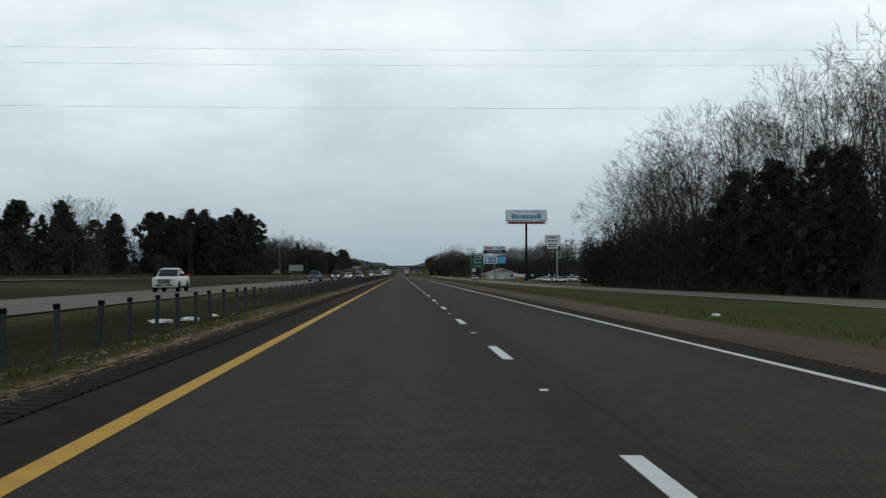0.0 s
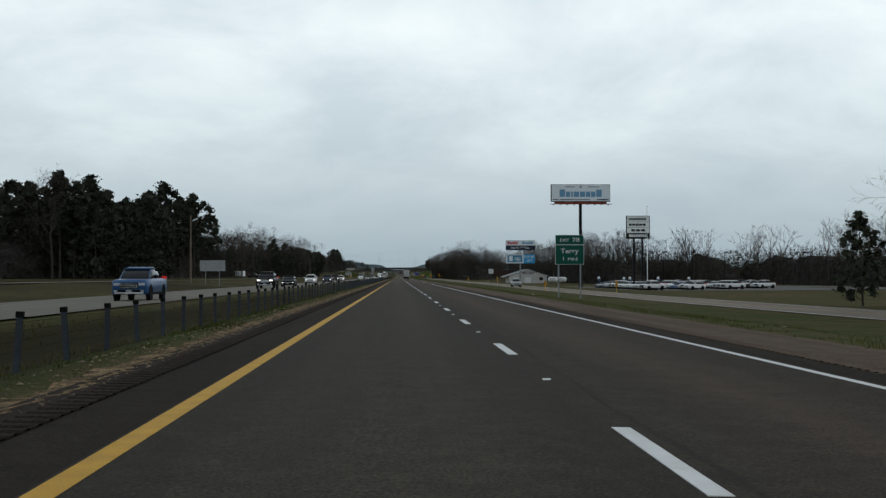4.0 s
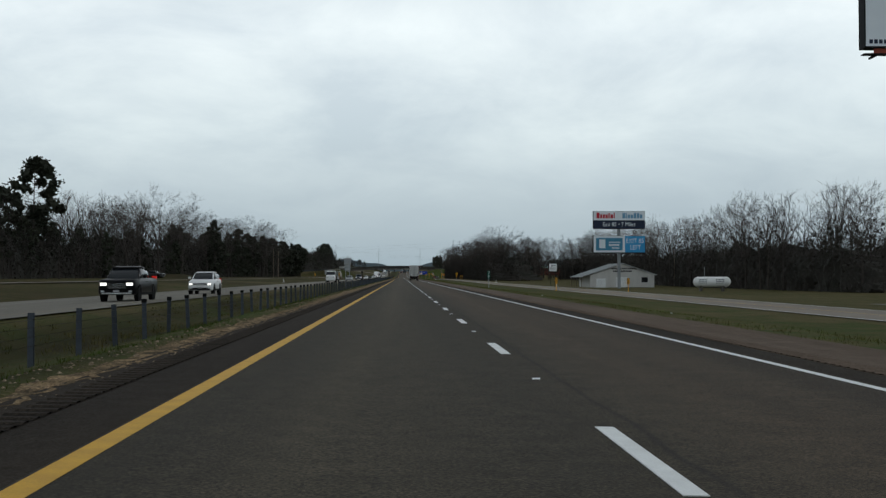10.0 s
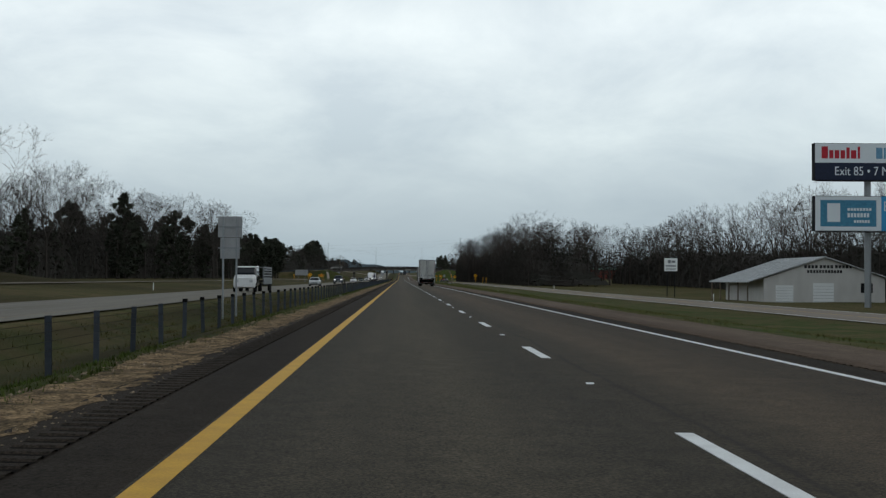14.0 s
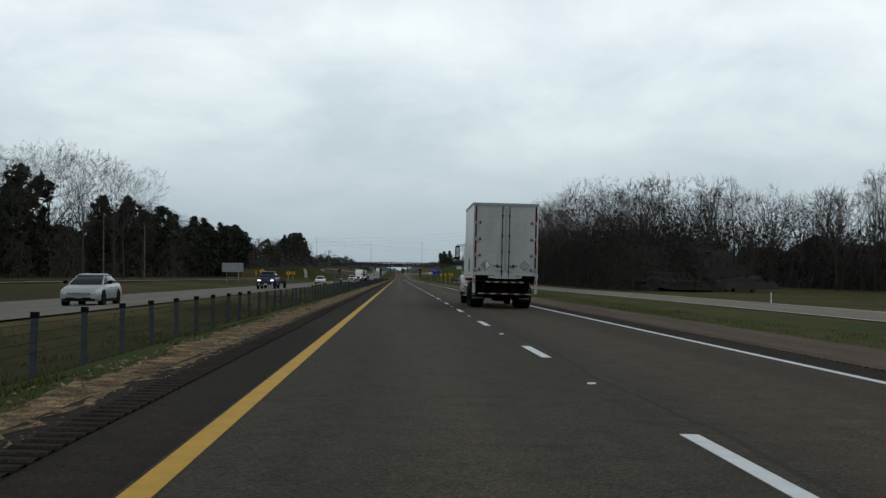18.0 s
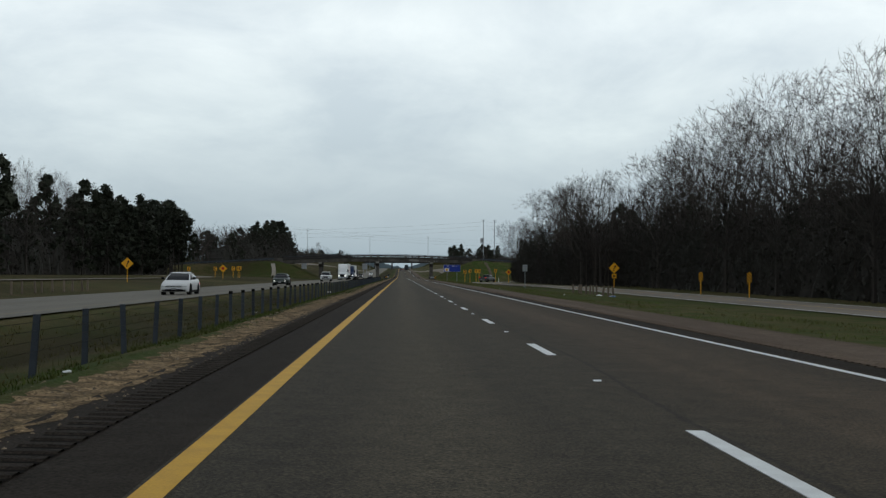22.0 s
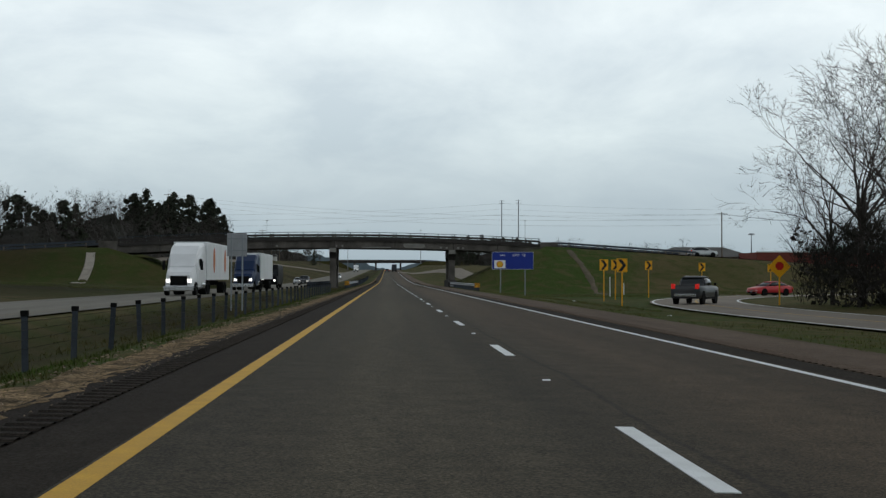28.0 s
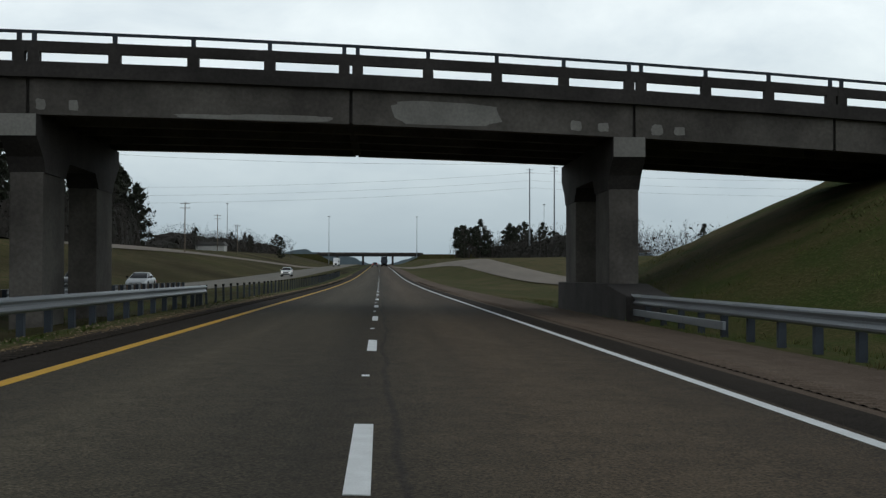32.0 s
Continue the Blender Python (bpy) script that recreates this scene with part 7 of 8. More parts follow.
box_trailer(pose(-66.0, 682, ground_z(-66, 682), 0, 0, 70), "white enclosed trailer parked beyond the frontage road", 1.2, 5.5, 2.3, 0.5, TRAILER_WHITE, wheels=((2.2, 0.38), (3.0, 0.38)))


def flatbed_rig():
    """Dark pickup that pulls a flat trailer."""
    y = 792.6
    car("pickup", oncoming(-12.9, y), NAVY_P, "dark pickup truck with headlights on, pulling a trailer", lit=True, group=traffic)
    t = thing("flat_trailer", oncoming(-12.9, y + 3.3), "dark flat utility trailer behind a pickup", "trailer", traffic)
    bm = nb()
    box(bm, -1.05, 1.05, 0.9, 6.6, 0.62, 0.76)
    rod(bm, (0, -0.25, 0.55), (0, 0.95, 0.66), 0.05)
    part("deck", bm, UNDERSIDE, t)
    bm = nb()
    for x in (-1.02, 1.02):
        for k in range(5):
            rod(bm, (x, 1.0 + k * 1.35, 0.76), (x, 1.0 + k * 1.35, 1.05), 0.025, sides=6)
        rod(bm, (x, 0.95, 1.05), (x, 6.5, 1.05), 0.03, sides=6)
    part("side_rail", bm, DARK_STEEL, t)
    for yy in (3.6, 4.5):
        for s in (-1, 1):
            wheel(t, s * 1.1, yy, 0.36, 0.22, s)


flatbed_rig()


def semi(m, label, cab, trailer_mat, tall=4.1, badge=None, group=traffic, length=14.6):
    """Tractor with sleeper and box trailer, facing -y."""
    t = thing("semi_truck", m, label, "truck", group)
    bm = nb()
    shell(bm, ((0.0, 0.85, 0.8, 0.5, 1.5), (0.25, 1.0, 0.92, 0.4, 1.75), (1.2, 1.08, 0.98, 0.4, 2.05), (1.7, 1.15, 1.0, 0.5, 2.1)))
    part("hood", bm, cab, t)
    bm = nb()
    shell(bm, ((1.5, 1.15, 0.95, 0.6, 2.2), (2.2, 1.2, 1.05, 0.6, 3.1), (3.2, 1.22, 1.1, 0.6, 3.75), (5.0, 1.22, 1.15, 0.6, tall - 0.1)))
    part("cab", bm, cab, t)
    bm = nb()
    v = [bm.verts.new(q) for q in ((-0.95, 1.50, 2.13), (0.95, 1.50, 2.13), (0.88, 2.12, 2.95), (-0.88, 2.12, 2.95))]
    bm.faces.new(v)
    bmesh.ops.solidify(bm, geom=bm.faces[:], thickness=0.05)
    part("windscreen", bm, GLASS, t)
    for s in (-1, 1):
        bm = nb()
        lo, hi = sorted((s * 1.17, s * 1.235))
        box(bm, lo, hi, 2.25, 3.0, 2.05, 2.75)
        part("side_window", bm, GLASS, t)
        bm = nb()
        lo, hi = sorted((s * 1.3, s * 1.5))
        box(bm, lo, hi, 1.7, 1.9, 1.9, 2.6, 0.03)
        part("mirror", bm, BLACK_PLASTIC, t)
        bm = nb()
        lo, hi = sorted((s * 0.55, s * 0.92))
        box(bm, lo, hi, 0.0, 0.3, 0.95, 1.25, 0.03)
        part("headlight", bm, LAMP_WHITE, t)
        wheel(t, s * 1.02, 1.05, 0.5, 0.3, s)
        for y in (5.4, 6.7, 16.4, 17.7):
            wheel(t, s * 0.98, y * length / 14.6 if y > 10 else y, 0.5, 0.55, s)
        bm = nb()
        rod(bm, (s * 0.95, 3.2, 0.75), (s * 0.95, 4.6, 0.75), 0.32, sides=14)
        part("fuel_tank", bm, CHROME, t)
    bm = nb()
    box(bm, -0.62, 0.62, -0.03, 0.1, 0.75, 1.45, 0.03)
    part("grille", bm, BLACK_PLASTIC, t)
    bm = nb()
    box(bm, -1.1, 1.1, -0.12, 0.1, 0.35, 0.72, 0.05)
    part("bumper", bm, CHROME, t)
    bm = nb()
    box(bm, -0.45, 0.45, 0.6, 4.2 + length, 0.7, 1.05)
    part("chassis", bm, UNDERSIDE, t)
    bm = nb()
    box(bm, -1.3, 1.3, 5.3, 4.6 + length, 1.15, tall, 0.03)
    tr = part("trailer", bm, trailer_mat, t, "white box trailer")
    if badge:
        for y in (9.0, 15.5):
            for k, (r, mm) in enumerate(badge):
                bm = nb()
                prism(bm, [(y + r * 0.55 * math.cos(6.2832 * i / 20), 2.7 + r * math.sin(6.2832 * i / 20)) for i in range(20)], "x", 1.304 + 0.004 * k, 1.307 + 0.004 * k)
                part("badge", bm, mm, tr)
    return t


AMBER = material("amber_print", (0.55, 0.16, 0.01), 0.5)
semi(oncoming(-13.5, 1113), "white semi truck with an oval amber badge on its trailer", WHITE_P, TRAILER_WHITE, 4.1, ((1.0, SIGN_RED), (0.86, AMBER)), length=13.5)
semi(oncoming(-13.2, 1150), "dark blue semi truck with a pale trailer", NAVY_P, TRAILER_WHITE, 4.0, length=14.0)
semi(pose(5.6, 1700, road_z(5.6, 1700), 0, 0, 180), "dark semi truck far ahead beyond the overpass", GREY_P, POST_STEEL, 4.0, None, "northbound traffic")
semi(oncoming(-16.6, 1730), "white semi truck beyond the overpass", WHITE_P, TRAILER_WHITE, 4.0)


def delivery_van(m, label):
    t = thing("delivery_van", m, label, "truck", traffic)
    bm = nb()
    shell(bm, ((0, 0.95, 0.9, 0.5, 1.3), (0.15, 1.1, 1.02, 0.45, 1.5), (0.75, 1.15, 1.08, 0.45, 1.75)))
    part("hood", bm, BLACK_P, t)
    bm = nb()
    shell(bm, ((0.6, 1.15, 1.1, 0.5, 2.6), (0.95, 1.18, 1.14, 0.5, 2.95), (7.2, 1.18, 1.14, 0.5, 2.95)))
    part("body", bm, BLACK_P, t)
    bm = nb()
    box(bm, -1.0, 1.0, 0.57, 0.64, 1.7, 2.4)
    part("windscreen", bm, GLASS, t)
    for s in (-1, 1):
        bm = nb()
        lo, hi = sorted((s * 0.6, s * 0.85))
        box(bm, lo, hi, -0.02, 0.1, 0.85, 1.1, 0.02)
        part("headlight", bm, LAMP_WHITE, t)
        for y in (1.2, 5.4):
            wheel(t, s * 1.0, y, 0.42, 0.3, s)


delivery_van(oncoming(-13.0, 1175), "black step van on the southbound carriageway")


def livestock_rig():
    """White cab truck that pulls a grey slatted livestock trailer."""
    y = 624.0
    t = thing("farm_truck", oncoming(-13.0, y), "white flat-nosed farm truck on the southbound carriageway", "truck", traffic)
    bm = nb()
    shell(bm, ((0, 0.85, 0.8, 0.5, 1.3), (0.3, 1.0, 0.92, 0.4, 1.5), (1.4, 1.02, 0.95, 0.4, 1.65)))
    part("hood", bm, WHITE_P, t)
    bm = nb()
    shell(bm, ((1.2, 1.02, 0.85, 0.6, 1.8), (1.7, 1.05, 0.92, 0.6, 2.3), (3.4, 1.05, 0.95, 0.6, 2.35)))
    part("cab", bm, GLASS, t)
    bm = nb()
    shell(bm, ((1.6, 0.9, 0.85, 2.28, 2.36), (3.42, 0.97, 0.92, 2.3, 2.42)))
    part("roof", bm, WHITE_P, t)
    bm = nb()
    box(bm, -1.1, 1.1, 3.5, 6.4, 0.9, 1.1)
    part("bed", bm, UNDERSIDE, t)
    for s in (-1, 1):
        for yy in (0.95, 4.9):
            wheel(t, s * 0.92, yy, 0.44, 0.3, s)
        bm = nb()
        lo, hi = sorted((s * 0.5, s * 0.8))
        box(bm, lo, hi, -0.01, 0.1, 0.9, 1.15)
        part("headlight", bm, LAMP_OFF, t)
    r = thing("livestock_trailer", oncoming(-13.0, y + 7.0), "grey slatted livestock trailer behind a farm truck", "trailer", traffic)
    bm = nb()
    box(bm, -1.05, 1.05, 0, 7.5, 0.55, 0.68)
    part("floor", bm, UNDERSIDE, r)
    bm = nb()
    box(bm, -1.05, 1.05, 0, 7.5, 2.36, 2.42)
    part("roof", bm, STEEL, r)
    for s in (-1, 1):
        for z0, z1 in ((0.69, 1.35), (1.5, 1.62), (1.77, 1.89), (2.04, 2.16), (2.25, 2.35)):
            bm = nb()
            lo, hi = sorted((s * 1.0, s * 1.05))
            box(bm, lo, hi, 0, 7.5, z0, z1)
            part("slat", bm, STEEL, r)
        for k in range(7):
            bm = nb()
            lo, hi = sorted((s * 0.94, s * 0.999))
            box(bm, lo, hi, 0.02 + k * 1.23, 0.1 + k * 1.23, 0.69, 2.35)
            part("upright", bm, STEEL, r)
        for yy in (4.0, 4.9):
            wheel(r, s * 1.12, yy, 0.36, 0.22, s)


livestock_rig()


LENS_DARK = material("dark_red_lens", (0.07, 0.006, 0.006), 0.3)
TAPE_RED = material("dirty_red_tape", (0.16, 0.012, 0.012), 0.6)
TAPE_GREY = material("dirty_white_tape", (0.34, 0.34, 0.33), 0.6)
DOOR_GREY = stretched(material("grimy_door_panel", (0.46, 0.47, 0.46), 0.55, second=(0.33, 0.335, 0.32), scale=1.4, amount=0.8, fine=8, fine_amount=0.1), 1, 1, 0.3)


def box_truck():
    """The long-nosed straight truck in the right lane: sleeper cab, riveted box, tandem rear axle. Rear at y = 0, facing +y."""
    x0, y0 = 5.645, 707.0
    t = thing("box_truck", pose(x0, y0, road_z(x0), 0, 1.2, 0), "white straight truck with sleeper cab and dirty riveted box", "truck", "northbound traffic")
    W, L, F, H = 1.305, 5.75, 1.25, 4.26
    bm = nb()
    box(bm, -W, W, 0.06, L, F, H)
    body = part("box", bm, TRAILER_WHITE, t, "dirty white riveted box")
    # side seams, rivet rows, rails
    for s in (-1, 1):
        for k in range(1, 5):
            bm = nb()
            lo, hi = sorted((s * (W + 0.001), s * (W + 0.004)))
            y = L * k / 5
            box(bm, lo, hi, y - 0.03, y + 0.03, F + 0.16, H - 0.1)
            for q in range(30):
                z = F + 0.25 + q * (H - F - 0.4) / 29
                for dy in (-0.018, 0.018):
                    box(bm, *sorted((s * (W + 0.006), s * (W + 0.010))), y + dy - 0.006, y + dy + 0.006, z - 0.006, z + 0.006)
            part("seam", bm, TRAILER_WHITE, body)
        bm = nb()
        lo, hi = sorted((s * (W + 0.001), s * (W + 0.02)))
        box(bm, lo, hi, 0.0, L, F - 0.02, F + 0.2)
        part("side_rail", bm, TRAILER_WHITE, body)
        bm = nb()
        box(bm, lo, hi, 0.0, L, H - 0.09, H + 0.015)
        part("top_rail", bm, STEEL, body)
        for k in range(22):
            bm = nb()
            a = 0.1 + k * (L - 0.2) / 22
            box(bm, *sorted((s * (W + 0.021), s * (W + 0.024))), a, a + 0.13, F + 0.07, F + 0.125)
            part("reflector", bm, SIGN_RED if k % 2 else SIGN_WHITE, body)
        # diamond placard holders
        for y in (1.98, 2.5):
            bm = nb()
            c = (y, F + 0.52)
            for a in range(4):
                p, q = [(c[0] + 0.24 * math.cos(radians(90 * k)), c[1] + 0.27 * math.sin(radians(90 * k))) for k in (a, a + 1)]
                rod(bm, (s * (W + 0.014), *p), (s * (W + 0.014), *q), 0.015, sides=6)
            part("placard_frame", bm, SIGN_BACK, body)
        for y in (2.1, 4.2):
            bm = nb()
            box(bm, *sorted((s * (W + 0.02), s * (W + 0.05))), y, y + 0.08, F - 0.06, F - 0.02)
            part("marker_lamp", bm, LAMP_AMBER, body)
    bm = nb()
    box(bm, -W + 0.02, W - 0.02, L, L + 0.05, F + 0.02, H - 0.05, 0.02)
    part("front_wall", bm, TRAILER_WHITE, body)
    # rear frame and doors
    rear = thing_part("rear_frame", t)
    for s in (-1, 1):
        bm = nb()
        box(bm, *sorted((s * W, s * (W - 0.065))), -0.02, 0.058, F - 0.02, H)
        part("corner_post", bm, DOOR_GREY, rear)
        bm = nb()
        box(bm, *sorted((s * (W - 0.066), s * (W - 0.124))), 0.0, 0.058, F + 0.22, H)
        part("door_gap", bm, UNDERSIDE, rear)
        bm = nb()
        box(bm, *sorted((s * W, s * (W - 0.11))), -0.03, 0.08, 0.62, F - 0.021, 0.012)
        part("lamp_housing", bm, DOOR_GREY, rear, "dirty white lamp bracket")
        for z, h, m in ((3.68, 0.36, LAMP_RED), (2.37, 0.36, LAMP_RED), (1.1, 0.18, LAMP_RED)):
            bm = nb()
            back = -0.031 if z < 1.2 else -0.021
            box(bm, *sorted((s * (W - 0.045), s * (W - 0.09))), back - 0.012, back, z - h / 2, z + h / 2, 0.005)
            lamp = part("tail_lamp", bm, LENS_DARK, rear, "dark red tail lamp with rows of small lights")
            for q in range(round(h / 0.04)):
                bm = nb()
                zq = z - h / 2 + 0.02 + 0.04 * q
                rod(bm, (s * (W - 0.0675), back - 0.012, zq), (s * (W - 0.0675), back - 0.02, zq), 0.014, sides=8)
                part("light", bm, m, lamp)
        bm = nb()
        box(bm, *sorted((s * 0.036, s * (W - 0.125))), 0.0, 0.055, F + 0.24, H - 0.12, 0.012)
        door = part("door", bm, DOOR_GREY, t, "dirty white rear door")
        for z in (3.46, 2.80, 2.15, 1.58):
            bm = nb()
            box(bm, *sorted((s * (W + 0.008), s * (W - 0.28))), -0.03, -0.001, z - 0.028, z + 0.028, 0.008)
            rod(bm, (s * (W - 0.1), -0.035, z - 0.06), (s * (W - 0.1), -0.035, z + 0.06), 0.026, sides=8)
            hinge = part("hinge", bm, SIGN_BACK, door)
            bm = nb()
            rod(bm, (s * (W - 0.27), -0.036, z - 0.055), (s * (W - 0.27), -0.036, z + 0.055), 0.034, sides=8)
            part("hinge_end", bm, RUSTY, hinge, "rusty brown end of the hinge")
        for x in (0.14,):
            bm = nb()
            rod(bm, (s * x, -0.03, F + 0.05), (s * x, -0.03, H - 0.14), 0.018, sides=8)
            for z in (1.5, 2.3, 2.95, 3.75):
                box(bm, s * x - 0.045, s * x + 0.045, -0.05, -0.001, z - 0.03, z + 0.03)
            part("lock_rod", bm, POST_STEEL, door)
        bm = nb()
        rod(bm, (s * 0.15, -0.06, 1.71), (s * 0.48, -0.06, 1.73), 0.018, sides=8)
        box(bm, s * 0.32 - 0.04, s * 0.32 + 0.04, -0.05, -0.001, 1.66, 1.79)
        part("lock_handle", bm, POST_STEEL, door)
        cx = s * 0.78
        bm = nb()
        prism(bm, [(cx - 0.225, 1.75), (cx, 1.525), (cx + 0.225, 1.75), (cx, 1.975)], "y", -0.022, -0.001)
        pl = part("placard", bm, PRINT_GREY, door, "grey diamond placard holder")
        bm = nb()
        k = 0.8
        prism(bm, [(cx + (0.0 if s < 0 else -0.225 * k), 1.75), (cx, 1.75 - 0.225 * k), (cx + 0.225 * k, 1.75), (cx, 1.75 + 0.225 * k)], "y", -0.028, -0.0225)
        part("placard_face", bm, WHITE_P if s < 0 else SIGN_BACK, pl)
    bm = nb()
    box(bm, -W, W, -0.03, 0.06, H - 0.12, H)
    part("header", bm, STEEL, rear)
    bm = nb()
    box(bm, -W + 0.07, W - 0.07, -0.028, 0.06, F + 0.1, F + 0.236)
    part("sill", bm, DOOR_GREY, rear, "dirty white rear sill")
    for x, w in ((-0.94, 0.26), (-0.0, 0.44), (0.94, 0.26)):
        bm = nb()
        box(bm, x - w, x + w, -0.026, 0.06, F - 0.03, F + 0.098)
        part("sill_plate", bm, DOOR_GREY if abs(x) < 0.1 else UNDERSIDE, rear)
    for z, w in ((1.08, 0.76), (0.61, 1.08)):
        bm = nb()
        box(bm, -w, w, -0.06, 0.05, z - 0.06, z + 0.06, 0.01)
        bar = part("underride_bar", bm, UNDERSIDE, t)
        n = 9
        for k in range(n):
            bm = nb()
            a = -w + 2 * w * k / n
            box(bm, a, a + 2 * w / n - 0.004, -0.066, -0.0605, z - 0.022, z + 0.022)
            part("tape", bm, TAPE_RED if k % 2 else TAPE_GREY, bar)
    for x in (-0.85, 0.85):
        bm = nb()
        box(bm, x - 0.05, x + 0.05, 0.0, 0.08, 0.58, F - 0.035)
        part("underride_post", bm, UNDERSIDE, t)
    # chassis, wheels, flaps
    bm = nb()
    box(bm, -0.46, 0.46, 0.3, 10.9, 0.62, F - 0.16)
    part("chassis", bm, UNDERSIDE, t)
    bm = nb()
    box(bm, -W + 0.02, W - 0.02, 0.1, L, F - 0.14, F - 0.02)
    part("floor_frame", bm, UNDERSIDE, t)
    # near-black sheet added in place of the shade under the box
    bm = nb()
    box(bm, -1.1, 1.1, 1.2, 1.3, 0.45, F - 0.145)
    part("under_box_shade", bm, UNDERSIDE, t, "black sheet standing for the shade under the box")
    for y in (2.44, 3.75):
        bm = nb()
        rod(bm, (-0.9, y, 0.51), (0.9, y, 0.51), 0.12, sides=10)
        rod(bm, (-0.22, y, 0.51), (0.22, y, 0.51), 0.24, sides=12)
        part("axle", bm, UNDERSIDE, t)
    for s in (-1, 1):
        for y in (2.44, 3.75):
            wheel(t, s * 0.98, y, 0.51, 0.56, s, SIGN_BACK)
        wheel(t, s * 1.05, 10.46, 0.51, 0.3, s, CHROME)
        bm = nb()
        box(bm, *sorted((s * 0.68, s * 1.26)), 1.72, 1.735, 0.28, 0.86)
        flap = part("mud_flap", bm, RUBBER, t, "black mud flap with white lettering worn away")
        items = []
        for r, n in ((0.74, 5), (0.62, 7), (0.5, 9), (0.38, 10)):
            word(items, s * 0.97 - 0.24, r, n, 0.48 / (n * 1.3), 0.07, 0.3)
        bars(flap, "print", PRINT_GREY, items, 1.72)
        bm = nb()
        rod(bm, (s * 0.92, 4.7, 0.78), (s * 0.92, 5.6, 0.78), 0.32, sides=18)
        tank = part("air_tank", bm, CHROME, t, "polished cylindrical tank")
        for y in (4.85, 5.1, 5.35):
            bm = nb()
            rod(bm, (s * 0.92, y, 0.78), (s * 0.92, y + 0.04, 0.78), 0.326, sides=18)
            part("strap", bm, STEEL, tank)
        bm = nb()
        box(bm, *sorted((s * 0.6, s * 1.18)), 7.35, 8.2, 0.38, 0.95, 0.03)
        side_box = part("side_box", bm, SIGN_BACK, t, "grey steel tool box under the cab")
        for z in (0.5, 0.84):
            bm = nb()
            box(bm, *sorted((s * 1.181, s * 1.2)), 7.5, 7.58, z - 0.05, z + 0.05, 0.008)
            part("latch", bm, BLACK_PLASTIC, side_box)
        bm = nb()
        box(bm, *sorted((s * 0.5, s * 1.1)), 5.9, 7.34, 0.4, 0.94, 0.06)
        part("fuel_tank", bm, BLACK_PLASTIC, t, "black tank under the sleeper")
        bm = nb()
        box(bm, *sorted((s * 1.16, s * 1.23)), 6.08, 8.3, 0.86, 1.06, 0.012)
        skirt = part("cab_skirt", bm, WHITE_P, t, "white skirt under the cab")
        for q in range(7):
            bm = nb()
            rod(bm, (s * 1.231, 6.2 + 0.3 * q, 1.0), (s * 1.245, 6.2 + 0.3 * q, 1.0), 0.022, sides=8)
            part("marker_lamp", bm, LAMP_AMBER, skirt)
        for z in (0.42, 0.72):
            bm = nb()
            box(bm, *sorted((s * 1.0, s * 1.24)), 8.25, 9.3, z - 0.03, z + 0.03, 0.01)
            part("step", bm, CHROME, t)
    # cab
    bm = nb()
    shell(bm, ((6.05, 1.22, 1.20, 0.98, 3.85), (6.6, 1.22, 1.18, 0.98, 3.75), (7.5, 1.22, 1.12, 0.98, 3.35), (8.2, 1.20, 1.06, 0.98, 2.98), (8.7, 1.18, 1.0, 0.98, 2.80), (8.95, 1.16, 0.98, 0.98, 2.74)))
    part("sleeper_cab", bm, WHITE_P, t, "white sleeper cab")
    bm = nb()
    shell(bm, ((8.9, 1.15, 1.02, 0.98, 2.0), (9.3, 1.14, 1.0, 0.98, 1.92), (10.2, 1.05, 0.9, 0.9, 1.75), (11.0, 0.95, 0.78, 0.75, 1.5), (11.2, 0.86, 0.7, 0.75, 1.3)))
    part("hood", bm, WHITE_P, t, "long white hood")
    bm = nb()
    v = [bm.verts.new(q) for q in ((-1.0, 9.42, 1.93), (1.0, 9.42, 1.93), (0.93, 8.97, 2.68), (-0.93, 8.97, 2.68))]
    bm.faces.new(v)
    bmesh.ops.solidify(bm, geom=bm.faces[:], thickness=0.05)
    part("windscreen", bm, GLASS, t)
    for s in (-1, 1):
        bm = nb()
        v = [(8.25, 1.98), (9.3, 1.98), (8.92, 2.62), (8.3, 2.62)]
        prism(bm, v, "x", *sorted((s * 1.12, s * 1.195)))
        part("door_window", bm, GLASS, t)
        bm = nb()
        box(bm, *sorted((s * 1.2, s * 1.232)), 6.9, 7.25, 2.2, 2.86, 0.01)
        win = part("sleeper_window", bm, BLACK_PLASTIC, t, "narrow sleeper window in a black frame")
        bm = nb()
        box(bm, *sorted((s * 1.233, s * 1.238)), 6.96, 7.19, 2.27, 2.8)
        part("pane", bm, GLASS, win)
        bm = nb()
        box(bm, *sorted((s * 1.215, s * 1.226)), 6.7, 7.2, 1.2, 1.75, 0.004)
        part("locker_door", bm, WHITE_P, t)
        bm = nb()
        rod(bm, (s * 1.225, 6.85, 1.48), (s * 1.25, 6.85, 1.48), 0.06, sides=12)
        part("locker_latch", bm, CHROME, t)
        bm = nb()
        prism(bm, [(9.85, 0.55), (9.85, 1.05), (10.05, 1.28), (10.46, 1.36), (10.9, 1.26), (11.1, 1.0), (11.12, 0.62), (11.0, 0.62), (10.95, 0.95), (10.72, 1.1), (10.2, 1.1), (10.0, 0.95), (9.95, 0.55)], "x", *sorted((s * 0.82, s * 1.24)))
        part("fender", bm, WHITE_P, t, "white front fender")
        bm = nb()
        box(bm, *sorted((s * 1.24, s * 1.27)), 10.3, 10.5, 1.2, 1.27)
        part("marker_lamp", bm, LAMP_AMBER, t)
        bm = nb()
        box(bm, *sorted((s * 1.4, s * 1.62)), 8.62, 8.74, 2.1, 2.74, 0.03)
        mirror = part("mirror", bm, BLACK_PLASTIC, t, "tall black door mirror")
        bm = nb()
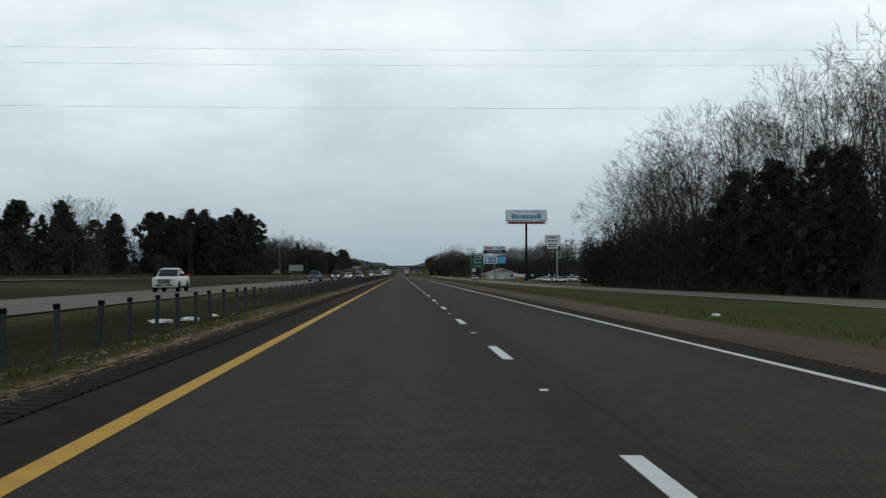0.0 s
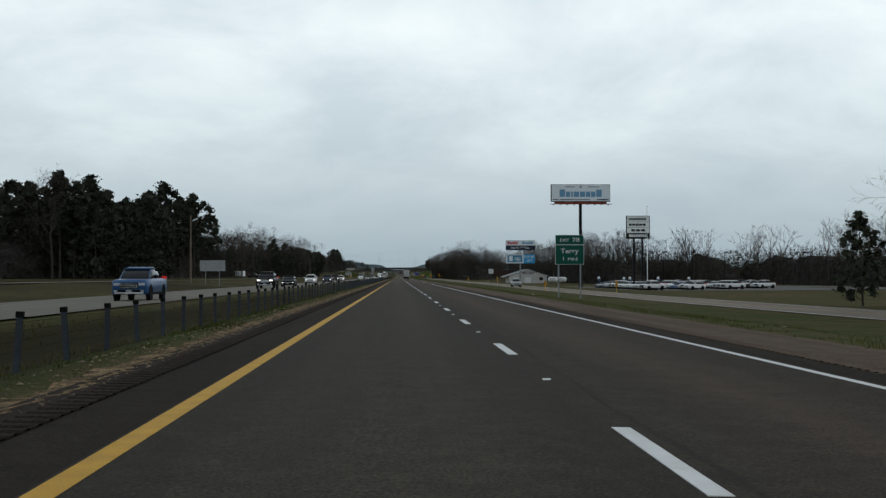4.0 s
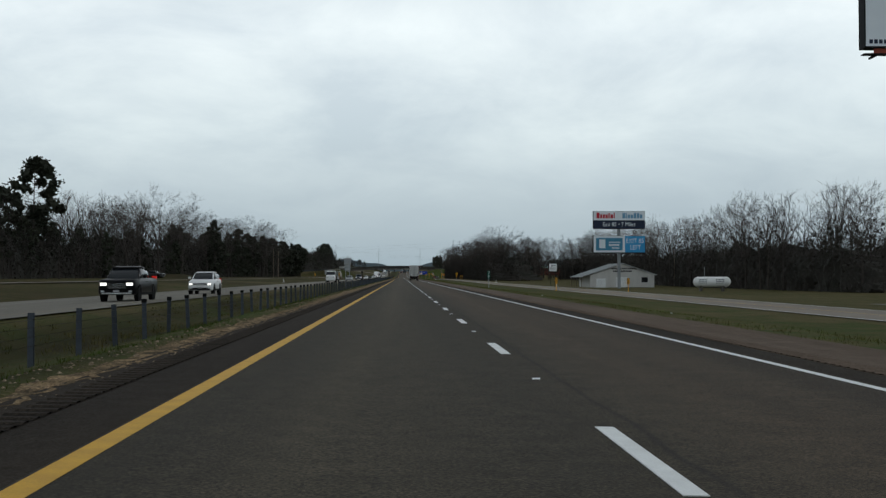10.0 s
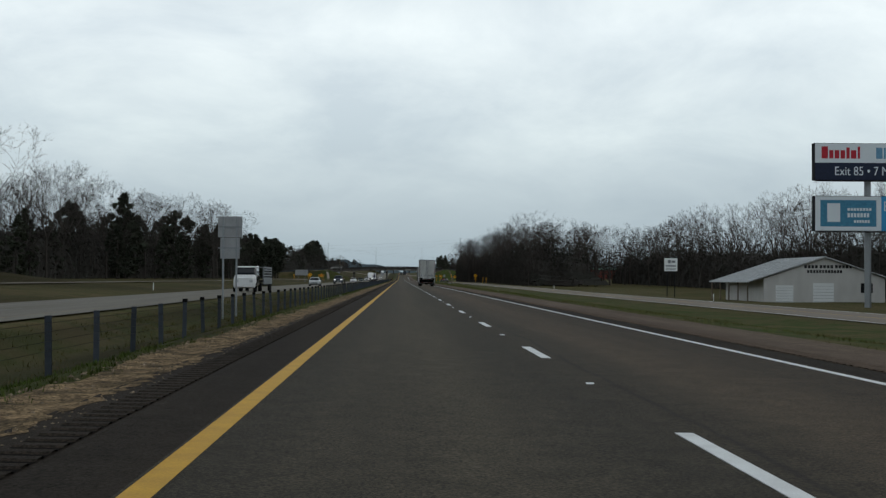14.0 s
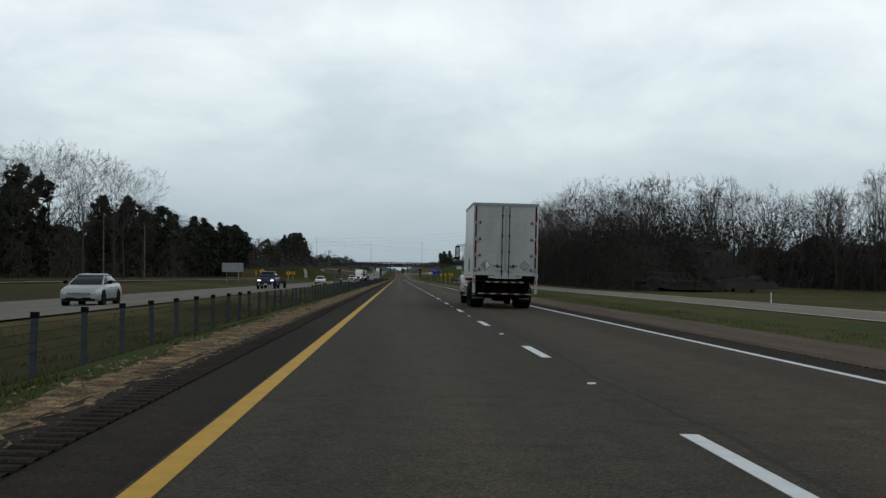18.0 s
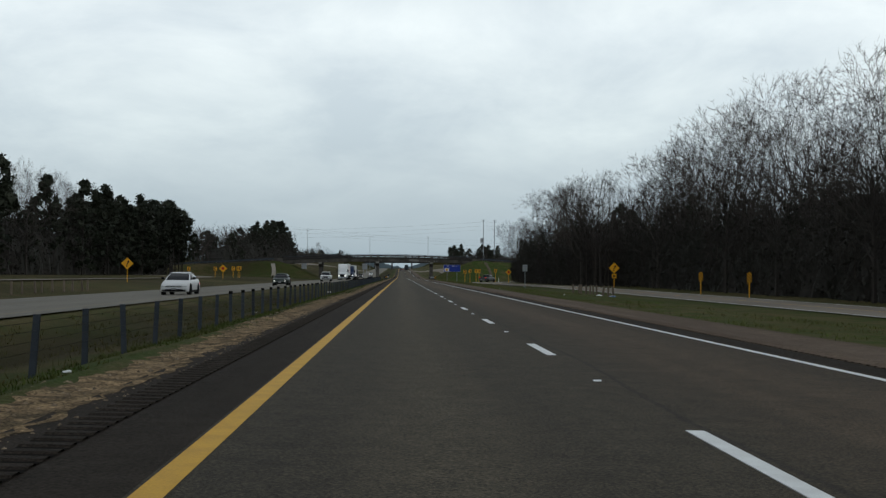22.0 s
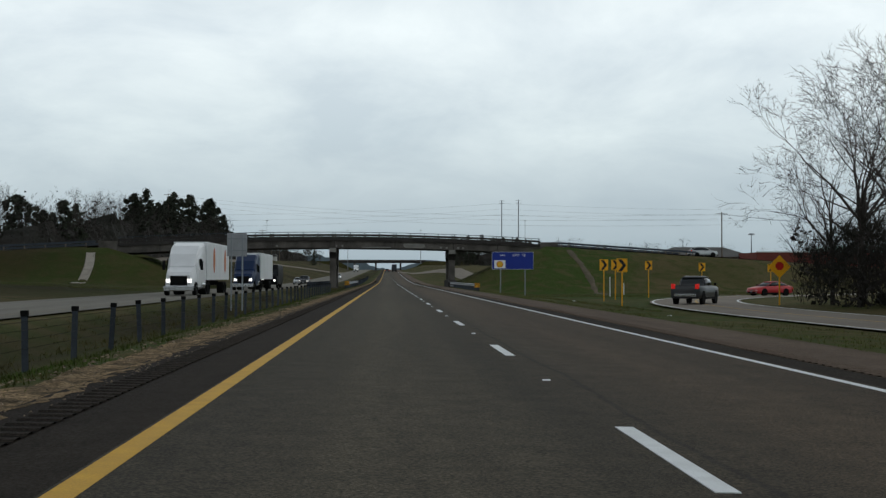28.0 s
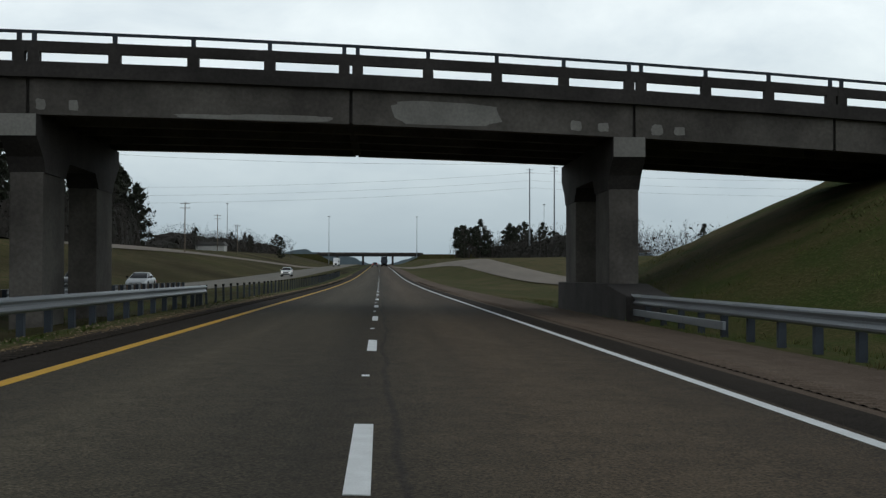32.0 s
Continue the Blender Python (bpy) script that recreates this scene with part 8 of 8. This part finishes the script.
        rod(bm, (s * 1.5, 8.7, 2.74), (s * 1.5, 8.75, 2.8), 0.018, sides=6)
        rod(bm, (s * 1.5, 8.75, 2.8), (s * 1.0, 8.85, 2.72), 0.018, sides=6)
        rod(bm, (s * 1.5, 8.7, 2.08), (s * 1.15, 8.9, 2.0), 0.018, sides=6)
        part("bracket", bm, CHROME, mirror)
        bm = nb()
        box(bm, *sorted((s * 1.42, s * 1.58)), 8.612, 8.618, 2.2, 2.66)
        part("glass", bm, CHROME, mirror)
        bm = nb()
        rod(bm, (s * 1.05, 9.9, 1.38), (s * 1.35, 9.6, 1.62), 0.016, sides=6)
        box(bm, s * 1.38 - 0.13, s * 1.38 + 0.13, 9.56, 9.64, 1.6, 1.78, 0.02)
        part("hood_mirror", bm, CHROME, t)
        bm = nb()
        box(bm, *sorted((s * 0.55, s * 0.85)), 11.08, 11.22, 0.95, 1.2, 0.02)
        part("headlight", bm, LAMP_OFF, t)
    bm = nb()
    box(bm, -0.55, 0.55, 11.15, 11.24, 0.75, 1.35, 0.03)
    part("grille", bm, CHROME, t)
    bm = nb()
    box(bm, -1.2, 1.2, 11.1, 11.35, 0.35, 0.72, 0.05)
    part("bumper", bm, CHROME, t)
    return t


def thing_part(name, parent):
    """A small mesh that gathers the pieces of a frame."""
    bm = nb()
    box(bm, -0.035, 0.035, -0.012, 0.05, 1.2, 4.05)
    return part(name, bm, SIGN_BACK, parent)


box_truck()


# dealership stock
lot = "dealership stock"
rngc = random.Random(12)
masters = []
for k, (kind, mat, words) in enumerate((("suv", WHITE_P, "white"), ("pickup", WHITE_P, "white"), ("suv", SILVER_P, "silver"), ("sedan", BLUE_P, "blue"), ("suv", GREY_P, "grey"), ("pickup", BLACK_P, "black"), ("sedan", SILVER_P, "silver"))):
    noun = {"suv": "sport utility vehicle", "pickup": "pickup truck", "sedan": "sedan"}[kind]
    masters.append((kind, mat, words, noun))
made = {}
WEIGHTS = (8, 7, 2, 1, 2, 2, 1)
for row, (x, ya, yb) in enumerate(((52.6, 387, 443), (62.5, 392, 452), (73.0, 402, 458), (84.0, 416, 446))):
    y = ya
    while y < yb:
        kind, mat, words, noun = rngc.choices(masters, WEIGHTS)[0]
        if row == 0 and y > 421:
            kind, mat, words, noun = masters[(3, 6, 2, 3, 6)[int(y / 3.05) % 5]]
        m = pose(x + rngc.uniform(-0.3, 0.3), y, ground_z(x, y) + 0.03, 0, 0, -58 + rngc.uniform(-4, 4))
        key = (kind, words)
        if key in made:
            copy_thing(made[key], m)
        else:
            made[key] = car(kind, m, mat, f"{words} {noun} parked on the dealership lot", group=lot, plain=True)
        y += rngc.uniform(2.9, 3.3)


# ---- farm shop, tank, lot fittings, poles and wires ----
SIDING = stretched(material("white_board_siding", (0.55, 0.54, 0.52), 0.7, second=(0.42, 0.41, 0.39), scale=0.8, fine=12, fine_amount=0.08), 1, 1, 0.4)
TIN = stretched(material("weathered_tin_roof", (0.42, 0.44, 0.45), 0.45, 0.3, second=(0.30, 0.31, 0.32), scale=1.2, fine=10, fine_amount=0.1), 2, 0.2, 1)
TANK_WHITE = material("white_tank_paint", (0.72, 0.73, 0.73), 0.4, second=(0.6, 0.6, 0.59), scale=0.7, fine_amount=0.05)
LOT = material("grey_lot_asphalt", (0.10, 0.097, 0.092), 0.9, second=(0.07, 0.067, 0.063), scale=0.2, fine=20, world_space=True)


def barn():
    cx, cy = 58.4, 673.0
    base = ground_z(cx, cy)
    b = thing("farm_shop", pose(cx, cy, base), "low white shop building with a broad tin roof and open lean-to", "building")
    peak, eave_r, eave_l, D = 4.2 - base, 1.4 - base, 0.75 - base, 19.0
    bm = nb()
    prism(bm, [(-8.2, -0.3), (8.3, -0.3), (8.3, eave_r), (0, peak - 0.1), (-8.2, eave_l + 0.55)], "y", 0, D)
    part("wall", bm, SIDING, b, "white painted siding")
    for pts in ([(-10.6, eave_l), (0, peak), (0, peak + 0.1), (-10.6, eave_l + 0.1)], [(0.001, peak), (9.0, eave_r - 0.15), (9.0, eave_r - 0.05), (0.001, peak + 0.1)]):
        bm = nb()
        prism(bm, pts, "y", -0.5, D + 0.5)
        r = part("roof", bm, TIN, b, "weathered tin roof slope")
        (xa, za), (xb, zb) = pts[0], pts[1]
        for k in range(26):
            y = -0.45 + k * (D + 0.9) / 25
            bm = nb()
            rod(bm, (xa, y, za + 0.115), (xb, y, zb + 0.115), 0.022, sides=4)
            part("rib", bm, TIN, r)
    for k in range(5):
        bm = nb()
        y = 0.2 + k * (D - 0.4) / 4
        box(bm, -10.4, -10.25, y, y + 0.15, -0.3, eave_l)
        part("lean_to_post", bm, WOOD_POST, b)
    for x0, x1, z1 in ((-6.6, -4.2, 2.3), (-1.5, 1.3, 2.6), (5.0, 6.6, 1.1)):
        bm = nb()
        box(bm, x0, x1, -0.06, -0.002, 0.0 if z1 > 2 else 1.3, z1 if z1 > 2 else 2.6)
        d = part("shutter_door" if z1 > 2 else "notice_board", bm, SIGN_WHITE if z1 > 2 else DARK_STEEL, b)
        if z1 > 2:
            for k in range(6):
                bm = nb()
                box(bm, x0 + 0.02, x1 - 0.02, -0.075, -0.061, 0.1 + k * z1 / 6.3, 0.1 + k * z1 / 6.3 + 0.03)
                part("slat", bm, SIGN_BACK, d)
    items = []
    word(items, -2.7, 4.6, 4, 0.36, 0.42)
    word(items, -0.6, 4.6, 4, 0.36, 0.42)
    word(items, 1.5, 4.6, 5, 0.36, 0.42)
    word(items, -2.3, 3.95, 12, 0.3, 0.4)
    bars(b, "print", SIGN_BLACK, items, -0.004)
    b2 = thing("pump_shed", pose(62.0, 690, ground_z(62, 690)), "small open shed with a tin roof", "shed")
    shed = thing("open_shed", pose(96, 672, ground_z(96, 672)), "distant shed under a white metal roof", "shed")
    for bb, w, d, h in ((b2, 2.0, 3.0, 2.6), (shed, 5.0, 5.0, 3.6)):
        bm = nb()
        prism(bm, [(-w - 0.4, h), (0, h + 0.9), (w + 0.4, h), (w + 0.4, h + 0.1), (0, h + 1.0), (-w - 0.4, h + 0.1)], "y", -0.4, d + 0.4)
        part("roof", bm, TIN, bb)
        for x in (-w, w - 0.15):
            for y in (0, d - 0.15):
                bm = nb()
                box(bm, x, x + 0.15, y, y + 0.15, -0.3, h)
                part("post", bm, WOOD_POST, bb)
        bm = nb()
        box(bm, -w + 0.16, w - 0.16, d * 0.6, d - 0.01, 0, h - 0.02)
        part("back_room", bm, SIDING, bb)


barn()


def gas_tank():
    cx, cy = 60.6, 592.0
    base = ground_z(cx, cy)
    t = thing("propane_tank", pose(cx, cy, base, 0, 0, -6), "large white horizontal gas tank on saddles", "tank")
    r, L, zc = 0.98, 3.5, 1.75
    bm = nb()
    prof = [(-L, 0.02), (-L + 0.08, r * 0.45), (-L + 0.35, r * 0.8), (-L + 0.8, r), (L - 0.8, r), (L - 0.35, r * 0.8), (L - 0.08, r * 0.45), (L, 0.02)]
    rings = []
    for k in range(24):
        a = 6.28319 * k / 24
        rings.append([bm.verts.new((x, q * math.cos(a), zc + q * math.sin(a))) for x, q in prof])
    for k in range(24):
        a, b = rings[k], rings[(k + 1) % 24]
        for i in range(len(prof) - 1):
            bm.faces.new((a[i], b[i], b[i + 1], a[i + 1]))
    part("shell", bm, TANK_WHITE, t, smooth=True)
    for x in (-2.1, 2.0):
        bm = nb()
        box(bm, x - 0.2, x + 0.2, -0.9, 0.9, -0.2, zc - 0.75)
        part("saddle", bm, CONCRETE, t)
    for x in (-2.6, 0.6):
        items = []
        word(items, x, zc + 0.35, 6, 0.2, 0.2)
        word(items, x, zc + 0.02, 6, 0.2, 0.2)
        word(items, x, zc - 0.28, 7, 0.17, 0.14)
        bars(t, "print", PRINT_GREY, items, -r - 0.02)
    bm = nb()
    rod(bm, (-1.4, 0, zc + r - 0.02), (-1.4, 0, zc + r + 1.9), 0.06)
    part("vent_pipe", bm, STEEL, t)


gas_tank()


def lot_ground():
    verts, faces = [], []
    xs, ys = [46 + 6 * i for i in range(12)], [379 + 6 * j for j in range(18)]
    for y in ys:
        for x in xs:
            verts.append((x, y, ground_z(x, y) + 0.03))
    w = len(xs)
    for j in range(len(ys) - 1):
        for i in range(w - 1):
            a = j * w + i
            faces.append((a, a + 1, a + w + 1, a + w))
    tagged(mesh_object("lot_pavement", verts, faces, LOT), "grey asphalt of the dealership lot", "pavement", kind="structure")


lot_ground()


def lot_lamp(x, y, tall, arms=1):
    p = thing("lot_lamp", pose(x, y, ground_z(x, y)), "tall dark lamp post with a box floodlight", "lamp post", "lot lamp posts")
    bm = nb()
    rod(bm, (0, 0, -0.2), (0, 0, tall), 0.09, 0.06, 8)
    part("pole", bm, DARK_STEEL, p)
    for s in ((1,) if arms == 1 else (-1, 1)):
        bm = nb()
        box(bm, *sorted((s * 0.05, s * 0.9)), -0.35, 0.35, tall - 0.25, tall + 0.05, 0.03)
        part("floodlight", bm, DARK_STEEL, p)


for x, y, h, a in ((57, 480, 8.6, 1), (66, 437, 8.8, 1), (76, 449, 9.0, 2), (88, 463, 9.2, 1), (70, 478, 9.0, 2), (98, 478, 9.0, 1), (110, 462, 9.0, 2), (60, 425, 8.6, 1)):
    lot_lamp(x, y, h, a)


def balloons(x, y):
    p = thing("balloon_post", pose(x, y, ground_z(x, y)), "thin post with white and blue balloons", "balloons", "lot balloons")
    bm = nb()
    rod(bm, (0, 0, -0.1), (0, 0, 2.0), 0.02, sides=6)
    part("post", bm, STEEL, p)
    for dx, z, m in ((0.0, 2.35, SIGN_WHITE), (0.1, 1.95, BLUE_P)):
        bm = nb()
        bmesh.ops.create_icosphere(bm, subdivisions=2, radius=0.33, matrix=Matrix.Translation((dx, 0, z)) @ Matrix.Diagonal((1, 1, 1.15, 1)))
        part("balloon", bm, m, p, smooth=True)


for x, y in ((48.5, 426.5), (54.5, 427), (62.5, 427), (70, 428), (58, 438)):
    balloons(x, y)


WIRE = material("dark_wire", (0.05, 0.05, 0.055), 0.7)


def wires(name, a, b, drops, sag, r, label):
    w = thing(name, pose(0, 0, 0), label, "wires")
    for dx, dz in drops:
        p, q = Vector(a) + Vector((0, dx, dz)), Vector(b) + Vector((0, dx, dz))
        pts = []
        for i in range(25):
            f = i / 24
            c = p.lerp(q, f)
            c.z -= 4 * sag * f * (1 - f)
            pts.append(c)
        side = (q - p).cross(Vector((0, 0, 1))).normalized() * r
        lift = Vector((0, 0, r))
        verts = [c + d for c in pts for d in (side, lift, -side, -lift)]
        faces = [(4 * i + k, 4 * i + (k + 1) % 4, 4 * i + 4 + (k + 1) % 4, 4 * i + 4 + k) for i in range(24) for k in range(4)]
        mesh_object("wire", verts, faces, WIRE, w)


def pole(x, y, tall, arms, name="utility_pole", label="wooden utility pole with cross-arms", mat=None, r=0.16):
    p = thing(name, pose(x, y, ground_z(x, y)), label, "utility pole", "utility poles")
    bm = nb()
    rod(bm, (0, 0, -0.4), (0, 0, tall), r, r * 0.65, 10)
    part("pole", bm, mat or WOOD_POST, p)
    for k in range(arms):
        bm = nb()
        z = tall - 0.4 - 1.1 * k
        box(bm, -1.2, 1.2, -0.06, 0.06, z - 0.06, z + 0.06)
        part("cross_arm", bm, mat or WOOD_POST, p)
        for x2 in (-1.1, -0.5, 0.5, 1.1):
            bm = nb()
            rod(bm, (x2, 0, z + 0.06), (x2, 0, z + 0.24), 0.05, 0.035, 6)
            part("insulator", bm, SIGN_BACK, p)
    return p


pole(54, 1575, 30, 2, "transmission_pole", "tall steel transmission pole", STEEL, 0.3)
pole(59.6, 1556, 29, 2, "transmission_pole", "tall steel transmission pole", STEEL, 0.3)
pole(70, 1268, 15, 1)
pole(110, 1275, 13, 1)
pole(-62, 1379, 19, 1)
pole(-44, 1470, 12.5, 2)
pole(-52, 1590, 12.5, 2)
pole(-58, 1700, 12, 1)
for x, y, h in ((-32, 345, 11), (-52, 880, 12), (78, 700, 10), (-55, 930, 12)):
    pole(x, y, h, 0, label="plain wooden pole at the wood's edge")
z70, z110 = ground_z(70, 1268) + 14.6, ground_z(110, 1275) + 12.6
wires("power_line", (70, 1268, z70), (110, 1275, z110), ((-0.4, 0), (0.4, 0)), 0.7, 0.018, "thin power wires between poles")
wires("power_line", (-62, 1379, ground_z(-62, 1379) + 18.6), (70, 1268, z70), ((0, 0), (0, -1.0), (0, -2.2)), 2.5, 0.013, "thin power wires that cross behind the overpass")
z54 = ground_z(54, 1575) + 28.5
wires("power_line", (-190, 1560, 31), (54, 1575, z54), ((-0.8, 0), (0.8, -2.5), (0, -5.0)), 4.0, 0.022, "three slack transmission wires across the highway")
wires("power_line", (54, 1575, z54), (300, 1560, 38), ((-0.8, 0), (0.8, -2.5), (0, -5.0)), 4.0, 0.022, "slack transmission wires leading away")
wires("power_line", (-170, 142, 24.6), (170, 142, 24.6), ((-1.2, 5.2), (1.2, 3.8), (0, -1.4)), 2.8, 0.010, "three overhead wires that cross the highway")
for x in (-170, 170):
    pole(x, 142, 29.5 - ground_z(x, 142), 1, "transmission_pole", "tall wooden transmission pole in the woods", WOOD_POST, 0.25)


def high_mast(x, y, tall):
    p = thing("high_mast_light", pose(x, y, ground_z(x, y)), "tall slender high-mast highway light", "lamp post", "high-mast lights")
    bm = nb()
    rod(bm, (0, 0, -0.3), (0, 0, tall), 0.24, 0.1, 8)
    part("mast", bm, STEEL, p)
    bm = nb()
    rod(bm, (0, 0, tall - 0.5), (0, 0, tall - 0.1), 0.9, 0.7, 10)
    part("lamp_ring", bm, STEEL, p)


for x, y, h in ((-26, 1880, 28), (26, 1900, 26), (-75, 1800, 26), (95, 1840, 30), (95, 1330, 11), (120, 1345, 11), (150, 1350, 12), (180, 1370, 12)):
    high_mast(x, y, h)


def far_overpass():
    y = 1905.0
    z = rise(y)
    o = thing("far_overpass", pose(0, y, z), "second overpass far along the highway", "bridge")
    bm = nb()
    box(bm, -34, 30, 0, 9, 4.9, 6.3)
    part("girder", bm, CONCRETE_DARK, o)
    bm = nb()
    box(bm, -34, 30, -0.2, 0.05, 6.301, 7.2)
    part("parapet", bm, CONCRETE, o)
    for x in (-22, -6.5, 11.5):
        bm = nb()
        box(bm, x - 0.6, x + 0.6, 0.5, 8.5, -1, 4.9)
        part("pier", bm, CONCRETE_DARK, o)
    for s in (-1, 1):
        e = thing("embankment", pose(0, y, z), "grassy bank of the far overpass", "embankment", "far banks")
        bm = nb()
        a, b2, c = (30, 90, 16) if s > 0 else (-34, -95, -20)
        prism(bm, [(c, -1.0), (a, 6.2), (b2, 6.2), (b2, -1.0)], "y", -1, 10)
        prism(bm, [(c, -1.0), (a, 6.1), (b2, 6.1), (b2, -1.0)], "y", -9, -1.01)
        part("bank", bm, GRASS, e)


far_overpass()


def pole_sign(x, y, z0, z1, label, mat=SIGN_WHITE):
    b = thing("pole_sign", pose(x, y, ground_z(x, y)), label, "sign", "far pole signs")
    g = ground_z(x, y)
    plate("panel", b, -2.2, 2.2, z0 - g, z1 - g, mat, 0, 0.5)
    bm = nb()
    rod(bm, (0, -0.25, -0.3), (0, -0.25, z0 - g), 0.22)
    part("pole", bm, DARK_STEEL, b)


pole_sign(104, 2330, 42, 48, "square pole sign far beyond the overpass", SIGN_BACK)
# a green-roofed low building behind the right embankment
hall = thing("low_building", pose(119, 1290, ground_z(119, 1290)), "long low brick building with a pale green roof", "building")
BRICK_RED = material("red_brick", (0.16, 0.04, 0.03), 0.9, scale=0.5)
ROOF_GREEN = material("pale_green_roof", (0.25, 0.40, 0.35), 0.6, scale=0.5)
bm = nb()
box(bm, -35, 35, 0, 14, -0.5, 7.0 - ground_z(119, 1290))
part("wall", bm, BRICK_RED, hall)
bm = nb()
zw = 7.01 - ground_z(119, 1290)
prism(bm, [(-20, zw), (36, zw), (33, zw + 1.4), (-17, zw + 1.4)], "y", -1, 15)
part("roof", bm, ROOF_GREEN, hall)
bm = nb()
box(bm, -35.2, 35.2, -0.2, 0.1, zw + 0.002, zw + 0.25)
part("coping", bm, SIGN_WHITE, hall)
house = thing("grey_roofed_building", pose(76, 1304, ground_z(76, 1304)), "low building under a broad grey hip roof", "building")
bm = nb()
box(bm, -11, 11, 0, 12, -0.5, 6.2 - ground_z(76, 1304))
part("wall", bm, SIDING, house)
zw = 6.21 - ground_z(76, 1304)
bm = nb()
base = [bm.verts.new(q) for q in ((-12, -1, zw), (12, -1, zw), (12, 13, zw), (-12, 13, zw))]
ridge = [bm.verts.new(q) for q in ((-6, 6, zw + 2.4), (6, 6, zw + 2.4))]
bm.faces.new(base[::-1])
bm.faces.new((base[0], base[1], ridge[1], ridge[0]))
bm.faces.new((base[2], base[3], ridge[0], ridge[1]))
bm.faces.new((base[1], base[2], ridge[1]))
bm.faces.new((base[3], base[0], ridge[0]))
part("roof", bm, LOT, house, "dark grey shingle roof")

shed = thing("roadside_building", pose(-56, 1600, ground_z(-56, 1600)), "low dark building under a shallow roof beyond the field", "building")
bm = nb()
box(bm, -5, 5, 0, 8, -0.5, 1.9)
part("wall", bm, SIDING, shed)
bm = nb()
prism(bm, [(-5.6, 1.91), (5.6, 1.91), (4.6, 3.2), (-4.6, 3.2)], "y", -0.6, 8.6)
part("roof", bm, LOT, shed, "dark shingle roof")
# litter in the grass
def litter(x, y, size, seed, mat=LITTER, label="crumpled white plastic litter in the grass"):
    rng = random.Random(seed)
    bm = nb()
    bmesh.ops.create_icosphere(bm, subdivisions=2, radius=1.0)
    for q in bm.verts:
        k = 1 + 0.5 * noise.noise(q.co * 2.3 + Vector((seed, 0, 0)))
        q.co = Vector((q.co.x * size * k, q.co.y * size * 0.6 * k, max(-0.02, q.co.z * size * 0.28 * k)))
    o = thing("litter", pose(x, y, ground_z(x, y) + 0.03, 0, 0, rng.uniform(0, 360)), label, "litter", "roadside litter")
    part("scrap", bm, mat, o)


litter(-7.6, 50.5, 0.6, 1)
litter(-6.7, 52.5, 0.45, 2)
litter(-6.0, 54.5, 0.35, 3)
litter(13.3, 44, 0.3, 4)
litter(17.2, 901, 0.3, 5)
litter(17.6, 897, 0.35, 6, BLUE_P, "crumpled blue plastic litter in the grass")
litter(-6.2, 932.5, 0.35, 7)
rngl = random.Random(77)
for k in range(26):
    litter(rngl.choice((rngl.uniform(-6, -2.4), rngl.uniform(11.8, 16))), 20 + k * 44 + rngl.uniform(-15, 15), rngl.uniform(0.06, 0.14), 10 + k)


def tyre_scrap(x, y, size, seed):
    rng = random.Random(seed)
    o = thing("tyre_scrap", pose(x, y, (road_z(x, y) if -1.45 < x < 9 else ground_z(x, y) + 0.03), 0, 0, rng.uniform(0, 360)), "black strip of shredded tyre", "debris", "tyre scraps")
    bm = nb()
    n, last = 10, None
    for i in range(n):
        f = i / (n - 1)
        x1, y1, z1 = size * (f - 0.5), size * 0.25 * math.sin(3 * f + seed), 0.012 + 0.03 * math.sin(5 * f + seed) ** 2
        w = 0.035 * (0.35 + math.sin(3.14 * f)) * rng.uniform(0.7, 1.2)
        ring = [bm.verts.new((x1, y1 + dy * w, z1 + dz)) for dy, dz in ((-1, 0), (1, 0.008), (1, 0.02), (-1, 0.012))]
        if last:
            for k in range(4):
                bm.faces.new((last[k], last[(k + 1) % 4], ring[(k + 1) % 4], ring[k]))
        else:
            bm.faces.new(ring)
        last = ring
    bm.faces.new(last[::-1])
    bmesh.ops.recalc_face_normals(bm, faces=bm.faces[:])
    part("strip", bm, RUBBER, o)


for k, (x, y) in enumerate(((-1.25, 578), (-1.28, 857.4), (-0.96, 858.2), (-1.79, 92), (-1.2, 776), (-1.9, 940), (-2.0, 1012), (9.9, 300), (9.6, 880), (10.2, 1128), (-1.7, 700), (-2.1, 470), (10.4, 615))):
    tyre_scrap(x, y, 0.2 + 0.06 * (k % 3), k)
